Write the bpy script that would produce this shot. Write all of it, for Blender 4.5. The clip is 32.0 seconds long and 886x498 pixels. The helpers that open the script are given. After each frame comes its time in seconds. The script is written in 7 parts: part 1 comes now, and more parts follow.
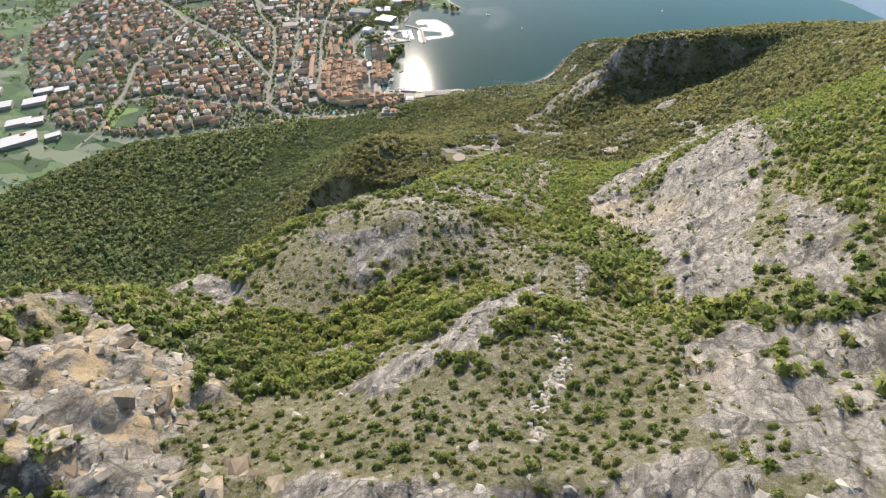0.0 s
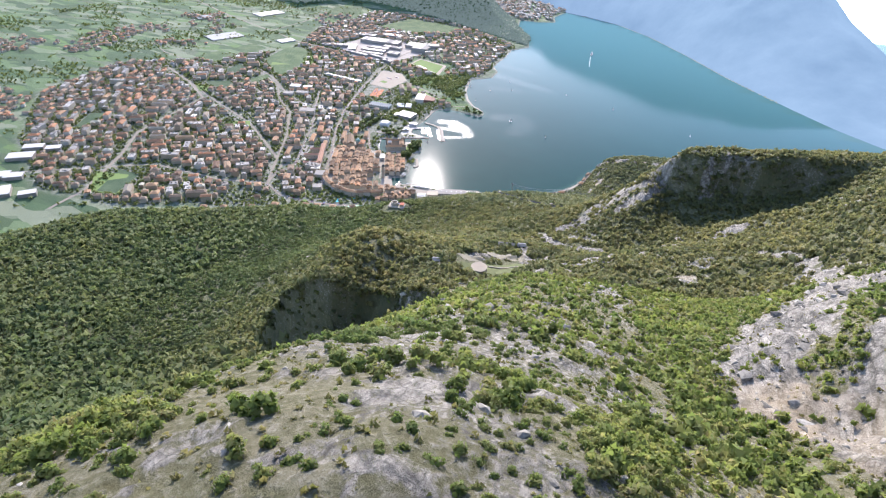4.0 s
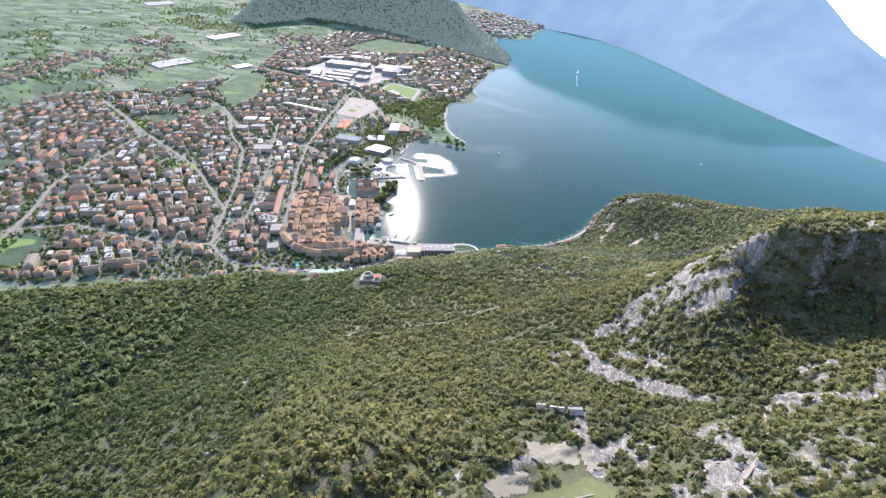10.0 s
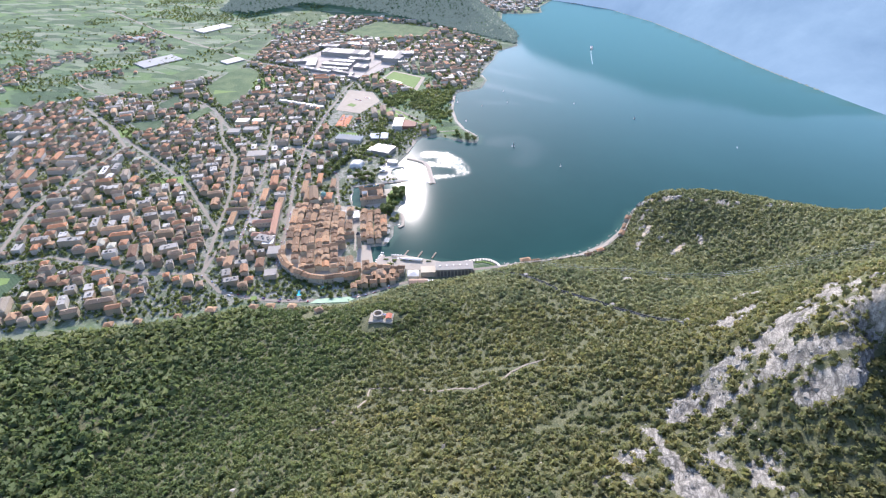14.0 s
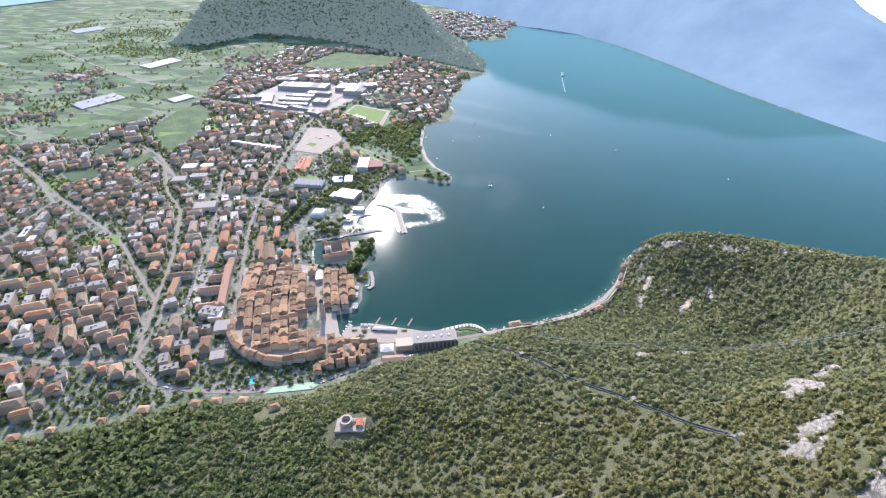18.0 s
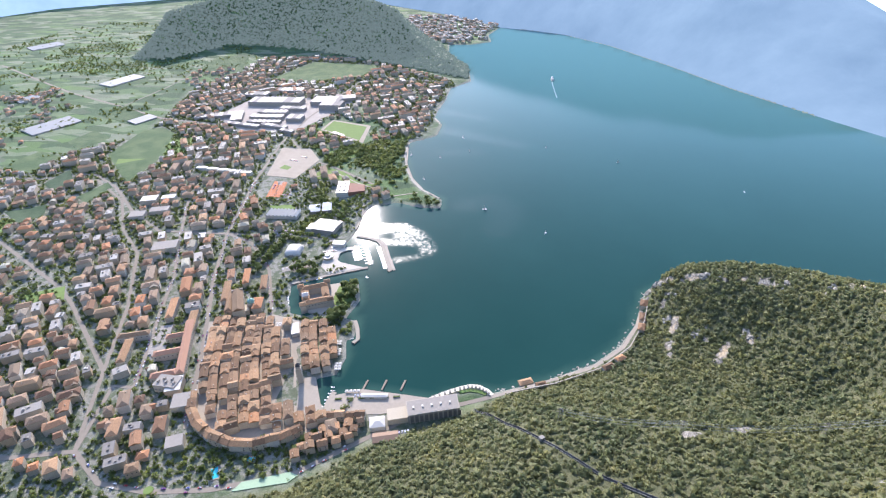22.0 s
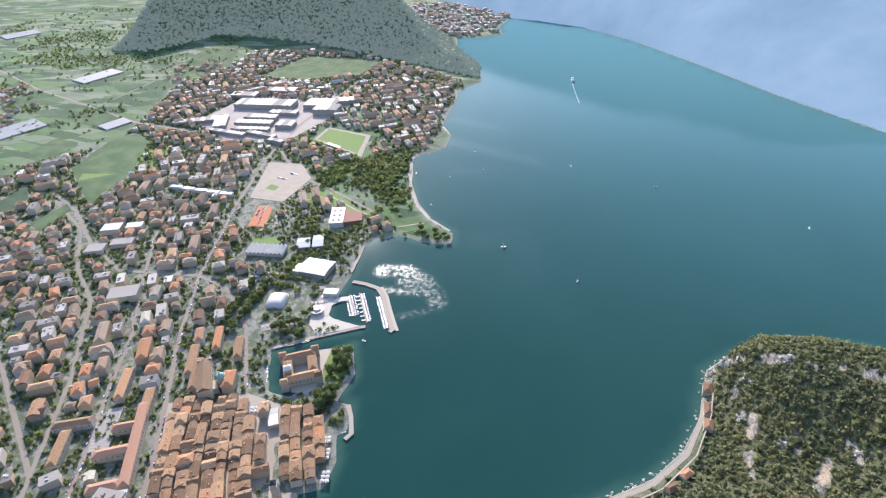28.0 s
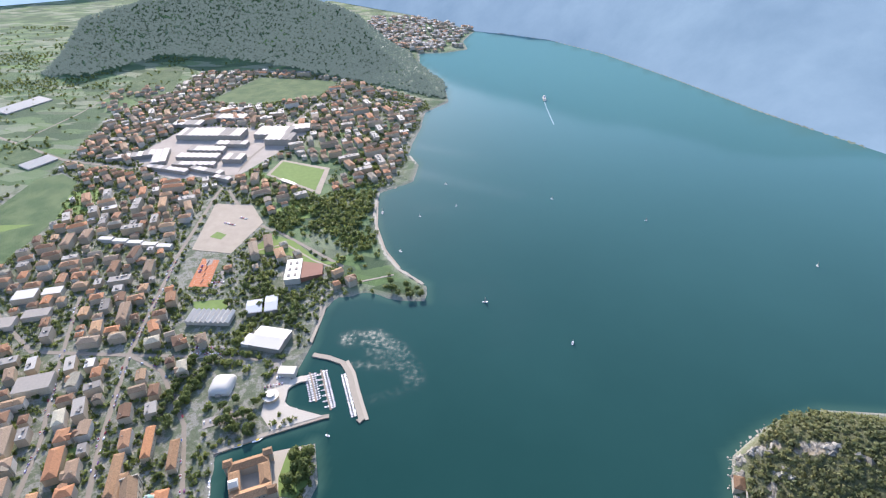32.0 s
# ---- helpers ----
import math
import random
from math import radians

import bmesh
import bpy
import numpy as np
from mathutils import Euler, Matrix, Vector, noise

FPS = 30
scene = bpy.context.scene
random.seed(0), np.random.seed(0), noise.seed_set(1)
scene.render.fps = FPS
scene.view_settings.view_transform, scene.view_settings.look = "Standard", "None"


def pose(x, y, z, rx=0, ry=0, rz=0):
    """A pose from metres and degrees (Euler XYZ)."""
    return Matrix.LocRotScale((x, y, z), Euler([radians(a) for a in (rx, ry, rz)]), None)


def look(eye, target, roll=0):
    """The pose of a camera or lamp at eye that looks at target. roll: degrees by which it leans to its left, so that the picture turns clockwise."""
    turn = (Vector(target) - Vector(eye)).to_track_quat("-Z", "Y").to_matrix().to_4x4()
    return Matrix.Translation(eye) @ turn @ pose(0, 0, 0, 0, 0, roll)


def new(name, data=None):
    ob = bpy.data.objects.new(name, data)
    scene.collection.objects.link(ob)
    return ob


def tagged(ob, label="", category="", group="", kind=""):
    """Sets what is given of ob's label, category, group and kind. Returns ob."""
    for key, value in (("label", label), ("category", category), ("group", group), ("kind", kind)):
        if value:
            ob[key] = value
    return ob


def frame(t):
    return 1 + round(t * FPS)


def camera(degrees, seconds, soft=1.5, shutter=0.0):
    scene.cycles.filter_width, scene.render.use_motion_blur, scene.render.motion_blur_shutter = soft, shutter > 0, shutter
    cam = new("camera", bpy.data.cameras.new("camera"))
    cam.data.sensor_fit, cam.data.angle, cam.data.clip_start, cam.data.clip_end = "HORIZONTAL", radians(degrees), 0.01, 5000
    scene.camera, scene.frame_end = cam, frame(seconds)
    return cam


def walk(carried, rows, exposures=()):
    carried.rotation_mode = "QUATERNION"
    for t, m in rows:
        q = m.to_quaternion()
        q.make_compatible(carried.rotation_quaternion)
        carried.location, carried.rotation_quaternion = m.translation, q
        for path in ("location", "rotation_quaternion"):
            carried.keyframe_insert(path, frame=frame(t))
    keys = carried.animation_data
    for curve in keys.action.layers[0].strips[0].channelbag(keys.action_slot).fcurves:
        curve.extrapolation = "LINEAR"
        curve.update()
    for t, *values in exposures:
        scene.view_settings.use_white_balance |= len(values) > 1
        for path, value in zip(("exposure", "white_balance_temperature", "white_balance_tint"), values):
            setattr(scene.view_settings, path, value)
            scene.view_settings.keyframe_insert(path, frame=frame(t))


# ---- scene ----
cam = camera(76.19, 32.0, soft=1.2)
ROWS = [  # seconds, eye x y z, yaw to the left, pitch, roll
    (0.0, 625.4, -1217.8, 629.0, 21.60, -44.06, -3.30),
    (0.5, 620.4, -1207.1, 619.1, 21.67, -41.56, 2.51),
    (1.0, 615.5, -1196.0, 608.8, 21.78, -41.46, 2.04),
    (1.5, 609.9, -1183.7, 598.6, 21.10, -38.35, 5.82),
    (2.0, 604.0, -1170.7, 588.8, 22.71, -36.68, 1.29),
    (2.5, 597.5, -1157.4, 579.4, 21.64, -33.06, 2.02),
    (4.5, 568.7, -1100.8, 548.4, 21.43, -33.94, 2.99),
    (5.0, 560.6, -1084.5, 542.9, 21.52, -32.76, 1.41),
    (5.5, 552.4, -1068.1, 538.0, 20.48, -32.28, 3.39),
    (6.0, 544.0, -1051.5, 533.7, 20.07, -32.28, 2.47),
    (6.5, 535.8, -1034.8, 529.7, 19.40, -32.95, 3.25),
    (7.0, 527.9, -1018.3, 526.0, 18.16, -33.01, 3.17),
    (7.5, 519.7, -1002.1, 523.0, 18.24, -32.60, 3.64),
    (8.0, 512.5, -986.2, 520.6, 17.83, -32.40, 5.15),
    (8.5, 504.8, -970.2, 518.8, 19.33, -31.97, 2.23),
    (9.0, 497.4, -954.2, 517.6, 17.26, -32.73, 6.00),
    (9.5, 490.2, -938.0, 516.9, 21.05, -33.49, -1.41),
    (10.0, 483.3, -922.4, 515.9, 18.71, -32.17, 2.21),
    (10.5, 476.6, -907.7, 514.9, 19.29, -31.78, 0.39),
    (11.0, 470.0, -893.9, 513.7, 18.72, -31.79, 1.64),
    (11.5, 463.4, -880.7, 512.6, 18.00, -31.37, 2.14),
    (12.0, 457.1, -867.5, 511.9, 18.01, -30.01, 1.14),
    (12.5, 450.7, -853.7, 511.6, 16.47, -27.94, 2.95),
    (13.0, 444.4, -839.4, 511.9, 17.73, -31.45, 0.50),
    (13.5, 438.6, -825.1, 512.7, 19.34, -33.48, -0.95),
    (14.0, 433.1, -811.0, 513.0, 19.87, -34.56, -1.20),
    (14.5, 427.6, -796.9, 512.8, 17.70, -33.13, 2.90),
    (16.5, 402.5, -739.7, 504.6, 18.14, -32.82, 1.29),
    (17.0, 396.6, -724.3, 502.7, 16.70, -33.92, 2.00),
    (17.5, 390.8, -708.7, 500.6, 16.76, -32.84, 0.25),
    (18.0, 385.6, -693.3, 498.5, 16.23, -32.46, -1.62),
    (18.5, 381.0, -677.8, 496.4, 18.59, -33.35, -7.72),
    (19.0, 376.6, -662.5, 494.5, 17.04, -33.84, -6.67),
    (19.5, 372.1, -647.3, 493.0, 17.42, -33.61, -7.23),
    (20.0, 367.2, -632.2, 491.8, 17.44, -37.14, -4.93),
    (20.5, 361.9, -617.4, 490.7, 17.42, -38.52, -3.39),
    (21.0, 356.4, -603.1, 489.6, 14.31, -36.86, 0.95),
    (21.5, 350.9, -589.5, 488.5, 13.54, -33.38, -0.21),
    (22.0, 345.7, -576.4, 487.3, 14.65, -32.45, -3.11),
    (22.5, 341.2, -563.3, 486.3, 14.62, -32.35, -3.05),
    (23.0, 336.8, -549.9, 485.7, 13.88, -32.52, -1.77),
    (23.5, 332.4, -536.2, 485.2, 14.48, -33.61, -1.03),
    (24.0, 327.9, -522.2, 484.9, 14.79, -33.78, -0.16),
    (24.5, 323.1, -507.9, 484.6, 12.97, -33.01, 1.94),
    (25.0, 318.1, -493.7, 484.4, 14.68, -31.76, -3.07),
    (25.5, 313.3, -479.5, 484.2, 13.02, -31.03, -0.76),
    (27.5, 294.5, -421.6, 483.4, 16.03, -35.71, -4.51),
    (28.0, 289.6, -406.8, 482.8, 14.83, -34.04, -2.73),
    (28.5, 284.8, -391.6, 482.1, 15.07, -32.31, -4.85),
    (29.0, 280.5, -376.5, 481.1, 15.93, -33.01, -6.82),
    (29.5, 276.4, -361.5, 479.9, 13.64, -33.92, -1.52),
    (30.0, 272.3, -346.4, 478.9, 11.98, -32.84, 0.11),
    (30.5, 268.2, -330.8, 478.3, 14.48, -35.64, -3.93),
    (31.0, 264.0, -314.8, 478.3, 14.93, -36.85, -7.60),
    (31.5, 259.6, -299.0, 479.0, 13.84, -34.50, -7.70),
    (32.0, 255.2, -283.6, 479.9, 10.85, -33.59, -2.78),
]



def flight(t, x, y, z, yaw, pitch, roll):
    a, b = radians(yaw), radians(pitch)
    eye = Vector((x, y, z))
    return t, look(eye, eye + 100 * Vector((-math.sin(a) * math.cos(b), math.cos(a) * math.cos(b), math.sin(b))), roll)


walk(cam, [flight(*row) for row in ROWS], exposures=[(0.0, 1.45, 6900, 16), (2.5, 1.62, 6350, 19), (6.0, 1.7, 5950, 22), (13.0, 1.72, 5950, 22), (25.0, 1.62, 6050, 21), (32.0, 1.55, 6200, 20)])

# ---- sky and sun ----
SUN_AZ, SUN_EL = radians(-23.5), radians(28.5)
world = bpy.data.worlds.new("sky")
scene.world = world
world.use_nodes = True
wn, wl = world.node_tree.nodes, world.node_tree.links
sky = wn.new("ShaderNodeTexSky")
sky.sky_type, sky.sun_disc = "NISHITA", False
sky.sun_elevation, sky.sun_rotation = SUN_EL, SUN_AZ
sky.air_density, sky.dust_density, sky.altitude = 1.0, 0.6, 300
wn["Background"].inputs["Strength"].default_value = 0.15
wl.new(sky.outputs[0], wn["Background"].inputs["Color"])
coord, cut, back = wn.new("ShaderNodeTexCoord"), wn.new("ShaderNodeSeparateXYZ"), wn.new("ShaderNodeCombineXYZ")
above = wn.new("ShaderNodeMath")
above.operation = "ABSOLUTE"  # the hazy sky goes on below the level of the eye, behind the far ridges
wl.new(coord.outputs["Generated"], cut.inputs[0])
wl.new(cut.outputs[2], above.inputs[0])
for k in (0, 1):
    wl.new(cut.outputs[k], back.inputs[k])
wl.new(above.outputs[0], back.inputs[2])
wl.new(back.outputs[0], sky.inputs[0])
sun = new("sun", bpy.data.lights.new("sun", "SUN"))
sun.data.energy, sun.data.angle, sun.data.color = 2.8, radians(0.53), (1.0, 0.925, 0.79)
sun_way = Vector((math.sin(SUN_AZ) * math.cos(SUN_EL), math.cos(SUN_AZ) * math.cos(SUN_EL), math.sin(SUN_EL)))
sun.matrix_world = look(sun_way * 3000, (0, 0, 0))

# ---- materials ----
def material(name, rough=0.85, metal=0.0):
    m = bpy.data.materials.new(name)
    m.use_nodes = True
    b = m.node_tree.nodes["Principled BSDF"]
    b.inputs["Roughness"].default_value, b.inputs["Metallic"].default_value = rough, metal
    b.inputs["Specular IOR Level"].default_value = 0.25
    return m, m.node_tree.nodes, m.node_tree.links, b


def ramp(n, stops):
    r = n.new("ShaderNodeValToRGB")
    while len(r.color_ramp.elements) < len(stops):
        r.color_ramp.elements.new(0.5)
    for e, (p, c) in zip(r.color_ramp.elements, stops):
        e.position, e.color = p, (*c, 1)
    return r


def noise_node(n, l, scale, detail=5, rough=0.6, space="Object"):
    c = n.new("ShaderNodeTexCoord")
    t = n.new("ShaderNodeTexNoise")
    t.inputs["Scale"].default_value, t.inputs["Detail"].default_value, t.inputs["Roughness"].default_value = scale, detail, rough
    l.new(c.outputs[space], t.inputs["Vector"])
    return t


def mixc(n, l, fac, a, b, kind="MIX"):
    m = n.new("ShaderNodeMix")
    m.data_type, m.blend_type = "RGBA", kind
    for value, slot in ((fac, m.inputs[0]), (a, m.inputs[6]), (b, m.inputs[7])):
        if hasattr(value, "links"):
            l.new(value, slot)
        elif isinstance(value, tuple):
            slot.default_value = (*value, 1)
        else:
            slot.default_value = value
    return m.outputs[2]


def bumped(n, l, b, height, strength=0.5, distance=0.3):
    u = n.new("ShaderNodeBump")
    u.inputs["Strength"].default_value, u.inputs["Distance"].default_value = strength, distance
    l.new(height, u.inputs["Height"])
    l.new(u.outputs[0], b.inputs["Normal"])


def plain(name, colour, rough=0.8, metal=0.0, scale=0.6, vary=0.25, objects=False):
    """A weathered coat of one colour, mottled at two scales; objects: each object a little different."""
    m, n, l, b = material(name, rough, metal)
    t, g = noise_node(n, l, scale, 6), noise_node(n, l, scale * 9, 3)
    lo = tuple(c * (1 - vary) for c in colour)
    hi = tuple(min(1, c * (1 + vary)) for c in colour)
    c = mixc(n, l, t.outputs[0], lo, hi)
    c = mixc(n, l, 0.35, c, mixc(n, l, g.outputs[0], lo, hi))
    if objects:
        o = n.new("ShaderNodeObjectInfo")
        c = mixc(n, l, 1.0, c, ramp_from(n, l, o.outputs["Random"], [(0, (0.72, 0.72, 0.74)), (1, (1.25, 1.2, 1.15))]), "MULTIPLY")
    l.new(c, b.inputs["Base Color"])
    bumped(n, l, b, g.outputs[0], 0.3, 0.1)
    return m


def ramp_from(n, l, value, stops):
    r = ramp(n, stops)
    l.new(value, r.inputs[0])
    return r.outputs[0]


def per_piece(name, stops, rough=0.85, island=True, grain=1.5, strength=0.35):
    """Each island (or object) its own tone from the stops, with grain over it."""
    m, n, l, b = material(name, rough)
    if island:
        g = n.new("ShaderNodeNewGeometry").outputs["Random Per Island"]
    else:
        g = n.new("ShaderNodeObjectInfo").outputs["Random"]
    c = ramp_from(n, l, g, stops)
    t = noise_node(n, l, grain, 5, 0.7)
    c = mixc(n, l, strength, c, ramp_from(n, l, t.outputs[0], [(0.3, (0.25, 0.25, 0.25)), (0.7, (1.3, 1.3, 1.3))]), "MULTIPLY")
    l.new(c, b.inputs["Base Color"])
    bumped(n, l, b, t.outputs[0], 0.4, 0.15)
    return m


def foliage(name, stops, back=0.5, west=None):
    """Leaves: each clump its own green, with light coming through; west: a darker, cooler tint towards the western
    slopes.
    """
    m, n, l, b = material(name, 0.7)
    g = n.new("ShaderNodeNewGeometry").outputs["Random Per Island"]
    crown = noise_node(n, l, 0.17, 3)
    spread = ramp_from(n, l, crown.outputs[0], [(0.3, (0, 0, 0)), (0.7, (1, 1, 1))])
    c = ramp_from(n, l, mixc(n, l, 0.35, spread, g), stops)
    t = noise_node(n, l, 0.018, 4)
    c = mixc(n, l, 0.8, c, ramp_from(n, l, t.outputs[0], [(0.3, (0.62, 0.7, 0.66)), (0.7, (1.35, 1.2, 0.95))]), "MULTIPLY")
    if west:
        pos = n.new("ShaderNodeTexCoord")
        cut = n.new("ShaderNodeSeparateXYZ")
        l.new(pos.outputs["Object"], cut.inputs[0])
        span = n.new("ShaderNodeMapRange")
        for k, value in ((1, 420.0), (2, 120.0)):
            span.inputs[k].default_value = value
        l.new(cut.outputs[0], span.inputs[0])
        wander = n.new("ShaderNodeMath")
        wander.operation = "MULTIPLY_ADD"
        l.new(noise_node(n, l, 0.006, 5).outputs[0], wander.inputs[0])
        wander.inputs[1].default_value = 2.2
        wander.use_clamp = True
        less = n.new("ShaderNodeMath")
        less.operation = "SUBTRACT"
        l.new(span.outputs[0], less.inputs[0])
        less.inputs[1].default_value = 1.25
        l.new(less.outputs[0], wander.inputs[2])
        c = mixc(n, l, wander.outputs[0], c, mixc(n, l, 1.0, c, west, "MULTIPLY"))
    l.new(c, b.inputs["Base Color"])
    tr, mix = n.new("ShaderNodeBsdfTranslucent"), n.new("ShaderNodeMixShader")
    l.new(c, tr.inputs[0])
    mix.inputs[0].default_value = back
    l.new(b.outputs[0], mix.inputs[1])
    l.new(tr.outputs[0], mix.inputs[2])
    l.new(mix.outputs[0], n["Material Output"].inputs[0])
    return m


def ground_material():
    m, n, l, b = material("ground_cover", 0.95)

    def mask(name):
        a = n.new("ShaderNodeAttribute")
        a.attribute_name = name
        return a.outputs["Fac"]

    big, mid, fine = noise_node(n, l, 0.012, 6), noise_node(n, l, 0.09, 8, 0.7), noise_node(n, l, 0.7, 8, 0.75)
    grass = ramp_from(n, l, mid.outputs[0], [(0.3, (0.062, 0.068, 0.026)), (0.5, (0.14, 0.128, 0.062)), (0.68, (0.26, 0.235, 0.165))])
    grass = mixc(n, l, 0.5, grass, ramp_from(n, l, fine.outputs[0], [(0.3, (0.034, 0.042, 0.014)), (0.5, (0.15, 0.138, 0.076)), (0.68, (0.42, 0.39, 0.315))]))
    forest = ramp_from(n, l, mid.outputs[0], [(0.3, (0.06, 0.07, 0.032)), (0.7, (0.125, 0.12, 0.06))])
    # limestone: pale grey, streaked down the slope, with ochre stains and dark cracks
    c = n.new("ShaderNodeTexCoord")
    mp = n.new("ShaderNodeMapping")
    mp.inputs["Scale"].default_value = (0.5, 0.12, 0.16)
    mp.inputs["Rotation"].default_value = (0.3, 0.5, 0.6)
    l.new(c.outputs["Object"], mp.inputs[0])
    st = n.new("ShaderNodeTexNoise")
    st.inputs["Scale"].default_value, st.inputs["Detail"].default_value, st.inputs["Roughness"].default_value = 1.0, 9, 0.7
    l.new(mp.outputs[0], st.inputs["Vector"])
    rock = ramp_from(n, l, st.outputs[0], [(0.28, (0.07, 0.062, 0.05)), (0.42, (0.195, 0.178, 0.147)), (0.55, (0.32, 0.292, 0.243)), (0.72, (0.50, 0.457, 0.38))])
    for size, dark in ((0.03, 0.9), (0.09, 0.75), (0.35, 0.45)):
        cr = noise_node(n, l, size, 7, 0.55)
        line = ramp_from(n, l, cr.outputs[0], [(0.478, (0, 0, 0)), (0.5, (dark, dark, dark)), (0.522, (0, 0, 0))])
        rock = mixc(n, l, line, rock, (0.09, 0.085, 0.075))
    bend_ = mixc(n, l, 0.12, c.outputs["Object"], mixc(n, l, 1.0, noise_node(n, l, 0.06, 5).outputs["Color"], (60.0, 60.0, 60.0), "MULTIPLY"))
    for size, wide, dark in ((0.055, 0.022, 0.85), (0.17, 0.03, 0.6), (0.5, 0.045, 0.4)):
        mj = n.new("ShaderNodeMapping")
        mj.inputs["Scale"].default_value, mj.inputs["Rotation"].default_value = (1.0, 0.45, 0.7), (0.2, 0.3, 0.5)
        l.new(bend_, mj.inputs[0])
        joint = n.new("ShaderNodeTexVoronoi")
        joint.feature, joint.inputs["Scale"].default_value = "DISTANCE_TO_EDGE", size
        l.new(mj.outputs[0], joint.inputs["Vector"])
        rock = mixc(n, l, ramp_from(n, l, joint.outputs["Distance"], [(0.0, (dark, dark, dark)), (wide, (0, 0, 0))]), rock, (0.075, 0.07, 0.055))
    rock = mixc(n, l, ramp_from(n, l, big.outputs[0], [(0.58, (0, 0, 0)), (0.75, (0.5, 0.5, 0.5))]), rock, (0.50, 0.38, 0.22))
    rock = mixc(n, l, mask("ochre"), rock, mixc(n, l, ramp_from(n, l, mid.outputs[0], [(0.48, (0, 0, 0)), (0.6, (1, 1, 1))]), rock, (0.42, 0.32, 0.19)))
    # fields of the plain: strips of crops, each its own green
    fm = n.new("ShaderNodeMapping")
    fm.inputs["Scale"].default_value, fm.inputs["Rotation"].default_value = (0.013, 0.036, 0.0), (0, 0, 0.55)
    l.new(c.outputs["Object"], fm.inputs[0])
    fv = n.new("ShaderNodeTexVoronoi")
    fv.distance, fv.inputs["Scale"].default_value = "CHEBYCHEV", 1.0
    l.new(fm.outputs[0], fv.inputs["Vector"])
    sp = n.new("ShaderNodeSeparateColor")
    l.new(fv.outputs["Color"], sp.inputs[0])
    field = ramp_from(n, l, sp.outputs[0], [(0.0, (0.032, 0.07, 0.034)), (0.3, (0.06, 0.115, 0.05)), (0.5, (0.115, 0.18, 0.075)), (0.7, (0.22, 0.24, 0.16)), (0.85, (0.045, 0.08, 0.04)), (1.0, (0.12, 0.205, 0.06))])
    field = mixc(n, l, 0.25, field, ramp_from(n, l, fine.outputs[0], [(0.3, (0.03, 0.05, 0.02)), (0.7, (0.16, 0.18, 0.08))]))
    town = ramp_from(n, l, mid.outputs[0], [(0.3, (0.05, 0.08, 0.03)), (0.48, (0.10, 0.13, 0.055)), (0.58, (0.30, 0.28, 0.235)), (0.66, (0.16, 0.18, 0.09)), (0.75, (0.08, 0.11, 0.045))])
    town = mixc(n, l, 0.3, town, ramp_from(n, l, fine.outputs[0], [(0.3, (0.08, 0.08, 0.07)), (0.7, (0.3, 0.28, 0.25))]))
    shore = ramp_from(n, l, fine.outputs[0], [(0.3, (0.12, 0.13, 0.10)), (0.7, (0.36, 0.33, 0.27))])
    col = mixc(n, l, mask("woods"), grass, forest)
    col = mixc(n, l, mask("plain"), col, field)
    col = mixc(n, l, mask("town"), col, town)
    ns = ramp_from(n, l, fine.outputs[0], [(0.35, (0, 0, 0)), (0.65, (1, 1, 1))])
    fac = ramp_from(n, l, mixc(n, l, 0.3, mask("rock"), ns), [(0.38, (0, 0, 0)), (0.52, (1, 1, 1))])
    col = mixc(n, l, fac, col, rock)
    col = mixc(n, l, mask("shore"), col, shore)
    l.new(col, b.inputs["Base Color"])
    h = mixc(n, l, 0.5, st.outputs[0], fine.outputs[0])
    bumped(n, l, b, h, 1.0, 2.2)
    return m


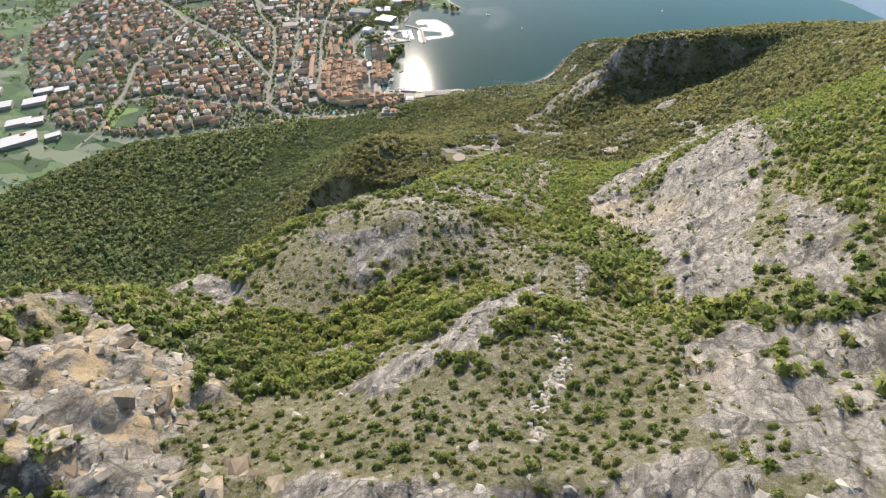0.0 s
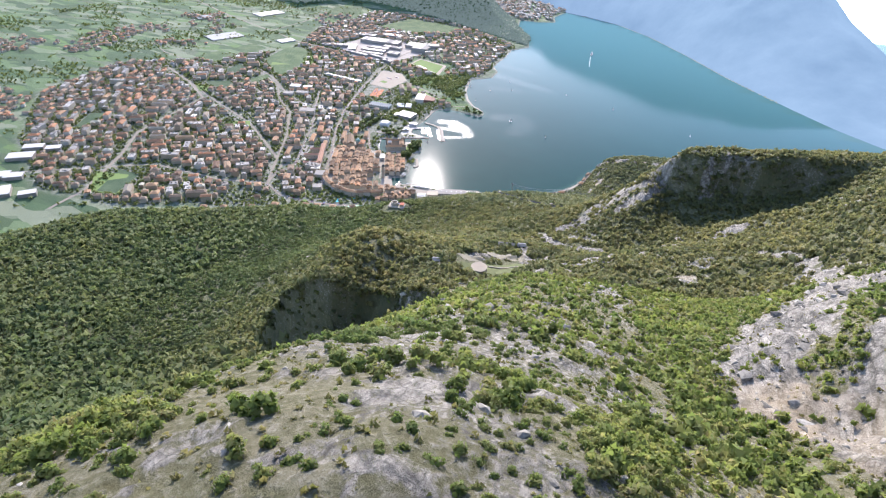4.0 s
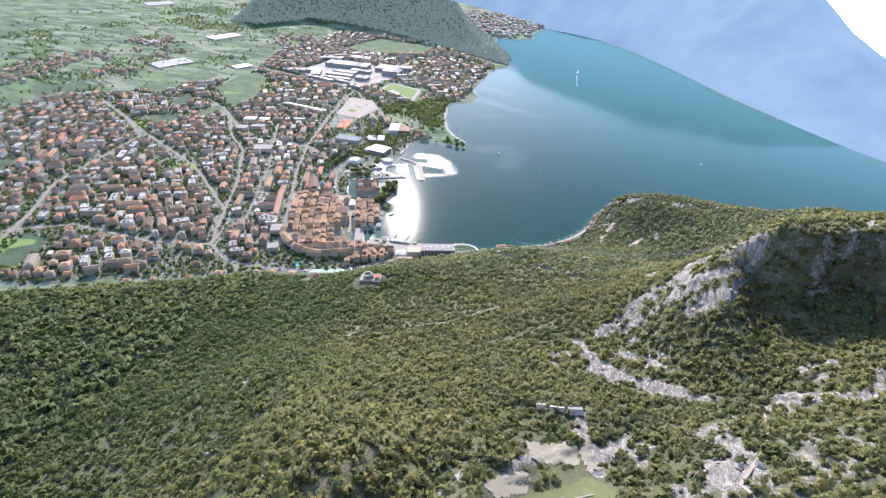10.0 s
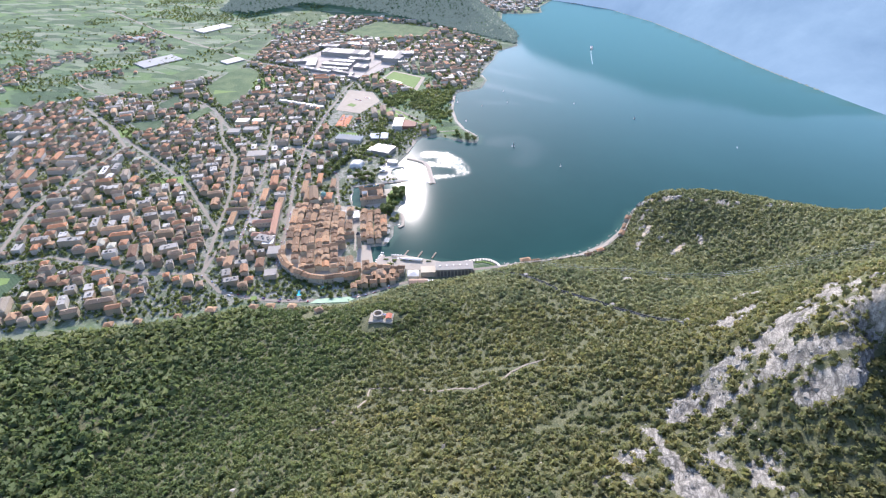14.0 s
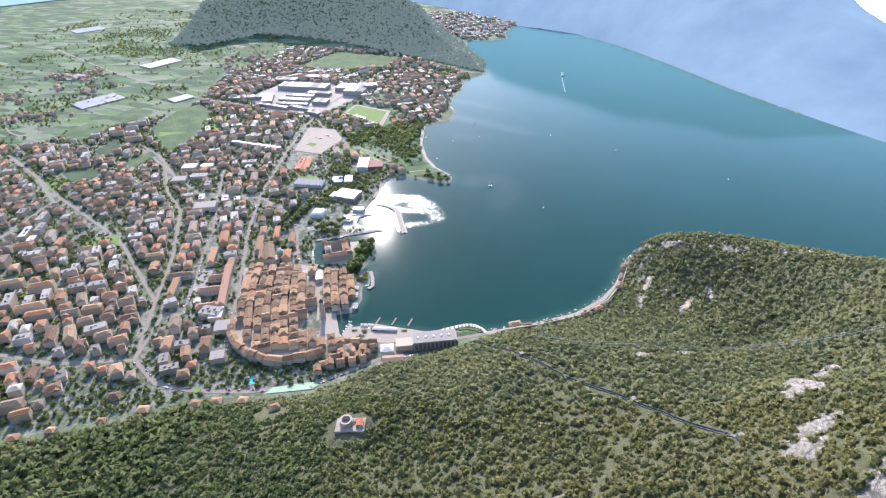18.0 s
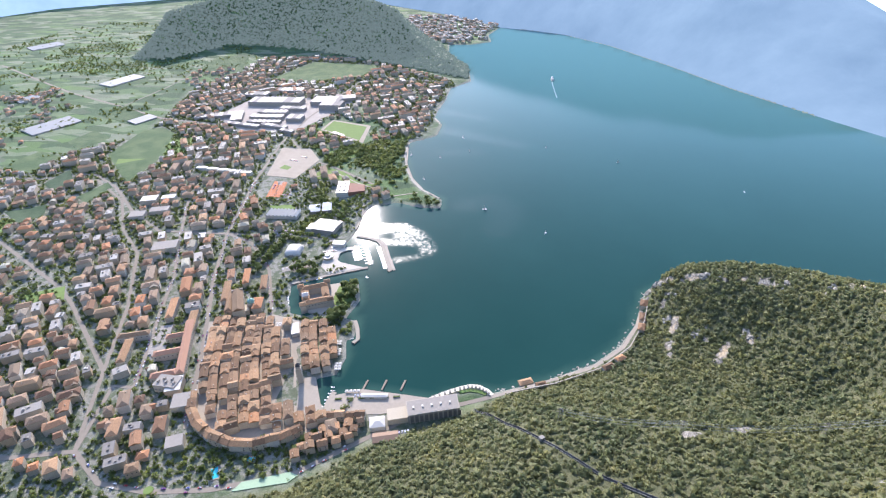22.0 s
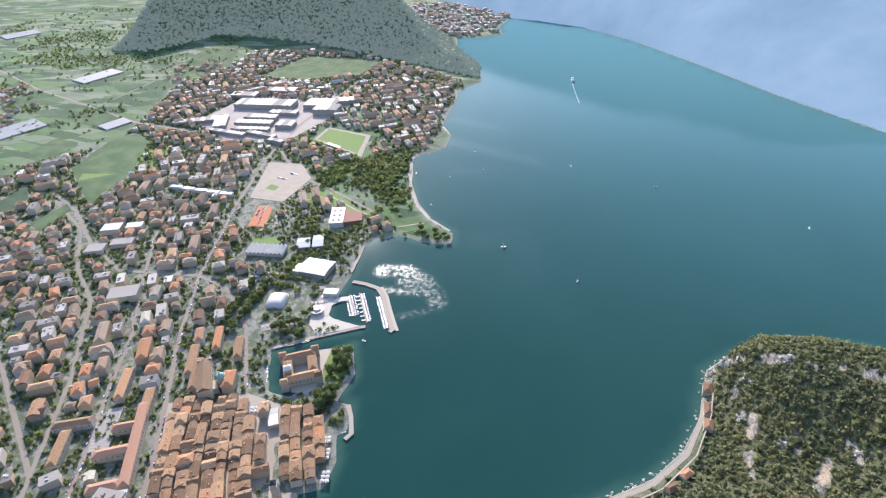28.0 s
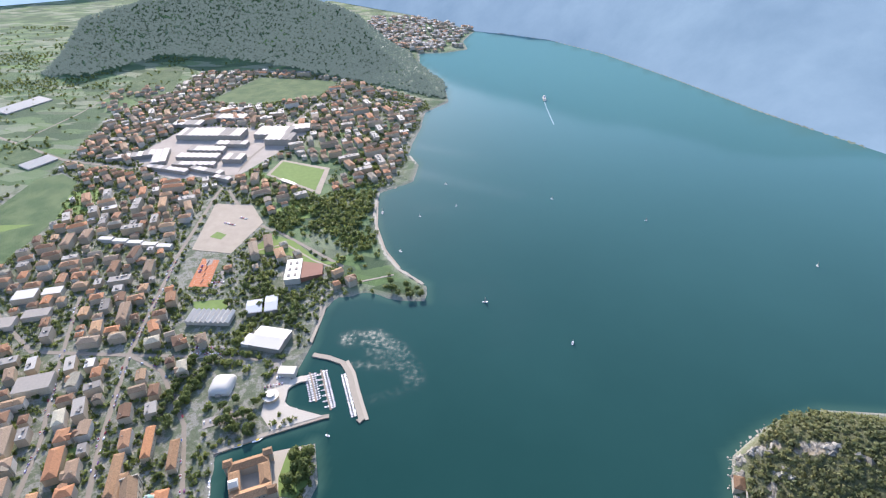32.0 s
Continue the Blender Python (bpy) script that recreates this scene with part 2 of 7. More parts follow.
def water_material():
    m, n, l, b = material("lake_water", 0.13)
    b.inputs["Specular IOR Level"].default_value = 0.055
    b.inputs["IOR"].default_value = 1.33
    t = noise_node(n, l, 0.004, 4)
    c = ramp_from(n, l, t.outputs[0], [(0.3, (0.008, 0.038, 0.033)), (0.7, (0.0115, 0.047, 0.041))])
    # distance haze painted into the water: base colour pales up the lake
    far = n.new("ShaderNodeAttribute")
    far.attribute_name = "air_haze"
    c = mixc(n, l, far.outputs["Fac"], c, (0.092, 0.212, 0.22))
    a = n.new("ShaderNodeAttribute")
    a.attribute_name = "shallow"
    c = mixc(n, l, a.outputs["Fac"], c, (0.06, 0.12, 0.09))
    l.new(c, b.inputs["Base Color"])
    # light airs: ruffled water off the harbour and the marina, fitted to the glint in the camera's view; calm elsewhere
    calm = noise_node(n, l, 0.035, 6, 0.65)
    air = n.new("ShaderNodeAttribute")
    air.attribute_name = "ruffled"
    patchy = mixc(n, l, 1.0, ramp_from(n, l, calm.outputs[0], [(0.28, (0.0, 0.0, 0.0)), (0.46, (1, 1, 1))]), air.outputs["Fac"], "MULTIPLY")
    cat = noise_node(n, l, 0.16, 4, 0.7)
    patchy = mixc(n, l, 1.0, patchy, ramp_from(n, l, cat.outputs[0], [(0.38, (0.1, 0.1, 0.1)), (0.66, (1, 1, 1))]), "MULTIPLY")
    glossy = n.new("ShaderNodeMapRange")
    glossy.clamp = False
    glossy.inputs[3].default_value, glossy.inputs[4].default_value = 0.072, 0.40
    l.new(patchy, glossy.inputs[0])
    l.new(glossy.outputs[0], b.inputs["Roughness"])
    # reflection level raised inside the patches to strengthen the glint
    bright = n.new("ShaderNodeMapRange")
    bright.inputs[3].default_value, bright.inputs[4].default_value = 0.055, 0.25
    l.new(patchy, bright.inputs[0])
    l.new(bright.outputs[0], b.inputs["Specular IOR Level"])
    w1, w2 = noise_node(n, l, 0.22, 3, 0.55), noise_node(n, l, 0.9, 2, 0.5)
    waves = mixc(n, l, 0.4, w1.outputs[0], w2.outputs[0])
    u = n.new("ShaderNodeBump")
    u.inputs["Distance"].default_value = 0.4
    sc = n.new("ShaderNodeMath")
    sc.operation = "MULTIPLY_ADD"
    sc.inputs[1].default_value, sc.inputs[2].default_value = 0.35, 0.06
    l.new(patchy, sc.inputs[0])
    l.new(sc.outputs[0], u.inputs["Strength"])
    l.new(waves, u.inputs["Height"])
    l.new(u.outputs[0], b.inputs["Normal"])
    return m


GROUND, WATER = ground_material(), water_material()
LEAF_NEAR = foliage("scrub_leaves", [(0.0, (0.113, 0.168, 0.041)), (0.4, (0.171, 0.227, 0.060)), (0.75, (0.245, 0.261, 0.096)), (1.0, (0.293, 0.255, 0.134))], 0.56)
LEAF_MID = foliage("forest_leaves", [(0.0, (0.113, 0.140, 0.053)), (0.5, (0.176, 0.186, 0.079)), (1.0, (0.261, 0.233, 0.120))], west=(0.66, 0.86, 0.80))
LEAF_CAPE = foliage("oak_leaves", [(0.0, (0.123, 0.154, 0.081)), (0.5, (0.180, 0.203, 0.102)), (1.0, (0.263, 0.257, 0.134))])
LEAF_PARK = foliage("park_leaves", [(0.0, (0.09, 0.128, 0.04)), (0.5, (0.15, 0.19, 0.062)), (1.0, (0.235, 0.265, 0.09))])
LEAF_FAR = foliage("hazed_wood_leaves", [(0.0, (0.032, 0.052, 0.032)), (1.0, (0.055, 0.078, 0.045))], 0.5)
far_leaf = LEAF_FAR.node_tree.nodes["Principled BSDF"]  # haze over the hill wood, put into the leaves as emission
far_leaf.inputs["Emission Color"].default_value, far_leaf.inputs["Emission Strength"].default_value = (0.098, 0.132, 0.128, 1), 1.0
BARK = plain("bark", (0.11, 0.085, 0.06), 0.9, scale=2.0)
ROOF_OLD = per_piece("old_roof_tiles", [(0.0, (0.145, 0.087, 0.048)), (0.25, (0.245, 0.142, 0.076)), (0.45, (0.345, 0.20, 0.102)), (0.6, (0.225, 0.147, 0.086)), (0.75, (0.30, 0.178, 0.092)), (0.9, (0.44, 0.275, 0.147)), (1.0, (0.44, 0.205, 0.092))], 0.85, False, 0.8, 0.65)
ROOF_NEW = per_piece("town_roof_tiles", [(0.0, (0.13, 0.076, 0.047)), (0.2, (0.25, 0.135, 0.072)), (0.4, (0.42, 0.185, 0.084)), (0.52, (0.31, 0.17, 0.092)), (0.66, (0.42, 0.26, 0.139)), (0.76, (0.18, 0.135, 0.091)), (0.88, (0.30, 0.20, 0.126)), (0.95, (0.24, 0.215, 0.160)), (1.0, (0.50, 0.46, 0.336))], 0.85, True, 0.8, 0.5)
WALL_OLD = per_piece("old_plaster", [(0.0, (0.44, 0.37, 0.26)), (0.4, (0.54, 0.46, 0.34)), (0.7, (0.48, 0.34, 0.22)), (1.0, (0.58, 0.54, 0.47))], 0.9, False)
WALL_NEW = per_piece("town_plaster", [(0.0, (0.36, 0.30, 0.21)), (0.4, (0.46, 0.40, 0.31)), (0.7, (0.40, 0.30, 0.19)), (1.0, (0.54, 0.50, 0.43))], 0.9, True)
WHITE = plain("white_sheet_roof", (0.47, 0.44, 0.385), 0.5, vary=0.1)
FLAT_ROOF = per_piece("flat_roofs", [(0.0, (0.15, 0.135, 0.115)), (0.5, (0.27, 0.245, 0.21)), (0.85, (0.36, 0.33, 0.28)), (1.0, (0.55, 0.52, 0.46))], 0.7, True)
STONE = plain("limestone_masonry", (0.38, 0.33, 0.26), 0.9)
PAVING = plain("pale_paving", (0.31, 0.265, 0.205), 0.85, scale=0.3)
ASPHALT = plain("asphalt", (0.23, 0.195, 0.15), 0.9, scale=0.3)
GRASS = plain("mown_grass", (0.15, 0.21, 0.06), 0.95, scale=0.15, vary=0.35)
CLAY = plain("orange_clay", (0.44, 0.17, 0.08), 0.95)
GRAVEL = plain("gravel_lot", (0.34, 0.285, 0.215), 0.95, scale=0.08, vary=0.3)
POOL = plain("pool_water", (0.05, 0.46, 0.52), 0.1)
GLASSY = plain("greenhouse_glass", (0.37, 0.35, 0.31), 0.55, vary=0.12)
WOOD = plain("grey_timber", (0.24, 0.19, 0.14), 0.85, scale=2)
DARK = plain("dark_metal", (0.06, 0.06, 0.06), 0.5, 0.6)
GREY = plain("grey_concrete", (0.28, 0.25, 0.21), 0.9, scale=0.3)
BOAT = plain("white_gelcoat", (0.78, 0.78, 0.78), 0.25, vary=0.05, objects=True)
YELLOW = plain("yellow_paint", (0.65, 0.45, 0.03), 0.4)
BLUE = plain("blue_canvas", (0.05, 0.10, 0.32), 0.8)



def orchard():
    """Rows of vines and fruit trees seen from above: dark stripes on grass, each field its own tone."""
    m, n, l, b = material("orchard_rows", 0.95)
    c = n.new("ShaderNodeTexCoord")
    mp = n.new("ShaderNodeMapping")
    mp.inputs["Rotation"].default_value = (0, 0, 0.7)
    l.new(c.outputs["Object"], mp.inputs[0])
    w = n.new("ShaderNodeTexWave")
    w.inputs["Scale"].default_value, w.inputs["Distortion"].default_value, w.inputs["Detail"].default_value = 0.09, 1.2, 3
    l.new(mp.outputs[0], w.inputs["Vector"])
    t = noise_node(n, l, 0.03, 6)
    k = mixc(n, l, ramp_from(n, l, w.outputs["Fac"], [(0.2, (0, 0, 0)), (0.8, (0.8, 0.8, 0.8))]), (0.035, 0.065, 0.032), (0.085, 0.135, 0.06))
    k = mixc(n, l, ramp_from(n, l, t.outputs[0], [(0.4, (0, 0, 0)), (0.65, (0.7, 0.7, 0.7))]), k, (0.11, 0.145, 0.075))
    o = n.new("ShaderNodeObjectInfo")
    k = mixc(n, l, 1.0, k, ramp_from(n, l, o.outputs["Random"], [(0, (0.75, 0.8, 0.8)), (1, (1.25, 1.2, 1.0))]), "MULTIPLY")
    l.new(k, b.inputs["Base Color"])
    bumped(n, l, b, w.outputs["Fac"], 0.6, 0.8)
    return m


FIELD = orchard()


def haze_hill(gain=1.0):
    """Far slopes with the haze put into their blue colour and emission."""
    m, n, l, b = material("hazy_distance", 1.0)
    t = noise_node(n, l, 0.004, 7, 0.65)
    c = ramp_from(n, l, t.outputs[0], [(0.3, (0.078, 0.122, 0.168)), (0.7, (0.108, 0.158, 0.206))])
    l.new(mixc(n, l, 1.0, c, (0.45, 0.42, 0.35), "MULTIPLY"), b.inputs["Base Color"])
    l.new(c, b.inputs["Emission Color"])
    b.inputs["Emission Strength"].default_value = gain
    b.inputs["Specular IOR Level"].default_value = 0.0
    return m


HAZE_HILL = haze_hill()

# ---- helpers of this scene ----
def part(name, bm, mat, parent=None, label="", kind="", smooth=False):
    """Links a bmesh as one mesh object, under a thing or a part if given."""
    me = bpy.data.meshes.new(name)
    bm.to_mesh(me)
    bm.free()
    me.materials.append(mat)
    if smooth:
        for p in me.polygons:
            p.use_smooth = True
    ob = new(name, me)
    ob.parent = parent
    return tagged(ob, label=label, kind=kind)


def sheet(name, verts, faces, mat, parent=None, smooth=False):
    """A mesh object from numpy arrays of corners and of equal-sided faces."""
    me = bpy.data.meshes.new(name)
    verts, faces = np.asarray(verts, np.float32), np.asarray(faces, np.int32)
    n, k = faces.shape
    me.vertices.add(len(verts))
    me.vertices.foreach_set("co", verts.ravel())
    me.loops.add(n * k)
    me.loops.foreach_set("vertex_index", faces.ravel())
    me.polygons.add(n)
    me.polygons.foreach_set("loop_start", np.arange(0, n * k, k, dtype=np.int32))
    me.polygons.foreach_set("use_smooth", np.full(n, smooth))
    for one in mat if isinstance(mat, list) else [mat]:
        me.materials.append(one)
    me.update(calc_edges=True)
    ob = new(name, me)
    ob.parent = parent
    return ob


def attribute(ob, name, values):
    a = ob.data.attributes.new(name, "FLOAT", "POINT")
    a.data.foreach_set("value", np.asarray(values, np.float32))


def hashed(i, j, seed):
    h = (i * 374761393 + j * 668265263 + seed * 1442695041) & 0xFFFFFFFF
    h = ((h ^ (h >> 13)) * 1274126177) & 0xFFFFFFFF
    return ((h ^ (h >> 16)) & 0xFFFF) / 65535.0


def value_noise(x, y, seed=0):
    i, j = np.floor(x).astype(np.int64), np.floor(y).astype(np.int64)
    u, v = x - i, y - j
    u, v = u * u * (3 - 2 * u), v * v * (3 - 2 * v)
    a, b, c, d = hashed(i, j, seed), hashed(i + 1, j, seed), hashed(i, j + 1, seed), hashed(i + 1, j + 1, seed)
    return (a * (1 - u) + b * u) * (1 - v) + (c * (1 - u) + d * u) * v


def fractal(x, y, size, octaves=5, seed=0, gain=0.5):
    """Noise from 0 to 1, with features of that size in metres."""
    out, amp, total = 0 * x, 1.0, 0.0
    for k in range(octaves):
        out = out + amp * value_noise(x / size * 2**k + 17.3 * k, y / size * 2**k - 9.1 * k, seed + k)
        total += amp
        amp *= gain
    return out / total


def step(a, b, x):
    u = np.clip((x - a) / (b - a), 0, 1)
    return u * u * (3 - 2 * u)


def inside(poly, x, y):
    x, y = np.asarray(x, float), np.asarray(y, float)
    out = np.zeros(x.shape, bool)
    for (x0, y0), (x1, y1) in zip(poly, poly[1:] + poly[:1]):
        if y0 != y1:
            out ^= ((y0 > y) != (y1 > y)) & (x < (x1 - x0) * (y - y0) / (y1 - y0) + x0)
    return out


def away(line, x, y):
    """Distance to a polyline."""
    x, y = np.asarray(x, float), np.asarray(y, float)
    best = np.full(x.shape, 1e9)
    for (x0, y0), (x1, y1) in zip(line, line[1:]):
        dx, dy = x1 - x0, y1 - y0
        s = np.clip(((x - x0) * dx + (y - y0) * dy) / (dx * dx + dy * dy + 1e-9), 0, 1)
        best = np.minimum(best, np.hypot(x - x0 - s * dx, y - y0 - s * dy))
    return best


def inner(poly, x, y):
    """Signed distance: positive inside the polygon."""
    d = away(poly + poly[:1], x, y)
    return np.where(inside(poly, x, y), d, -d)


# ---- the lie of the land ----
SHORE_TOWN = [(26, 1087), (-20, 1010), (-11, 914), (-12, 820), (-7, 761), (22, 724), (27, 644), (-26, 595), (-14, 526), (9, 460), (37, 401),
              (67, 363), (111, 335), (118, 298), (81, 295), (29, 304), (-9, 288), (-17, 252), (-7, 200), (-10, 150), (-14, 128), (-4, 100), (4, 92),
              (44, 89), (-4, 62), (-49, 33), (-36, -3), (-20, -30), (4, -33), (18, -16), (30, 38), (46, 60), (66, 14), (60, -28), (78, -30), (86, -64), (77, -70),
              (89, -100), (88, -130), (64, -142), (91, -182), (98, -164), (129, -148)]
SHORE_CLIFF = [(207, -148), (254, -123), (277, -125), (332, -97), (389, -57), (420, -19), (440, 24), (447, 54), (457, 98), (500, 138), (560, 168), (640, 172), (760, 138), (900, 60), (1300, -100)]
SHORE_FAR = [(1700, -150), (1500, 160), (1250, 420), (1050, 640), (890, 850), (740, 1060), (600, 1290), (430, 1540), (266, 1710), (120, 1790), (0, 1830), (-20, 1700), (10, 1590), (-60, 1545), (-140, 1540), (-110, 1400), (-10, 1230)]
LAKE = SHORE_TOWN + SHORE_CLIFF + SHORE_FAR
# crests, spurs and benches of the near mountain, with the line of its foot
FOOT = [(-700, -1200, 20), (-470, -820, 16), (-400, -640, 12), (-330, -520, 10), (-230, -455, 9), (-130, -405, 9), (-37, -338, 9), (26, -315, 8), (100, -285, 8), (161, -218, 6),
        (242, -165, 5), (300, -116, 3), (389, -66, 3), (424, -24, 2), (446, 36, 2)]
SPUR = [(198, -378, 92), (233, -391, 86), (270, -330, 90), (337, -248, 76), (358, -222, 75), (459, -221, 85), (501, -208, 84), (603, -257, 118)]
STAIR = [(344, -359, 106), (392, -455, 148), (446, -489, 182), (516, -524, 214), (566, -534, 264)]
WOODS = [(437, -377, 132), (472, -304, 118), (550, -390, 200), (553, -23, 34), (613, -121, 66)]
BENCH = [(333, -696, 241), (394, -701, 260), (448, -800, 306), (480, -795, 304), (463, -758, 292), (487, -692, 277), (501, -708, 276), (538, -648, 256), (585, -620, 260), (619, -588, 272)]
BLUFF = [(584, -474, 286), (600, -478, 304), (618, -476, 315), (646, -476, 318), (692, -474, 326), (659, -390, 284), (740, -330, 276), (840, -260, 258)]
BACK = [(566, -758, 326), (617, -643, 288), (672, -627, 306), (676, -530, 300)]
CAPE = [(455, 92, 6), (468, 98, 26), (480, 104, 34), (512, 106, 46), (560, 108, 56), (600, 88, 66), (666, 30, 92), (700, -50, 128), (729, -150, 188)]
CAPE_BACK = [(560, 168, -6), (700, 156, -6), (900, 60, -6)]
CREST = [(258, -897, 176), (375, -886, 262), (467, -857, 328), (531, -878, 384), (551, -1035, 471), (532, -1061, 484), (557, -1086, 506), (577, -1069, 497)]
OUTCROP = [(488, -1158, 519), (500, -1170, 541), (516, -1178, 536), (524, -1190, 543), (536, -1185, 535)]
DOME = [(502, -1132, 499), (503, -1114, 494), (440, -1100, 410), (474, -1120, 466), (517, -1128, 497), (536, -1136, 504), (535, -1110, 502), (563, -1145, 504), (582, -1103, 498), (601, -1103, 500)]
RIB = [(584, -1176, 532), (600, -1150, 530), (613, -1131, 529), (618, -1094, 510), (603, -1030, 461), (583, -976, 433), (603, -899, 391)]
SLAB = [(641, -983, 437), (658, -1052, 491), (667, -1058, 504), (662, -1007, 476), (674, -967, 480), (690, -862, 428), (669, -772, 355), (642, -817, 360)]
CROWN = [(493, -1105, 480), (500, -1085, 480), (512, -1070, 481), (523, -1050, 476)]
LEDGE = [(440, -1165, 478), (465, -1152, 500), (560, -1200, 534), (605, -1190, 545), (650, -1175, 554), (680, -1140, 548), (700, -1080, 540)]
TOP = [(560, -1240, 560), (630, -1250, 585), (700, -1220, 590), (640, -1320, 660)]
GULLY = [(628, -1165, 538), (630, -1110, 505), (622, -1060, 474)]
WOODED = [(228, -632, 158), (183, -704, 125), (95, -570, 62), (300, -560, 150), (0, -800, 75), (150, -850, 105), (-200, -1000, 90), (200, -1050, 220), (380, -1010, 330), (300, -1250, 380), (0, -1250, 230)]
BEYOND = [(760, -700, 400), (800, -1000, 570), (900, -450, 350), (1050, -250, 300), (1000, -900, 640), (1200, -500, 520), (900, -1300, 800), (500, -1400, 660)]


def along(line, gap=30.0):
    out = []
    for a, b in zip(line, line[1:]):
        k = max(1, int(math.dist(a, b) / gap))
        out += [tuple(np.array(a) + (np.array(b) - a) * i / k) for i in range(k)]
    return out + [line[-1]]


KNOTS = np.array([p for line in (OUTCROP, FOOT, SPUR, STAIR, BENCH, BLUFF, BACK, CAPE, CAPE_BACK, CREST, DOME, CROWN, RIB, SLAB, LEDGE, TOP, GULLY) for p in along(line, 45)] + WOODS + WOODED + BEYOND, float)


def kernel(x, y, kx, ky):
    return np.sqrt((x[:, None] - kx) ** 2 + (y[:, None] - ky) ** 2 + 100.0)


def bend():
    kx, ky, kz = KNOTS.T
    n = len(kx)
    a = np.zeros((n + 3, n + 3))
    a[:n, :n] = kernel(kx, ky, kx, ky) - 4.0 * np.eye(n)
    a[:n, n:] = np.stack([np.ones(n), kx, ky], 1)
    a[n:, :n] = a[:n, n:].T
    return np.linalg.solve(a, np.r_[kz, 0, 0, 0])


BEND = bend()


def mountain(x, y):
    """The near mountain's smooth shape."""
    shape, x, y = np.shape(x), np.ravel(x), np.ravel(y)
    out = np.empty(len(x))
    for s in range(0, len(x), 20000):
        u, v = x[s:s + 20000], y[s:s + 20000]
        out[s:s + 20000] = kernel(u, v, KNOTS[:, 0], KNOTS[:, 1]) @ BEND[:-3] + BEND[-3] + BEND[-2] * u + BEND[-1] * v
    return out.reshape(shape)


# the wooded buttress: its lip over a shaded cliff, and how far it stands over the slope below
EDGE_X, EDGE_Y = [570, 600, 625, 660, 700, 760], [-462, -490, -498, -494, -490, -480]  # the edge of the bluff
LIP_X, LIP_Y = [280, 300, 348, 372, 395, 408, 424, 450, 470, 488], [-818, -832, -851, -858, -867, -862, -855, -858, -866, -868]
BUTT_X, BUTT_UP = [282, 298, 318, 336, 352, 388, 404, 420, 440, 456, 470, 488], [0, 13, 33, 45, 51, 56, 44, 24, 13, 17, 9, 0]
LAND_POLY = [(p[0], p[1]) for p in FOOT] + [(455, 92), (500, 138), (560, 168), (640, 172), (760, 138), (900, 60), (1300, -100), (1500, -400), (1300, -1700), (-700, -1700)]


BARE = [([(629, -998), (660, -920), (703, -846), (679, -1021), (670, -1065), (663, -1114), (645, -1111), (643, -1066), (634, -1017)], 1.0), ([(679, -1027), (684, -1053), (684, -1081), (678, -1112), (675, -1121), (669, -1117), (670, -1091)], 1.0),
        ([(646, -1141), (654, -1117), (665, -1125), (679, -1125), (700, -1150), (664, -1175), (648, -1179), (642, -1165)], 0.95), ([(579, -1172), (594, -1141), (604, -1105), (619, -1058), (615, -1107), (614, -1140), (606, -1153), (593, -1165)], 0.95),
        ([(552, -1161), (551, -1151), (571, -1141), (573, -1149), (566, -1153)], 1.0), ([(490, -1144), (493, -1120), (518, -1120), (527, -1134)], 1.0),
        ([(480, -1165), (487, -1153), (498, -1160), (505, -1159), (531, -1169), (536, -1165), (562, -1173), (555, -1179), (558, -1191), (584, -1188), (590, -1198), (531, -1212), (490, -1195)], 0.85), ([(626, -1184), (635, -1173), (646, -1169), (660, -1182)], 1.0)]
BARE += [([(533, -748), (561, -707), (636, -647), (604, -733)], 0.46), ([(581, -775), (612, -710), (640, -690), (628, -803), (589, -896), (555, -923)], 0.46), ([(534, -514), (584, -400), (613, -375), (598, -488), (560, -524)], 0.85),
         ([(438, -620), (488, -541), (531, -526), (545, -566), (519, -595)], 0.46), ([(560, -286), (600, -250), (578, -322), (551, -341)], 0.9)]
STONY = [(543, -1118), (480, -1060), (466, -792), (480, -760), (575, -760), (585, -891), (612, -1057), (582, -1101)]


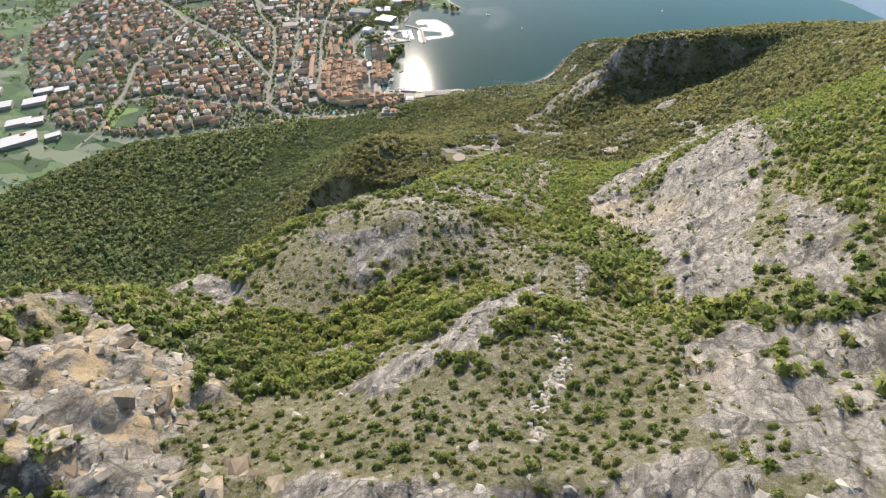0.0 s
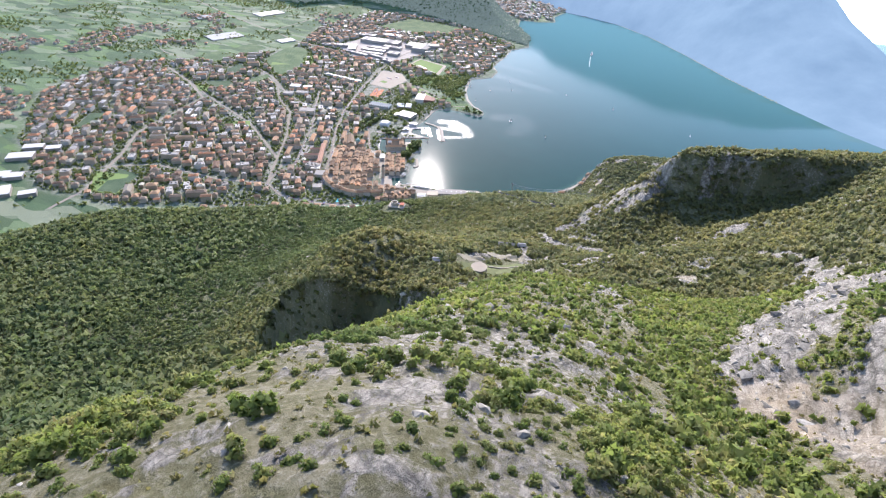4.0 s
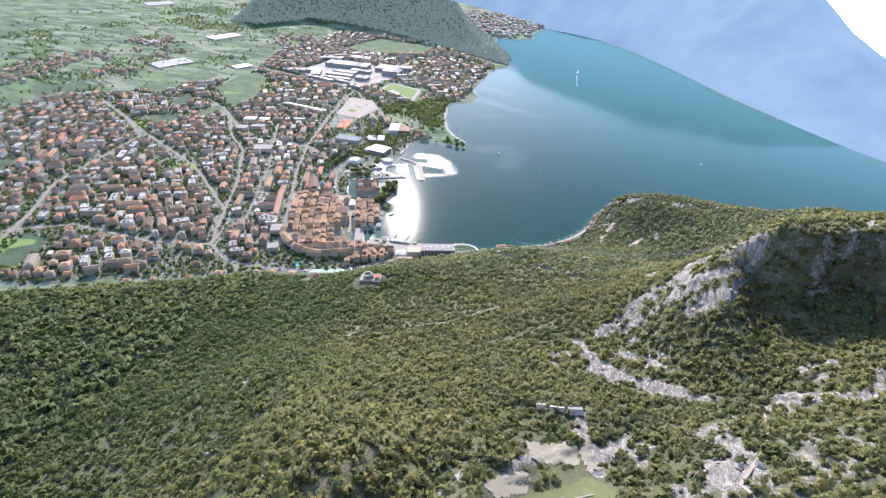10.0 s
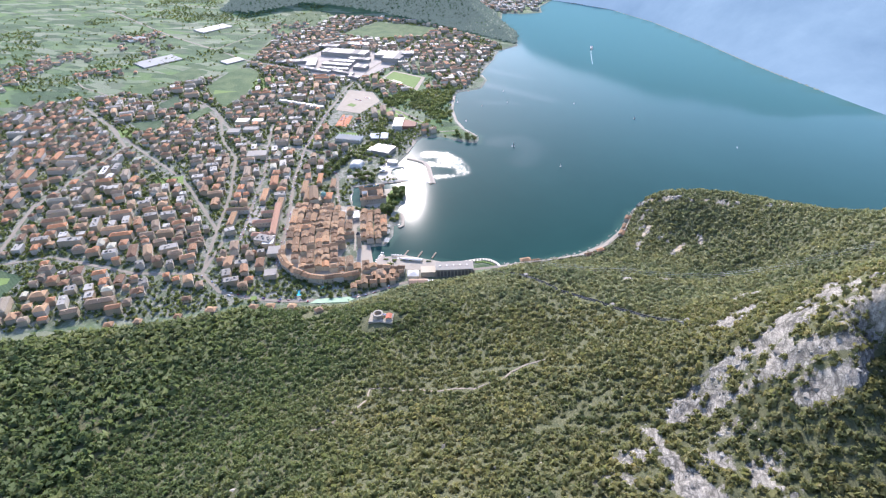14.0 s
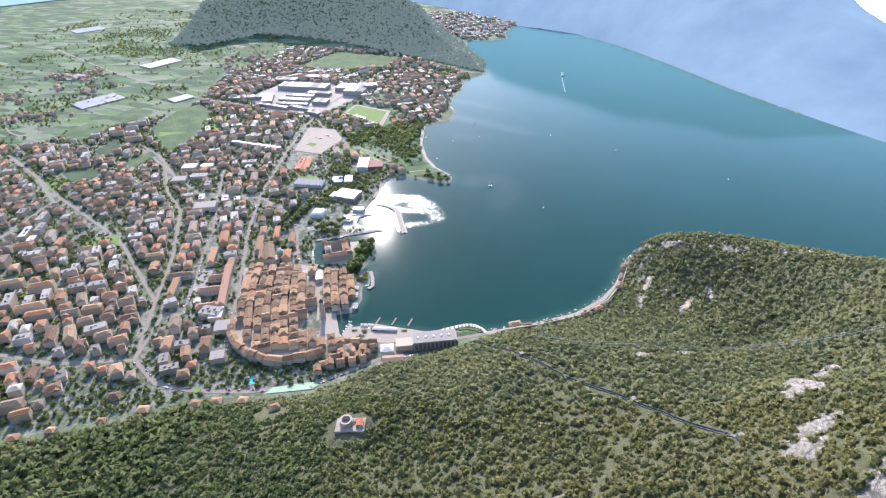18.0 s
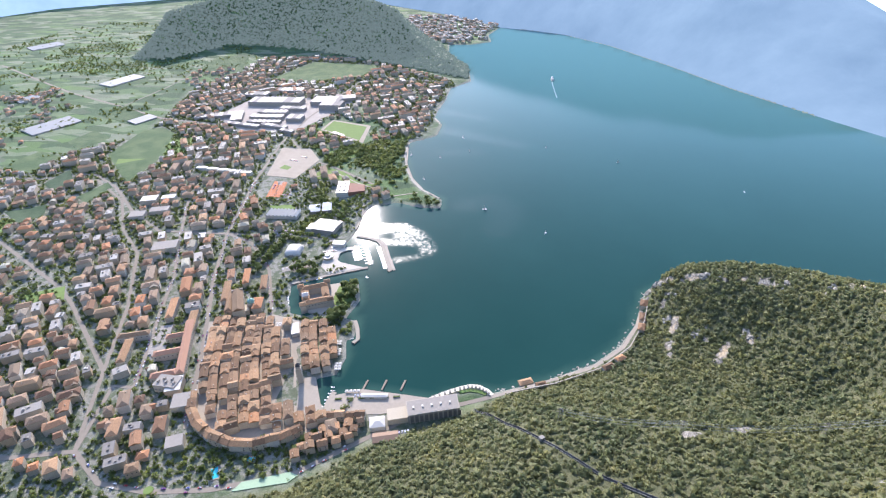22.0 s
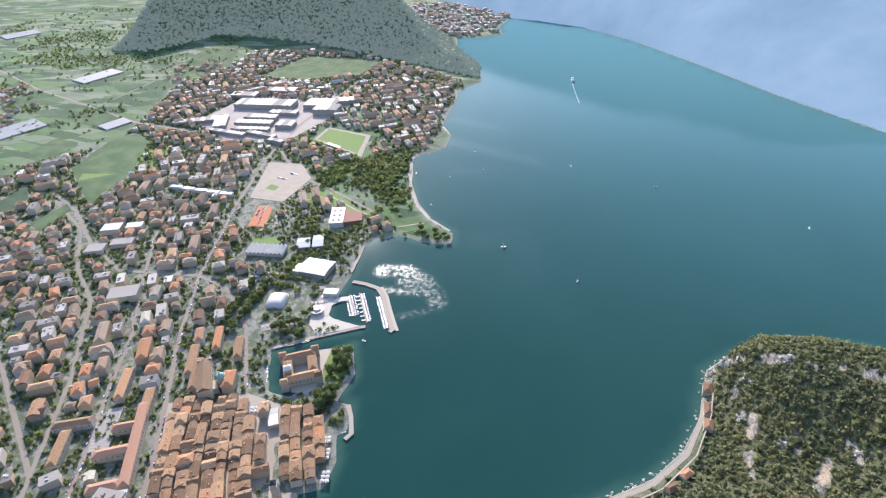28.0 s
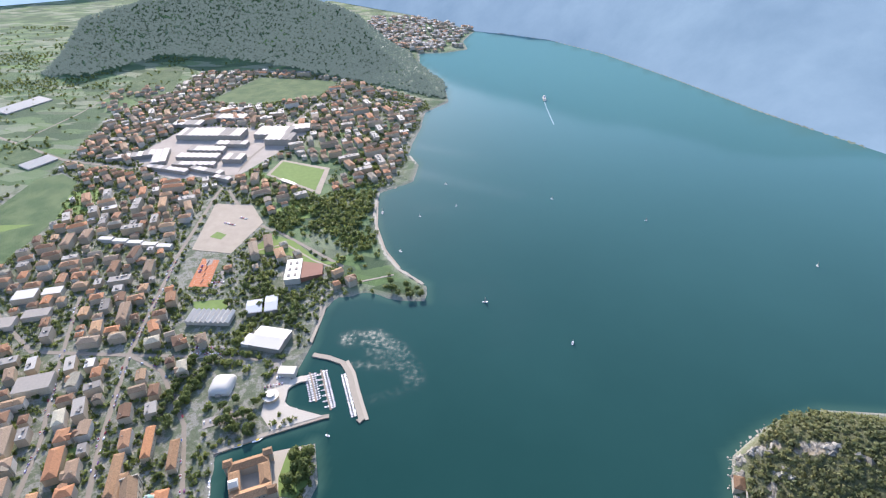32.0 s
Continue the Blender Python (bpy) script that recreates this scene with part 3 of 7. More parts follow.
def rockiness(x, y):
    """Where bare limestone shows: slabs, crests, scree and cliffs of the mountain."""
    n = fractal(x, y, 60, 5, 40, 0.6)
    r = 0 * n
    for poly, much in BARE:
        r = np.maximum(r, much * step(-3.5, 3.5, inner(poly, x, y) + 9 * (fractal(x, y, 16, 4, 43) - 0.5)))
    r = np.maximum(r, 0.4 * step(0, 10, inner(STONY, x, y)) * step(0.3, 0.6, n))
    for line, wide, much in (
            ([(540, -1095), (560, -1092), (560, -1110)], 11, 0.62), ([(590, -1192), (660, -1180), (690, -1175)], 5, 1.0),
            ([(428, -20), (445, 28), (455, 84), (462, 90)], 7, 0.95), ([(470, 40), (478, 62)], 5, 0.9), ([(500, 80), (520, 78)], 6, 0.95), ([(560, 60), (600, 45)], 8, 0.8), ([(520, -60), (535, -30)], 6, 0.9), ([(470, -50), (475, -25)], 6, 0.9),
            ([(620, -480), (660, -490), (700, -465)], 9, 0.42), ([(670, -856), (640, -910), (625, -953), (624, -981), (645, -985)], 15, 1.0), ([(690, -850), (680, -790), (690, -760)], 14, 0.7),
            ([(205, -911), (288, -890), (375, -888), (467, -862)], 14, 0.8), ([(330, -895), (407, -921), (466, -930), (517, -932), (546, -935)], 26, 0.4), ([(534, -1065), (546, -1071), (571, -1049)], 7, 0.5),
            ([(540, -1000), (530, -975), (546, -932), (550, -890)], 12, 0.4), ([(512, -787), (559, -713)], 8, 0.9), ([(535, -795), (560, -750), (565, -700)], 18, 0.72), ([(550, -690), (600, -640)], 10, 0.6),
            ([(479, -545), (494, -598), (550, -629)], 7, 1.0), ([(505, -610), (540, -645)], 8, 0.7), ([(461, -757), (480, -735), (486, -722)], 5, 1.0), ([(448, -770), (440, -800)], 5, 0.8), ([(501, -740), (497, -722), (491, -708), (489, -688)], 4, 1.0), ([(463, -766), (470, -760)], 5, 1.0),
            ([(509, -514), (553, -506), (585, -500)], 10, 0.95), ([(499, -516), (524, -489), (573, -437), (623, -401)], 12, 0.95), ([(560, -530), (575, -520), (590, -470)], 12, 0.9), ([(634, -505), (684, -434)], 9, 0.8),
            ([(463, -573), (512, -572), (539, -587)], 14, 0.72), ([(483, -563), (509, -600), (524, -606), (554, -625)], 8, 1.0), ([(460, -563), (489, -527), (506, -522)], 10, 0.9), ([(519, -571), (502, -601)], 9, 0.9), ([(603, -628), (630, -633), (644, -626), (665, -597)], 9, 1.0), ([(620, -588), (632, -583)], 6, 1.0), ([(680, -750), (668, -709)], 9, 0.9),
            ([(554, -330), (580, -290), (614, -245)], 8, 1.0), ([(555, -384), (540, -400), (528, -421)], 11, 1.0), ([(456, 84), (470, 88), (482, 88)], 6, 0.9), ([(520, 10), (515, -20)], 4, 0.8),
            ([(556, -10), (560, -45)], 4, 0.8), ([(486, 20), (480, -5)], 5, 0.8), ([(660, 20), (690, -10)], 6, 0.7), ([(454, -224), (466, -221)], 4, 1.0), ([(497, -210), (508, -207)], 4, 1.0), ([(375, -222), (380, -218)], 4, 0.9)):
        r = np.maximum(r, much * (1 - step(0.5 * wide, 1.3 * wide, away(line, x, y))))
    scatter = (0.66 - 0.26 * step(-860, -900, y)) * step(0.56, 0.70, n) * (1 - step(-560, -480, y)) * step(380, 470, x)
    islands = step(0.46, 0.58, fractal(x, y, 13, 5, 41, 0.68))
    r = r * (0.8 + 0.6 * n) - 0.8 * islands * (1 - 0.72 * step(0.9, 0.99, r))
    return np.clip(np.maximum(r, scatter), 0, 1)


def land(x, y):
    """Height of the ground in metres over the lake."""
    sd = -inner(LAKE, x, y)
    hill = mountain(x, y)
    in_hill = inner(LAND_POLY, x, y)
    plainz = np.where(sd > 0, 1.6 + 0.010 * np.minimum(sd, 900), np.maximum(-9, 0.35 * sd))
    plainz = np.where((sd > 0) & (sd < 3), 0.53 * sd, plainz)
    w = np.where(x > 452, step(-3, 12, in_hill), step(-25, 40, in_hill))
    rough = rockiness(x, y)
    high = np.maximum(hill, 1.0) + w * ((fractal(x, y, 150, 5, 3) - 0.5) * (6 + 10 * step(-850, -600, y)) * step(20, 160, in_hill) + (fractal(x, y, 26, 4, 9, 0.6) - 0.5) * (2.5 + 6 * rough))
    # ledges and runnels of the bare rock
    ridged = 1 - np.abs(2 * fractal(x + 0.4 * y, 0.35 * y - 0.2 * x, 22, 4, 60) - 1)
    high = high + w * rough * (ridged - 0.75) * 8
    # a dark scarp under the top of the bluff
    edge = y - np.interp(x, EDGE_X, EDGE_Y)
    high = high - (36 * (1 - step(-9, 5, edge + 9 * (fractal(x, y, 18, 3, 14) - 0.5))) * step(-110, -25, edge) - 3 * (1 - step(0, 60, np.abs(edge)))) * step(570, 605, x) * (1 - step(720, 800, x))
    crag = step(-4, 6, inner(BARE[6][0], x, y))
    high = high + crag * (1 - np.abs(2 * fractal(x + 0.3 * y, y, 17, 4, 61) - 1) - 0.7) * 13
    bed = (hill * 0.9 + 0.25 * x - 0.2 * y) / 4.5 + 1.6 * fractal(x, y, 20, 3, 51)
    high = high + w * rough * (step(0.15, 0.85, bed - np.floor(bed)) - (bed - np.floor(bed))) * 3.2
    high = high + w * (0.3 + rough) * (fractal(x, y, 7, 4, 19, 0.6) - 0.5) * 2.6
    north = y - np.interp(x, LIP_X, LIP_Y) + 7 * (fractal(x, y, 16, 3, 15) - 0.5)
    stands = np.interp(x, BUTT_X, BUTT_UP)
    high = high + stands * step(-2.5, 2.5, north) * (1 - step(55, 165, north)) - 0.25 * stands * step(-22, -6, north) * (1 - step(-2.5, 2.5, north))
    z = plainz * (1 - w) + np.maximum(high, np.minimum(plainz, 2.0)) * w
    z = np.where(sd < 0, np.minimum(z, np.maximum(-9, 0.6 * sd + 0.2)), z)
    # the long hill beside the lake, steep on its left end
    u, v = x + 640, y - 1400
    b = inner(BRIONE, x, y)
    z = z + np.where(b > 0, np.interp(x, [-1330, -1150, -900, -600, -300, -100, 20], [150, 225, 250, 225, 165, 95, 40]) * (0.5 * step(0, 230, b) + 0.5 * np.clip(b / 230, 0, 1)) + (fractal(x, y, 120, 4, 5) - 0.5) * 30 * step(0, 80, b), 0)
    return z


BRIONE = [(-1270, 1225), (-1110, 1240), (-985, 1470), (-760, 1440), (-520, 1360), (-265, 1235), (-140, 1180), (20, 1092), (-10, 1240), (-110, 1400), (-180, 1560), (-400, 1700), (-900, 1800), (-1200, 1700), (-1330, 1400)]
BEHIND = SHORE_FAR[:11] + [(-400, 2000), (-900, 2400), (-300, 3300), (1500, 3000), (2600, 1500), (2600, -200)]
TOWN = [(-520, -520), (-330, -500), (-230, -440), (-130, -395), (-37, -330), (100, -280), (161, -212), (242, -160), (129, -140), (100, -30), (80, 300), (0, 600), (0, 1000), (-30, 1090), (-260, 1240),
        (-500, 1330), (-760, 1300), (-800, 900), (-700, 560), (-900, 300), (-1050, 150), (-1000, -150), (-760, -380)]


def spaced(*runs):
    """Grid lines from runs of start, end, gap."""
    out = []
    for a, b, g in runs:
        out += list(np.arange(a, b, g))
    return np.array(out + [runs[-1][1]])


gx = spaced((-3600, -1200, 60), (-1200, -420, 16), (-420, 20, 8), (20, 440, 4.5), (440, 720, 1.7), (720, 820, 3.4), (820, 1300, 16), (1300, 1700, 50))
gy = spaced((-1700, -1320, 20), (-1320, -1215, 4), (-1215, -985, 1.7), (-985, -440, 3.4), (-440, 200, 5), (200, 1800, 14), (1800, 3300, 60))
X, Y = np.meshgrid(gx, gy)
Z = land(X, Y)
nx, ny = len(gx), len(gy)
cell = (np.arange(ny - 1)[:, None] * nx + np.arange(nx - 1)).ravel()
quads = np.stack([cell, cell + 1, cell + 1 + nx, cell + nx], 1)
# beyond the lake the sheet ends under the far mountains
east = (X > 1150) | ((X > 880) & (Y > 60))
gone = east | inside(BEHIND, X, Y) & (away(SHORE_FAR[:11], X, Y) > np.where(X > 250, -1, 900))
keep = ~gone.ravel()[quads].all(1)
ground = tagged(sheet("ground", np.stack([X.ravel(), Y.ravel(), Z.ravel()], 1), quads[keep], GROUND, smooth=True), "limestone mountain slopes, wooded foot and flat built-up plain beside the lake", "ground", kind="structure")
in_hill = inner(LAND_POLY, X, Y)
woods = step(-10, 30, in_hill) * np.clip(step(-900, -700, Y) + step(420, 300, X), 0, 1)
slope = np.hypot(*np.gradient(Z, gy, gx))
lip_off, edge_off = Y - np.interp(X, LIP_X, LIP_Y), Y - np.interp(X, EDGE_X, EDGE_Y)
# cliff faces: less rock, dark forest tone for their scrub and painted shade
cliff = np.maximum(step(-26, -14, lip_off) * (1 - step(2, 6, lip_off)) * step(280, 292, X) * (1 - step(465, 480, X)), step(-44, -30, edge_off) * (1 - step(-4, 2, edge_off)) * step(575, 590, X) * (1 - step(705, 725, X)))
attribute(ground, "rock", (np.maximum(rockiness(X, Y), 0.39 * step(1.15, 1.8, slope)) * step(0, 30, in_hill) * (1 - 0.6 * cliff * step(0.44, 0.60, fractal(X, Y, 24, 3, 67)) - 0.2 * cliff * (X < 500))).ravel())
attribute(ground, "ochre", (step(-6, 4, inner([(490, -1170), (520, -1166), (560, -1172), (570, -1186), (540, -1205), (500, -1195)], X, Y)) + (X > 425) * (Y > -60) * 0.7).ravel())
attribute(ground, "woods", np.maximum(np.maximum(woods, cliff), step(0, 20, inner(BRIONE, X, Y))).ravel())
GARDENS = [(-321, 642), (-238, 816), (-76, 956), (-37, 576), (102, 310), (27, 274), (-42, 365), (-174, 453)]
attribute(ground, "town", (step(-15, 15, inner(TOWN, X, Y)) * (1 - step(-8, 4, inner(GARDENS, X, Y)))).ravel())
attribute(ground, "plain", ((1 - step(-10, 15, in_hill)) * (1 - step(300, 700, Z))).ravel())
attribute(ground, "shore", ((1 - step(1.2, 2.4, Z)) * (1 - step(0, 12, -inner(LAKE, X, Y)))).ravel())

wx, wy = spaced((-200, 0, 12), (0, 260, 5), (260, 700, 12), (700, 1800, 60)), spaced((-300, 90, 12), (90, 360, 5), (360, 900, 12), (900, 2000, 60))
WX, WY = np.meshgrid(wx, wy)
nw = len(wx)
cell = (np.arange(len(wy) - 1)[:, None] * nw + np.arange(nw - 1)).ravel()
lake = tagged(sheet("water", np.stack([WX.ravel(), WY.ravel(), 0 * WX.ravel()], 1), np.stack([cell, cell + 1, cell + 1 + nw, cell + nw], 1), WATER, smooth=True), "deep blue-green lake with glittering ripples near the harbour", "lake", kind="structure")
# patches placed where the glint lies in the camera's view
ruffled = 0 * WX
for line, wide, much in (([(36, 214), (66, 222), (98, 203), (118, 180), (130, 156)], 17, 1.0), ([(48, 172), (80, 172), (108, 172)], 9, 0.8), ([(88, 122), (115, 135), (132, 146)], 11, 0.5), ([(72, 198), (100, 182)], 16, 0.7), ([(60, 545), (140, 560)], 18, 0.2),
                         ([(160, 318), (205, 335), (240, 300), (232, 240)], 34, 0.32), ([(15, 690), (110, 650), (220, 610)], 24, 0.34), ([(0, 812), (60, 790), (120, 770)], 18, 0.26)):
    ruffled = np.maximum(ruffled, much * (1 - step(0.35 * wide, 1.25 * wide, away(line, WX, WY))))
attribute(lake, "ruffled", ruffled.ravel())
# mask of the painted haze, growing towards the far end
attribute(lake, "air_haze", step(-150, 1900, WY + 0.2 * WX).ravel())
attribute(lake, "shallow", (0.5 * (1 - step(0, 14, inner(LAKE, WX, WY)))).ravel())


def range_sheet(name, line, rise, deep, label, mat=HAZE_HILL):
    """A far mountain side: it climbs from its foot line to a crest that follows the rise at each point."""
    pts, up = np.array(line, float), np.array(rise, float)
    s = np.linspace(0, len(pts) - 1, 160)
    fx, fy, fz = (np.interp(s, np.arange(len(pts)), q) for q in (pts[:, 0], pts[:, 1], up))
    wx_, wy_ = np.gradient(fx), np.gradient(fy)
    q = np.hypot(wx_, wy_)
    ox, oy = wy_ / q, -wx_ / q
    soft = np.ones(61) / 61
    ox, oy = (np.convolve(np.pad(o, 30, mode="edge"), soft, mode="valid") for o in (ox, oy))
    v = np.linspace(0, 1, 40)
    far = np.interp(s, np.arange(len(pts)), deep)[:, None] * v[None, :]
    gxx, gyy = fx[:, None] + ox[:, None] * far, fy[:, None] + oy[:, None] * far
    fold = fractal(gxx, gyy, 260, 6, 71, 0.55)
    z = fz[:, None] * np.minimum(1, v[None, :] * 1.25) ** 0.85 * (1 + 0.25 * (fold - 0.5) * (1 - v[None, :])) + (fold - 0.5) * 60 * np.sin(np.pi * v)[None, :] - 3
    n, m = z.shape
    cell = (np.arange(n - 1)[:, None] * m + np.arange(m - 1)).ravel()
    return tagged(sheet(name, np.stack([gxx.ravel(), gyy.ravel(), z.ravel()], 1), np.stack([cell, cell + 1, cell + 1 + m, cell + m], 1), mat, smooth=True), label, "mountains", kind="structure")


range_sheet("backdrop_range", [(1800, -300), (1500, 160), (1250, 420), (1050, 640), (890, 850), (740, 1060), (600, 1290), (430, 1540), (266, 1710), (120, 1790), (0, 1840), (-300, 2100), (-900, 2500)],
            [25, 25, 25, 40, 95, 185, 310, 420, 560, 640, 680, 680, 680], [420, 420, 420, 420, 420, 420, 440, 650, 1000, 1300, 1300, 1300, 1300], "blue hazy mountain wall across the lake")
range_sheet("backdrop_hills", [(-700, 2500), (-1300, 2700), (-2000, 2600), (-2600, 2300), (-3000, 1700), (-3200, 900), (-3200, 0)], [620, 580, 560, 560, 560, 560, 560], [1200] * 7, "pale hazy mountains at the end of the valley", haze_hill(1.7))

# ---- woods and scrub ----
def crown_shapes(kinds, clumps, leaf, tall, seed):
    """Templates of crowns: clumps of crossed leaf sprays scattered through an uneven body, as arrays of triangles."""
    rng = np.random.default_rng(seed)
    out = []
    for _ in range(kinds):
        verts, tris, facing = [], [], []
        lobes = [(rng.normal(0, 0.28, 2), rng.uniform(0.45, 0.75)) for _ in range(4)]
        for _ in range(clumps):
            (lx, ly), lr = lobes[rng.integers(4)]
            d = rng.normal(0, 1, 3)
            d /= np.linalg.norm(d)
            d[2] = abs(d[2]) if rng.random() < 0.8 else d[2]
            r = lr * rng.uniform(0.72, 1.0)
            c = np.array([lx + d[0] * r * 0.75, ly + d[1] * r * 0.75, tall * (0.45 + 0.5 * d[2] * r)])
            n = d + rng.normal(0, 0.35, 3)
            n /= np.linalg.norm(n)
            a = np.cross(n, rng.normal(0, 1, 3))
            a /= np.linalg.norm(a)
            b = np.cross(n, a)
            s = leaf * rng.uniform(0.7, 1.3)
            for _ in range(4):
                m = n + rng.normal(0, 0.55, 3)
                m /= np.linalg.norm(m)
                e = np.cross(m, a + 0.7 * rng.normal(0, 1, 3))
                e /= np.linalg.norm(e)
                f = np.cross(m, e)
                o = c + s * 0.6 * rng.normal(0, 0.6, 3)
                g = s * rng.uniform(0.5, 0.95)
                k0 = len(verts)
                ring = [o + g * (math.cos(q) * e + math.sin(q) * f) for q in (0.2, 2.2, 4.3)]
                flat, puff = np.cross(ring[1] - ring[0], ring[2] - ring[0]), o - np.array([0.6 * lx, 0.6 * ly, 0.3 * tall])
                if flat @ puff < 0:
                    ring, flat = ring[::-1], -flat
                flat, puff = flat / np.linalg.norm(flat), puff / np.linalg.norm(puff)
                verts += ring
                facing += [0.4 * flat + 0.7 * puff] * 3
                tris.append((k0, k0 + 1, k0 + 2))
        out.append((np.array(verts), np.array(tris), np.array(facing)))
    return out


def scatter(name, spots, sizes, shapes, mat, label, category, seed=0, squash=1.0):
    """One mesh of many crowns standing at the spots (x, y, z)."""
    rng = np.random.default_rng(seed)
    spots, sizes = np.asarray(spots, float), np.asarray(sizes, float)
    which = rng.integers(len(shapes), size=len(spots))
    turn = rng.uniform(0, 2 * np.pi, len(spots))
    corners, faces, lean, base = [], [], [], 0
    for k, (points, tris, *soft) in enumerate(shapes):
        sel = which == k
        if not sel.any():
            continue
        c, s = np.cos(turn[sel])[:, None], np.sin(turn[sel])[:, None]
        size = sizes[sel][:, None]
        px, py, pz = points[None, :, 0], points[None, :, 1], points[None, :, 2]
        stretch = rng.uniform(0.8, 1.25, sel.sum())[:, None] * squash
        v = np.stack([(px * c - py * s) * size, (px * s + py * c) * size, pz * size * stretch], -1) + spots[sel][:, None, :]
        corners.append(v.reshape(-1, 3))
        if soft:  # leaves shade with the body of their crown
            nx_, ny_, nz_ = (soft[0][None, :, i] for i in range(3))
            lean.append(np.stack([nx_ * c - ny_ * s, nx_ * s + ny_ * c, nz_ + 0 * c], -1).reshape(-1, 3))
        faces.append((tris[None] + base + np.arange(sel.sum())[:, None, None] * len(points)).reshape(-1, 3))
        base += sel.sum() * len(points)
    ob = sheet(name, np.concatenate(corners), np.concatenate(faces), mat, smooth=bool(lean))
    if lean:
        lean = np.concatenate(lean)
        ob.data.normals_split_custom_set_from_vertices(lean / np.linalg.norm(lean, axis=1)[:, None])
    return weld(ob, label, category)


def weld(ob, label, category):
    return tagged(ob, label, category, kind="stuff")


def grow(poly_box, gap, seed, test):
    """Jittered spots in a box, thinned by a test that gives the share to keep."""
    x0, x1, y0, y1 = poly_box
    rng = np.random.default_rng(seed)
    x, y = np.meshgrid(np.arange(x0, x1, gap), np.arange(y0, y1, gap))
    x, y = x.ravel() + rng.uniform(-0.55, 0.55, x.size) * gap, y.ravel() + rng.uniform(-0.55, 0.55, x.size) * gap
    k = rng.random(x.size) < test(x, y)
    x, y = x[k], y[k]
    return np.stack([x, y, land(x, y)], 1), rng


def no_way(x, y):
    """0 on paths, clearings and built spots of the mountain, 1 elsewhere."""
    free = np.ones(np.shape(x))
    for line, wide in CLEAR:
        free = free * step(wide, wide + 2, away(line, x, y))
    for poly in OPEN:
        free = free * (1 - step(-1.5, 0.5, inner(poly, x, y)))
    return free


MEADOW = [(461, -801), (467, -783), (476, -767), (498, -744), (510, -753), (507, -771), (492, -783), (475, -797), (465, -805)]
BARE_PATCHES = [[(455, -779), (464, -760), (472, -758), (473, -768), (463, -782)], [(464, -730), (477, -723), (490, -721), (493, -736), (473, -745)], [(484, -706), (490, -708), (497, -722), (502, -738), (496, -740), (491, -722)]]
OPEN = [MEADOW] + BARE_PATCHES


CLEAR = [([(196, -386), (203, -378)], 17), ([(470, -786), (480, -777), (494, -764)], 11), ([(485, -748), (500, -744)], 5), ([(337, -246), (392, -330), (450, -420)], 0.9),
         ([(262, -160), (337, -246)], 1.2), ([(330, -470), (392, -455), (430, -462)], 2.0), ([(459, -221), (470, -220)], 5), ([(501, -208), (510, -206)], 5), ([(85, -350), (97, -345)], 12),
         ([(262, -158), (300, -203), (338, -243), (389, -288), (435, -314), (466, -341), (507, -392)], 3.2), ([(249, -542), (247, -501), (293, -497), (346, -501), (366, -484), (380, -454), (395, -444)], 1.4), ([(413, -447), (450, -344)], 1.6), ([(453, -500), (409, -559)], 1.8)]


THICKETS = [[(749, -553), (800, -742), (780, -1000), (690, -1083), (686, -1075), (688, -1008), (706, -846), (700, -700)], [(560, -600), (644, -600), (668, -829), (629, -980), (611, -1051), (592, -973), (580, -800)],
            [(630, -1035), (641, -1081), (644, -1118), (641, -1165), (626, -1168), (621, -1110)], [(513, -1152), (530, -1139), (550, -1131), (576, -1105), (591, -1134), (578, -1171), (552, -1168)],
            [(558, -1180), (581, -1175), (609, -1161), (626, -1168), (639, -1171), (627, -1178), (583, -1188)],
            [(638, -1055), (645, -1134), (641, -1165), (630, -1172), (620, -1160), (622, -1143), (626, -1095), (620, -1060)], [(480, -1135), (536, -1142), (562, -1132), (578, -1150), (575, -1170), (546, -1168), (516, -1166)],
            [(583, -1182), (597, -1174), (617, -1176), (620, -1184), (600, -1188)], [(600, -780), (650, -775), (640, -690), (600, -680)], [(595, -1030), (622, -1050), (620, -960), (605, -930), (600, -800), (640, -790), (612, -900)],
            [(560, -1062), (600, -1070), (600, -1040), (570, -1030)], [(520, -1128), (556, -1118), (575, -1110), (560, -1128)]]


def scrub_share(x, y):
    h = inner(LAND_POLY, x, y)
    n = fractal(x, y, 45, 5, 77, 0.6)
    thick = 0 * x
    for poly in THICKETS:
        thick = np.maximum(thick, step(-7, 3, inner(poly, x, y) + 8 * (n - 0.5)))
    share = np.clip(0.5 + 1.8 * (n - 0.45), 0.22, 0.85)
    share = share * (1 - 0.12 * step(0, 14, inner(STONY, x, y)))
    share = np.maximum(share, 0.97 * thick) * (1 - 0.95 * step(0.4, 0.62, rockiness(x, y)))
    return share * step(5, 20, h) * no_way(x, y) * (1 - butte(x, y))


def butte(x, y):
    """1 on the wooded top of the buttress behind its lip."""
    north = y - np.interp(x, LIP_X, LIP_Y)
    return step(-1, 3, north) * step(280, 295, x) * (1 - step(470, 490, x)) * (1 - step(120, 140, north))


def thicket(x, y):
    """True along the stretch of slope that the flight starts over."""
    return away([(612, -1185), (585, -1130), (545, -1060)], x, y) < 52


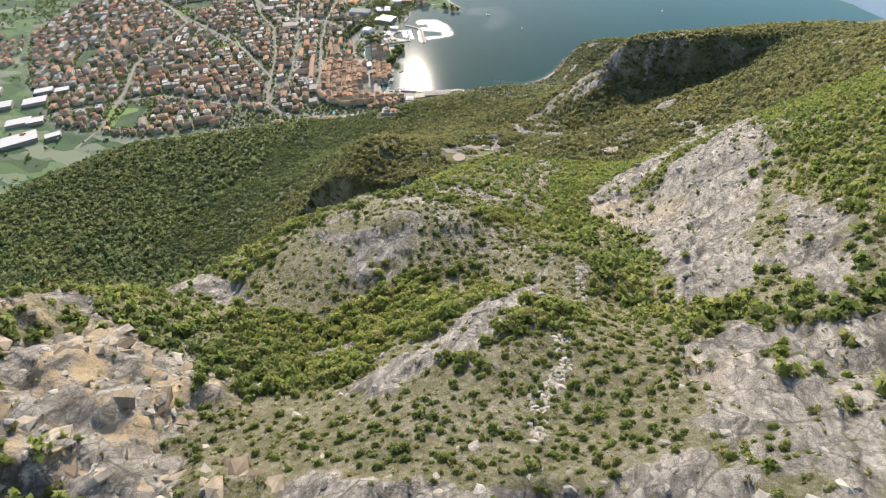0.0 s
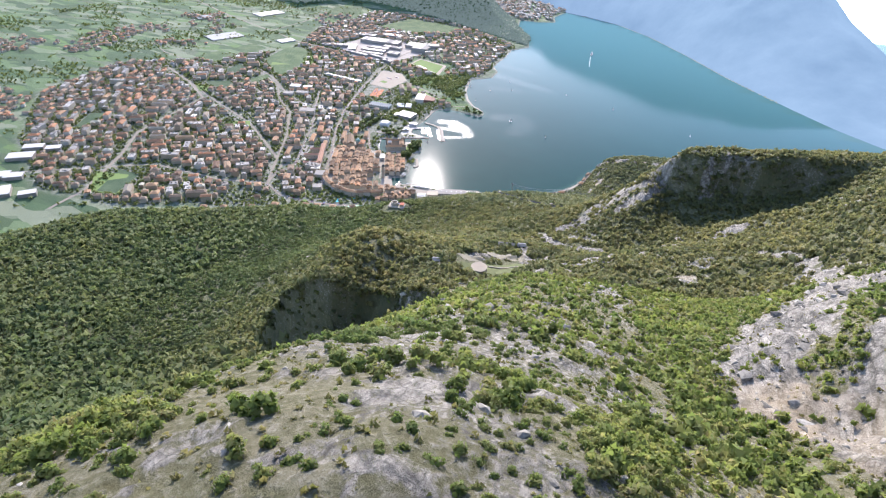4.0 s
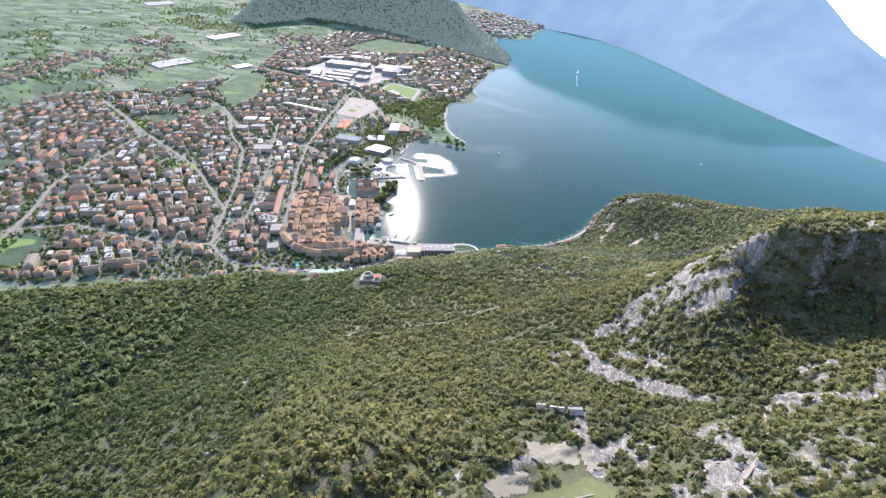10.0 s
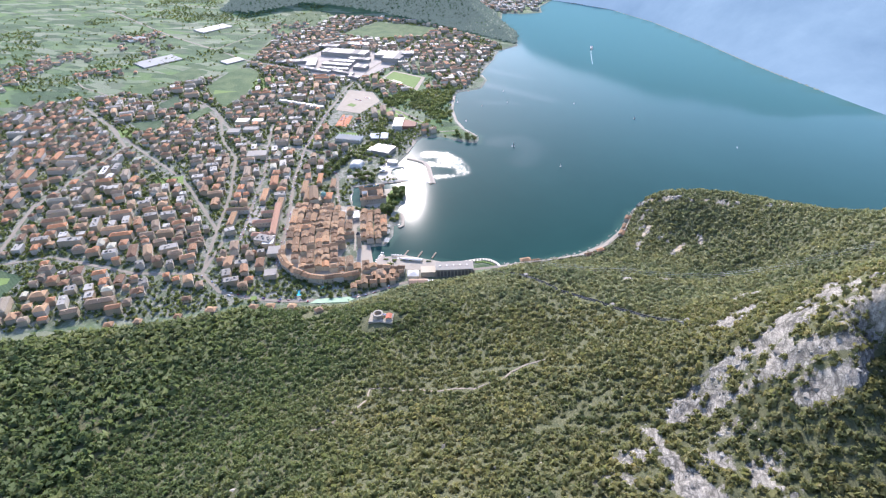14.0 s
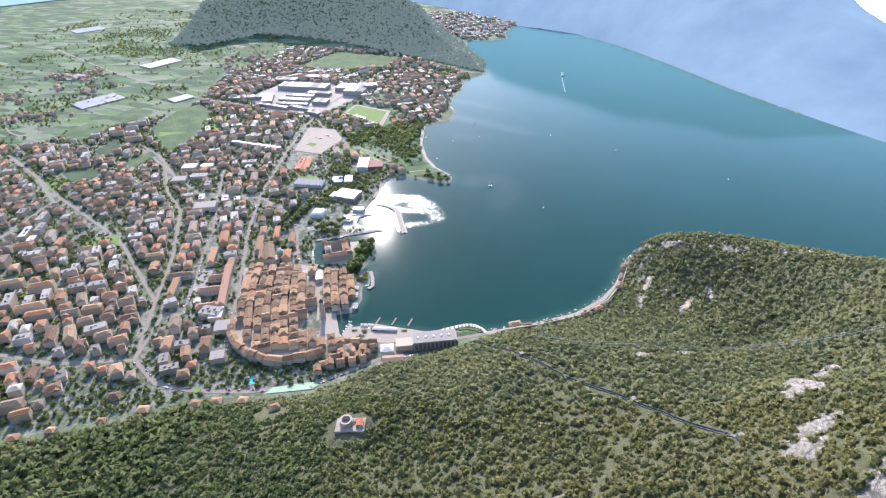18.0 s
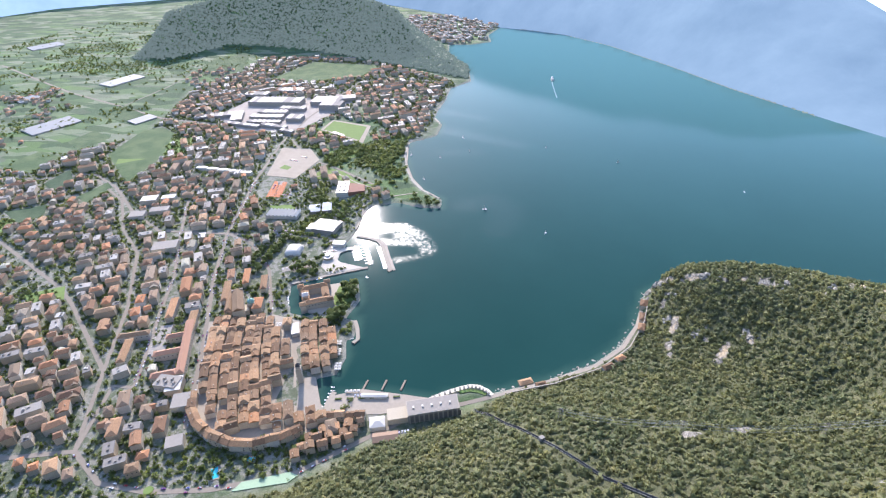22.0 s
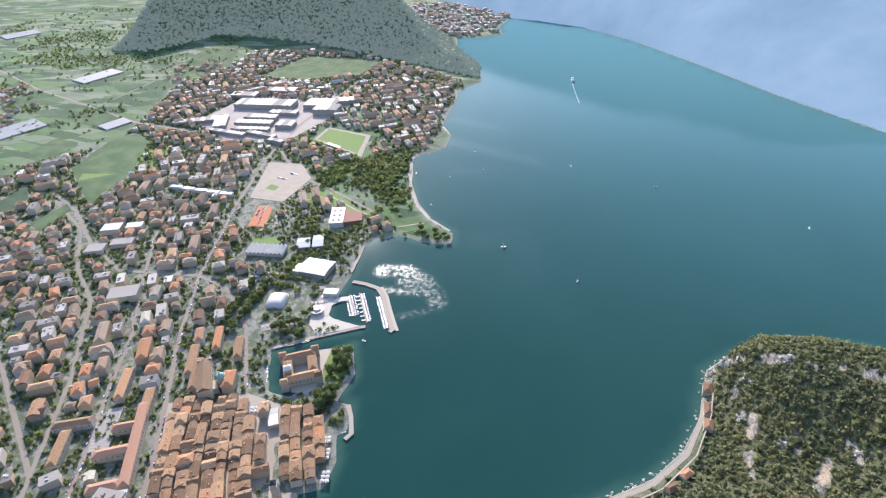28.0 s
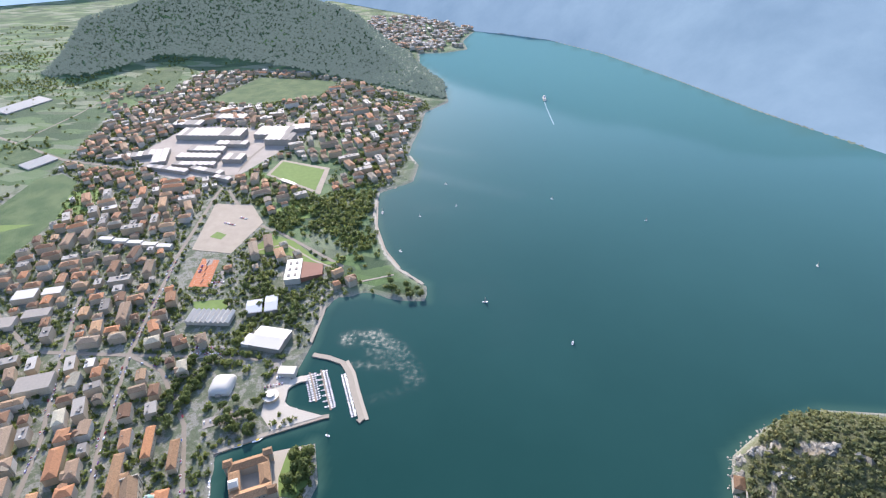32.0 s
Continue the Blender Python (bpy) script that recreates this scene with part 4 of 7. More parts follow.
shapes = crown_shapes(8, 12, 0.42, 1.05, 1)
spots, rng = grow((440, 740, -1215, -985), 2.0, 11, lambda x, y: np.where(thicket(x, y), 0, scrub_share(x, y)))
scatter("scrub", spots - (0, 0, 0.3), rng.uniform(0.6, 2.1, len(spots)) * rng.uniform(0.6, 1.5, len(spots)), shapes, LEAF_NEAR, "olive-green scrub and bushes on the rocky upper slope", "bushes", 1)
spots, rng = grow((470, 690, -1215, -1010), 2.0, 41, lambda x, y: np.where(thicket(x, y), scrub_share(x, y), 0))
scatter("thicket", spots - (0, 0, 0.5), rng.uniform(0.9, 1.5, len(spots)) * rng.choice((0.7, 1, 1.2), len(spots)) * (0.85 + 0.95 * step(0.47, 0.57, fractal(spots[:, 0], spots[:, 1], 32, 3, 81))), crown_shapes(8, 60, 0.21, 1.15, 31), LEAF_NEAR, "leafy bright green thicket of low trees between the rocks", "bushes", 41)
spots, rng = grow((340, 860, -985, -820), 2.3, 18, scrub_share)
scatter("slope_scrub", spots - (0, 0, 0.4), rng.uniform(0.9, 2.1, len(spots)) * rng.uniform(0.7, 1.25, len(spots)), crown_shapes(6, 8, 0.54, 1.05, 8), LEAF_NEAR, "olive-green bushes down the stony ridge", "bushes", 5)
tuft_shapes = crown_shapes(4, 3, 0.66, 0.7, 21)
tufts, rng = grow((400, 720, -1210, -830), 1.9, 15, lambda x, y: 0.55 * (1 - 0.75 * step(0.35, 0.6, rockiness(x, y))) * step(5, 20, inner(LAND_POLY, x, y)))
scatter("grass_tufts", tufts - (0, 0, 0.3), rng.uniform(0.3, 0.85, len(tufts)), tuft_shapes, foliage("dry_grass", [(0, (0.13, 0.14, 0.04)), (1, (0.27, 0.24, 0.11))]), "dry tufts of grass between the rocks", "grass", 9)


def steep(x, y):
    """1 on the two shaded cliffs: under the buttress and under the top of the bluff."""
    lip = y - np.interp(x, LIP_X, LIP_Y)
    edge = y - np.interp(x, EDGE_X, EDGE_Y)
    return np.maximum((np.abs(lip + 1) < 5) * (x > 285) * (x < 480), (edge > -26) * (edge < 5) * (x > 575) * (x < 715)) * step(0.34, 0.46, fractal(x, y, 14, 3, 66))


def wood_share(x, y):
    h = inner(LAND_POLY, x, y)
    rough = rockiness(x, y)
    thin = 1 - 0.55 * step(0.3, 0.5, rough) - 0.4 * step(0.55, 0.75, rough)
    n = fractal(x, y, 90, 4, 55)
    return np.clip(0.9 + 0.8 * (n - 0.5), 0.35, 0.98) * thin * step(2, 14, h) * no_way(x, y)


mid_shapes = crown_shapes(10, 10, 0.5, 1.0, 2)
spots, rng = grow((20, 860, -820, -330), 4.3, 12, wood_share)
scatter("forest", spots - (0, 0, 0.8), rng.uniform(2.2, 4.0, len(spots)) * rng.choice((0.75, 1, 1, 1.25), len(spots)), mid_shapes, LEAF_MID, "dense dark green broadleaf forest on the mountain side", "forest", 2)
spots, rng = grow((20, 860, -330, 150), 4.2, 19, lambda x, y: np.clip(1.25 * wood_share(x, y), 0, 0.98))
scatter("shore_forest", spots - (0, 0, 0.7), rng.uniform(1.9, 3.4, len(spots)) * rng.choice((0.7, 1, 1, 1.3), len(spots)), crown_shapes(8, 6, 0.66, 1.0, 7), LEAF_CAPE, "close grey-green oak scrub above the lake shore", "forest", 12)
spots, rng = grow((280, 490, -872, -818), 3.4, 27, lambda x, y: 0.95 * butte(x, y))
scatter("cliff_top_trees", spots - (0, 0, 0.9), rng.uniform(2.0, 3.8, len(spots)), mid_shapes, LEAF_MID, "olive-green trees leaning over the edge of a shaded cliff", "forest", 14)
spots, rng = grow((280, 720, -880, -470), 2.0, 28, lambda x, y: np.where(x > 500, 0.45, 0.85) * steep(x, y))
scatter("cliff_bushes", spots - (0, 0, 0.5), rng.uniform(1.0, 2.4, len(spots)), mid_shapes, LEAF_CAPE, "dark bushes clinging to the shaded cliffs", "bushes", 15)
spots, rng = grow((-620, 400, -1250, -300), 6.3, 13, lambda x, y: wood_share(x, y) * np.where((x > 20) & (y > -820), 0, 1) * np.where(((x > 440) & (y < -985)) | ((x > 345) & (y < -820) & (y > -985)), 0, 1))
scatter("valley_forest", spots - (0, 0, 1.0), rng.uniform(3.6, 6.0, len(spots)), crown_shapes(6, 5, 0.74, 1.1, 3), LEAF_MID, "dark green forest rising from the edge of the town", "forest", 3)
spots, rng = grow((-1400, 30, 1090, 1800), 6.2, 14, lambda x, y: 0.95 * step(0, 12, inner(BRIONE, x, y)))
scatter("backdrop_hill_forest", spots - (0, 0, 0.6), rng.uniform(5.4, 8.2, len(spots)), crown_shapes(4, 4, 0.8, 0.4, 4), LEAF_FAR, "green wood on the long hill, haze added as leaf glow", "forest", 4)


def rock_shapes(kinds, seed):
    rng = np.random.default_rng(seed)
    out = []
    for _ in range(kinds):
        bm = bmesh.new()
        bmesh.ops.create_icosphere(bm, subdivisions=1, radius=1.0)
        for v in bm.verts:
            v.co *= rng.uniform(0.6, 1.15)
            v.co.x, v.co.y, v.co.z = round(v.co.x * 2.2) / 2.2 * 1.2, v.co.y * 0.85, v.co.z * 0.6
        bm.verts.index_update()
        out.append((np.array([v.co[:] for v in bm.verts]), np.array([[v.index for v in f.verts] for f in bm.faces if len(f.verts) == 3])))
        bm.free()
    return out


BOULDER = per_piece("boulder_limestone", [(0, (0.16, 0.145, 0.12)), (0.4, (0.25, 0.23, 0.19)), (0.7, (0.34, 0.305, 0.245)), (1, (0.40, 0.37, 0.31))], 0.95, True, 1.2, 0.6)
spots, rng = grow((450, 720, -1210, -990), 2.3, 23, lambda x, y: 0.16 * step(0.25, 0.6, rockiness(x, y)) + 0.3 * step(0.5, 0.62, fractal(x, y, 30, 4, 47)) + 0.05)
scatter("boulders", spots - (0, 0, 0.1), rng.uniform(0.15, 0.5, len(spots)) * rng.choice((1, 1, 1, 2.6), len(spots)), rock_shapes(6, 2), BOULDER, "broken grey limestone blocks on the slope", "rocks", 31, 0.9)
spots, rng = grow((200, 720, -990, -480), 4.2, 24, lambda x, y: (0.5 * step(0.25, 0.5, rockiness(x, y)) + 0.03) * step(10, 30, inner(LAND_POLY, x, y)))
scatter("scree", spots - (0, 0, 0.1), rng.uniform(0.35, 1.0, len(spots)) * rng.choice((1, 1, 1, 2.8), len(spots)), rock_shapes(6, 3), BOULDER, "pale limestone scree and outcrops", "rocks", 32, 0.9)

crags = [[(440, -1160), (465, -1152), (494, -1160), (515, -1174), (535, -1171)], [(520, -1192), (545, -1201), (603, -1189), (660, -1176), (690, -1170)], [(585, -1170), (590, -1155), (603, -1133), (610, -1095)], [(644, -1150), (668, -1150), (690, -1120)],
         [(517, -928), (532, -960), (546, -932)], [(467, -862), (520, -890), (545, -935)], [(500, -516), (553, -506), (590, -498)], [(600, -500), (640, -505), (690, -470)]]
spots, rng = grow((430, 700, -1210, -460), 3.6, 25, lambda x, y: 0.42 * np.clip(sum(1 - step(3, 11, away(c, x, y)) for c in crags), 0, 1))
scatter("crags", spots - (0, 0, 0.8), rng.uniform(0.7, 1.9, len(spots)), rock_shapes(8, 5), BOULDER, "angular limestone crags and ledges", "rocks", 33, 0.6)

crag_poly = BARE[6][0]
OCHRE_BLOCK = per_piece("ochre_limestone", [(0, (0.12, 0.09, 0.06)), (0.35, (0.23, 0.18, 0.12)), (0.7, (0.34, 0.28, 0.20)), (1, (0.44, 0.40, 0.32))], 0.95, True, 0.5, 0.6)
spots, rng = grow((475, 600, -1215, -1150), 2.6, 29, lambda x, y: 0.6 * step(-3, 3, inner(crag_poly, x, y)) * step(0.36, 0.5, fractal(x, y, 18, 3, 68)))
scatter("crag_blocks", spots - (0, 0, 1.2), rng.uniform(1.0, 3.2, len(spots)), rock_shapes(10, 12), OCHRE_BLOCK, "stepped ochre and cream limestone blocks of an outcrop", "rocks", 34, 0.75)
gully_line = [(621, -1097), (624, -1117), (621, -1135), (623, -1151), (620, -1162), (622, -1170)]
spots, rng = grow((612, 632, -1174, -1092), 0.75, 30, lambda x, y: 0.85 * (1 - step(0.9, 2.2, away(gully_line, x + 2.5 * (fractal(x, y, 9, 3, 69) - 0.5), y))))
scatter("gully_scree", spots, rng.uniform(0.25, 0.8, len(spots)), rock_shapes(6, 13), per_piece("fresh_scree", [(0, (0.24, 0.215, 0.165)), (1, (0.42, 0.38, 0.31))], 0.95, True, 1.5, 0.4), "pale fresh scree down a narrow gully", "rocks", 35, 0.7)

# ---- the town: streets ----
def strip(name, line, wide, mat, label, category, lift=0.25, kind="structure", parent=None):
    """A paved ribbon along a line of plan points, laid on the ground."""
    pts = [np.array(p[:2], float) for p in line]
    fine = [pts[0]]
    for a, b in zip(pts, pts[1:]):
        k = max(1, int(np.linalg.norm(b - a) / 12))
        fine += [a + (b - a) * (i + 1) / k for i in range(k)]
    fine = np.array(fine)
    way = np.gradient(fine, axis=0)
    side = np.stack([way[:, 1], -way[:, 0]], 1) / np.linalg.norm(way, axis=1)[:, None] * wide / 2
    v = []
    for s in (1, -1):
        q = fine + s * side
        v.append(np.c_[q, land(q[:, 0], q[:, 1]) + lift])
    zz = np.maximum(v[0][:, 2], v[1][:, 2])
    n = len(fine)
    v[0][:, 2] = v[1][:, 2] = zz
    low = [np.c_[a[:, :2], a[:, 2] - 1.2] for a in v]
    verts = np.concatenate(v + low)
    i = np.arange(n - 1)
    faces = np.concatenate([np.stack([i, i + 1, n + i + 1, n + i], 1), np.stack([2 * n + i, 2 * n + i + 1, i + 1, i], 1), np.stack([n + i, n + i + 1, 3 * n + i + 1, 3 * n + i], 1)])
    return tagged(sheet(name, verts, faces, mat, parent), label, category, kind=kind)


def drape(name, poly, mat, label, category, lift, gap=1.5):
    """A thin skin over a plan polygon that follows uneven ground."""
    q = np.array(poly, float)
    x, y = np.meshgrid(np.arange(q[:, 0].min(), q[:, 0].max() + gap, gap), np.arange(q[:, 1].min(), q[:, 1].max() + gap, gap))
    n = x.shape[1]
    cell = (np.arange(x.shape[0] - 1)[:, None] * n + np.arange(n - 1)).ravel()
    faces = np.stack([cell, cell + 1, cell + 1 + n, cell + n], 1)
    keep = (inner(poly, x, y) + 1.6 * (fractal(x, y, 5, 3, 70) - 0.5)).ravel()[faces].mean(1) > 0
    return tagged(sheet(name, np.stack([x.ravel(), y.ravel(), land(x, y).ravel() + lift], 1), faces[keep], mat, smooth=True), label, category, kind="structure")


def patch(name, poly, mat, label, category, lift=0.3, thick=0.6, kind="structure", parent=None, flat=None):
    """A slab over a plan polygon, with an edge."""
    bm = bmesh.new()
    z = [flat if flat is not None else float(land(np.array([x]), np.array([y]))[0]) + lift for x, y in poly]
    top = [bm.verts.new((x, y, h)) for (x, y), h in zip(poly, z)]
    low = [bm.verts.new((x, y, h - thick)) for (x, y), h in zip(poly, z)]
    bm.faces.new(top)
    for i in range(len(poly)):
        j = (i + 1) % len(poly)
        bm.faces.new((top[i], low[i], low[j], top[j]))
    bmesh.ops.recalc_face_normals(bm, faces=bm.faces)
    return tagged(part(name, bm, mat, parent), label, category, kind=kind)


STREETS = [
    ([(-44, -240), (-100, -120), (-176, 28), (-226, 149), (-285, 358), (-325, 560), (-333, 717), (-308, 1042)], 7, "long straight asphalt street through the town"),
    ([(-143, -197), (-172, -130), (-202, -69), (-240, 20), (-300, 120), (-370, 250)], 6, "asphalt street between apartment blocks"),
    ([(-44, -40), (-100, 60), (-170, 130), (-226, 149)], 6, "old street leading out from the castle"),
    ([(48, -160), (20, -100), (-44, -40)], 4, "narrow lane through the old town"),
    ([(-240, -322), (-143, -290), (-90, -318), (-37, -317), (26, -302), (100, -268), (150, -220), (200, -172), (277, -133)], 7, "wide road round the foot of the mountain"),
    ([(277, -133), (332, -103), (389, -64), (423, -24), (443, 24), (449, 52)], 5.5, "lakeside road on retaining walls under the cliff"),
    ([(-143, -290), (-170, -200), (-143, -197)], 6, "side road to the roundabout"),
    ([(-624, 304), (-501, 228), (-420, 130), (-343, 68), (-260, -60), (-200, -180), (-143, -290)], 6, "road along the western quarter"),
    ([(-310, 574), (-220, 470), (-150, 440), (-20, 361)], 7, "road beside the gravel lot and the park"),
    ([(-226, 149), (-120, 160), (-30, 165)], 6, "street to the marina"),
    ([(-1752, 1132), (-1186, 846), (-925, 744), (-734, 667), (-560, 640), (-400, 690), (-333, 717)], 9, "pale main road across the plain"),
    ([(-651, 329), (-555, 278), (-448, 191), (-353, 138), (-226, 149)], 7, "curving road past the orchards"),
    ([(-1132, 377), (-1025, 316), (-891, 280), (-752, 286), (-651, 329)], 6, "country road between orchards"),
    ([(-911, 747), (-897, 930), (-924, 1282)], 6, "straight farm road to the hill"),
    ([(-733, 121), (-591, 48), (-397, -39), (-346, -71), (-200, -180)], 7, "wide street through the western quarter"),
    ([(-308, 1042), (-200, 1100), (-60, 1060)], 6, "road to the far harbour"),
    ([(-423, -560), (-430, -480), (-500, -330), (-569, -220), (-607, 38), (-733, 121), (-900, 200)], 8, "railway-like through road on the plain"),
    ([(-700, -560), (-520, -420), (-400, -330), (-240, -322)], 7, "valley road into the town"),
    ([(-16, 270), (-10, 200)], 5, "lakeside promenade"),
]
for line, wide, what in STREETS:
    strip("road", line, 0.8 * wide, ASPHALT if wide > 5.5 else PAVING, what, "road")

BLOCKED = [  # plan areas that hold no ordinary houses
    [(-60, 45), (-40, -45), (20, -50), (100, -40), (100, 70), (0, 62)], [(-130, 85), (-130, 0), (-60, 45), (0, 62), (0, 170), (-40, 230), (-60, 330), (-135, 330), (-110, 160)],
    [(-275, 375), (-310, 530), (-235, 525), (-185, 470), (-205, 370)], [(-245, 290), (-275, 370), (-205, 365), (-200, 290)], [(-275, 640), (-265, 715), (-140, 690), (-125, 570)],
    [(-205, 200), (-215, 290), (-60, 380), (-20, 300), (-30, 165), (-110, 200)], [(-20, 361), (-190, 450), (-140, 560), (0, 640), (0, 720), (40, 640), (10, 450), (120, 320), (60, 290)],
    [(125, -150), (125, -205), (190, -205), (255, -165), (280, -120), (250, -110)], [(30, -140), (30, -185), (105, -190), (125, -145), (95, -140)],
    [(-60, -300), (0, -240), (90, -215), (110, -275), (0, -320)], [(-590, 690), (-560, 870), (-260, 860), (-310, 640), (-440, 600)], [(-440, 20), (-470, -60), (-410, -80), (-390, -10)],
    [(-680, 80), (-700, 130), (-650, 150), (-640, 90)], [(-410, -330), (-480, -380), (-430, -480), (-360, -420)], [(-80, -350), (-180, -330), (-180, -400), (-60, -380)],
]

FIELDS = [[(-546, 299), (-563, 437), (-628, 575), (-684, 604), (-720, 576), (-697, 424), (-605, 346)], [(-915, 1089), (-950, 1300), (-829, 1303), (-748, 1106), (-789, 1022)], [(-606, 1045), (-554, 1252), (-311, 1230), (-320, 1107), (-481, 1021)],
          [(-893, 649), (-911, 747), (-793, 683), (-825, 629)], [(-605, 229), (-591, 297), (-567, 280), (-566, 206)], [(-725, 269), (-724, 340), (-671, 292), (-681, 244)], [(-407, -472), (-444, -382), (-392, -383), (-368, -461)], [(-715, -269), (-755, -193), (-730, -167), (-692, -269)],
          [(-700, 150), (-640, 190), (-610, 150), (-640, 120)], [(-860, 480), (-850, 560), (-770, 520), (-790, 440)], [(-900, 330), (-880, 420), (-800, 400), (-800, 310)]]
BLOCKED += FIELDS + [[(-150, -72), (-84, -182), (-106, -192), (-160, -122)], [(-186, -104), (-168, -100), (-146, -142), (-168, -146)], [(-116, -10), (-98, -2), (-70, -58), (-92, -66)], [(-120, -174), (-78, -172), (-74, -204), (-122, -204)], [(-8, -52), (8, -52), (18, -80), (0, -82)]]
for poly in FIELDS:
    patch("field", poly, FIELD, "green orchard strips between houses and roads", "field", 0.4, 0.3)


def house_share(x, y):
    s = step(4, 10, inner(TOWN, x, y)) * step(6, 12, -inner(LAKE, x, y))
    for poly in BLOCKED:
        s = s * (1 - step(-5, 1, inner(poly, x, y)))
    for line, wide, _ in STREETS:
        s = s * step(wide / 2 + 1.6, wide / 2 + 3.6, away(line, x, y))
    return s


OLD = [(-60, -212), (-22, -246), (38, -257), (90, -222), (108, -185), (35, -186), (30, -138), (85, -130), (88, -70), (30, -50), (-44, -38), (-75, -60), (-125, -70)]


BOW = [(-62, -196), (-50, -218), (-30, -236), (-5, -248), (20, -252), (45, -248), (68, -236), (84, -218)]
patch("square", OLD, PAVING, "pale stone paving of the old town lanes", "pavement", 0.12, 0.4)


def house_arrays(w, d, h, roof, kind):
    """Walls and roof of a small house round the origin: gable (0), hip (1) or flat (2), with overhanging eaves."""
    a, b, e = w / 2, d / 2, 0.45
    wall = [(-a, -b, -3), (a, -b, -3), (a, b, -3), (-a, b, -3), (-a, -b, h), (a, -b, h), (a, b, h), (-a, b, h)]
    wf = [(0, 1, 5, 4), (1, 2, 6, 5), (2, 3, 7, 6), (3, 0, 4, 7), (4, 5, 6, 7)]
    if kind == 2:
        rv = [(-a, -b, h), (a, -b, h), (a, b, h), (-a, b, h), (-a, -b, h + 0.5), (a, -b, h + 0.5), (a, b, h + 0.5), (-a, b, h + 0.5)]
        return wall, wf, rv, wf
    run = a - (b * 0.9 if kind == 1 and a > b else (0.25 * a if kind == 1 else -e))
    rv = [(-a - e, -b - e, h - 0.15), (a + e, -b - e, h - 0.15), (a + e, b + e, h - 0.15), (-a - e, b + e, h - 0.15), (-run, 0, h + roof), (run, 0, h + roof)]
    rv += [(x, y, z - 0.25) for x, y, z in rv[:4]]
    rf = [(0, 1, 5, 4), (2, 3, 4, 5), (1, 2, 5, 5), (3, 0, 4, 4), (0, 6, 7, 1), (1, 7, 8, 2), (2, 8, 9, 3), (3, 9, 6, 0)]
    if kind == 0:
        wall += [(-a, 0, h + roof * 0.93), (a, 0, h + roof * 0.93)]
        wf = wf + [(7, 4, 8, 8), (5, 6, 9, 9)]
    return wall, wf, rv, rf


def faces_mesh(name, verts, faces, mat):
    me = bpy.data.meshes.new(name)
    me.from_pydata(verts, [], [tuple(dict.fromkeys(f)) for f in faces])
    me.materials.append(mat)
    return me


def box_arrays(x0, x1, y0, y1, z0, z1):
    v = [(x, y, z) for z in (z0, z1) for x, y in ((x0, y0), (x1, y0), (x1, y1), (x0, y1))]
    return v, [(0, 1, 5, 4), (1, 2, 6, 5), (2, 3, 7, 6), (3, 0, 4, 7), (4, 5, 6, 7), (3, 2, 1, 0)]


TEMPLATES = []
for w, d, h, roof, kind in ((11, 9, 8.5, 2.2, 0), (13, 9, 9.5, 2.3, 0), (10, 10, 9, 2.2, 1), (14, 10, 10, 2.4, 1), (9, 8, 8, 1.9, 0), (16, 9, 10, 2.3, 0)):
    wv, wf, rv, rf = house_arrays(w, d, h, roof, kind)
    TEMPLATES.append((w, d, h, roof, faces_mesh("house_wall", wv, wf, WALL_OLD), faces_mesh("house_roof", rv, rf, ROOF_OLD)))
CHIMNEY = faces_mesh("chimney", *box_arrays(-0.5, 0.5, -0.4, 0.4, -1.2, 1.3), WALL_OLD)
WINDOW = faces_mesh("window", *box_arrays(-0.5, 0.5, -0.06, 0.06, -0.75, 0.75), plain("dark_window_glass", (0.05, 0.055, 0.06), 0.15))


def old_house(x, y, turn, k, sx, sy, rng):
    """A tall tiled house of the old town, with its chimney and shuttered windows."""
    w, d, h, roof, wall, cover = TEMPLATES[k]
    z = float(land(np.array([x]), np.array([y]))[0])
    top = tagged(new("house", None), "old plastered town house under a brown tiled roof", "house", "houses of the old town")
    top.matrix_world = pose(x, y, z, 0, 0, turn) @ Matrix.Diagonal((1, 1, rng.uniform(0.82, 1.18), 1))
    made = []
    for name, me in (("wall", wall), ("roof", cover)):
        ob = new(name, me)
        ob.parent, ob.scale = top, (sx, sy, 1)
        made.append(ob)
    ch = new("chimney", CHIMNEY)
    ch.parent, ch.location = made[1], (w * rng.uniform(-0.3, 0.3), d * rng.choice((-0.2, 0.2)), h + roof * 0.6)
    if rng.random() < 0.7:
        for i in (-1, 1):
            for f in (2.6, 5.6):
                win = new("window", WINDOW)
                win.parent, win.location = made[0], (i * w * 0.26, -d / 2 - 0.03, f)
    return top


TAKEN = []  # plan boxes of the named buildings: x, y, width, depth, turn
FREE_X0, FREE_Y0 = -1120.0, -580.0
FREE_X, FREE_Y = np.meshgrid(np.arange(FREE_X0 + 2, 160, 4), np.arange(FREE_Y0 + 2, 1380, 4))


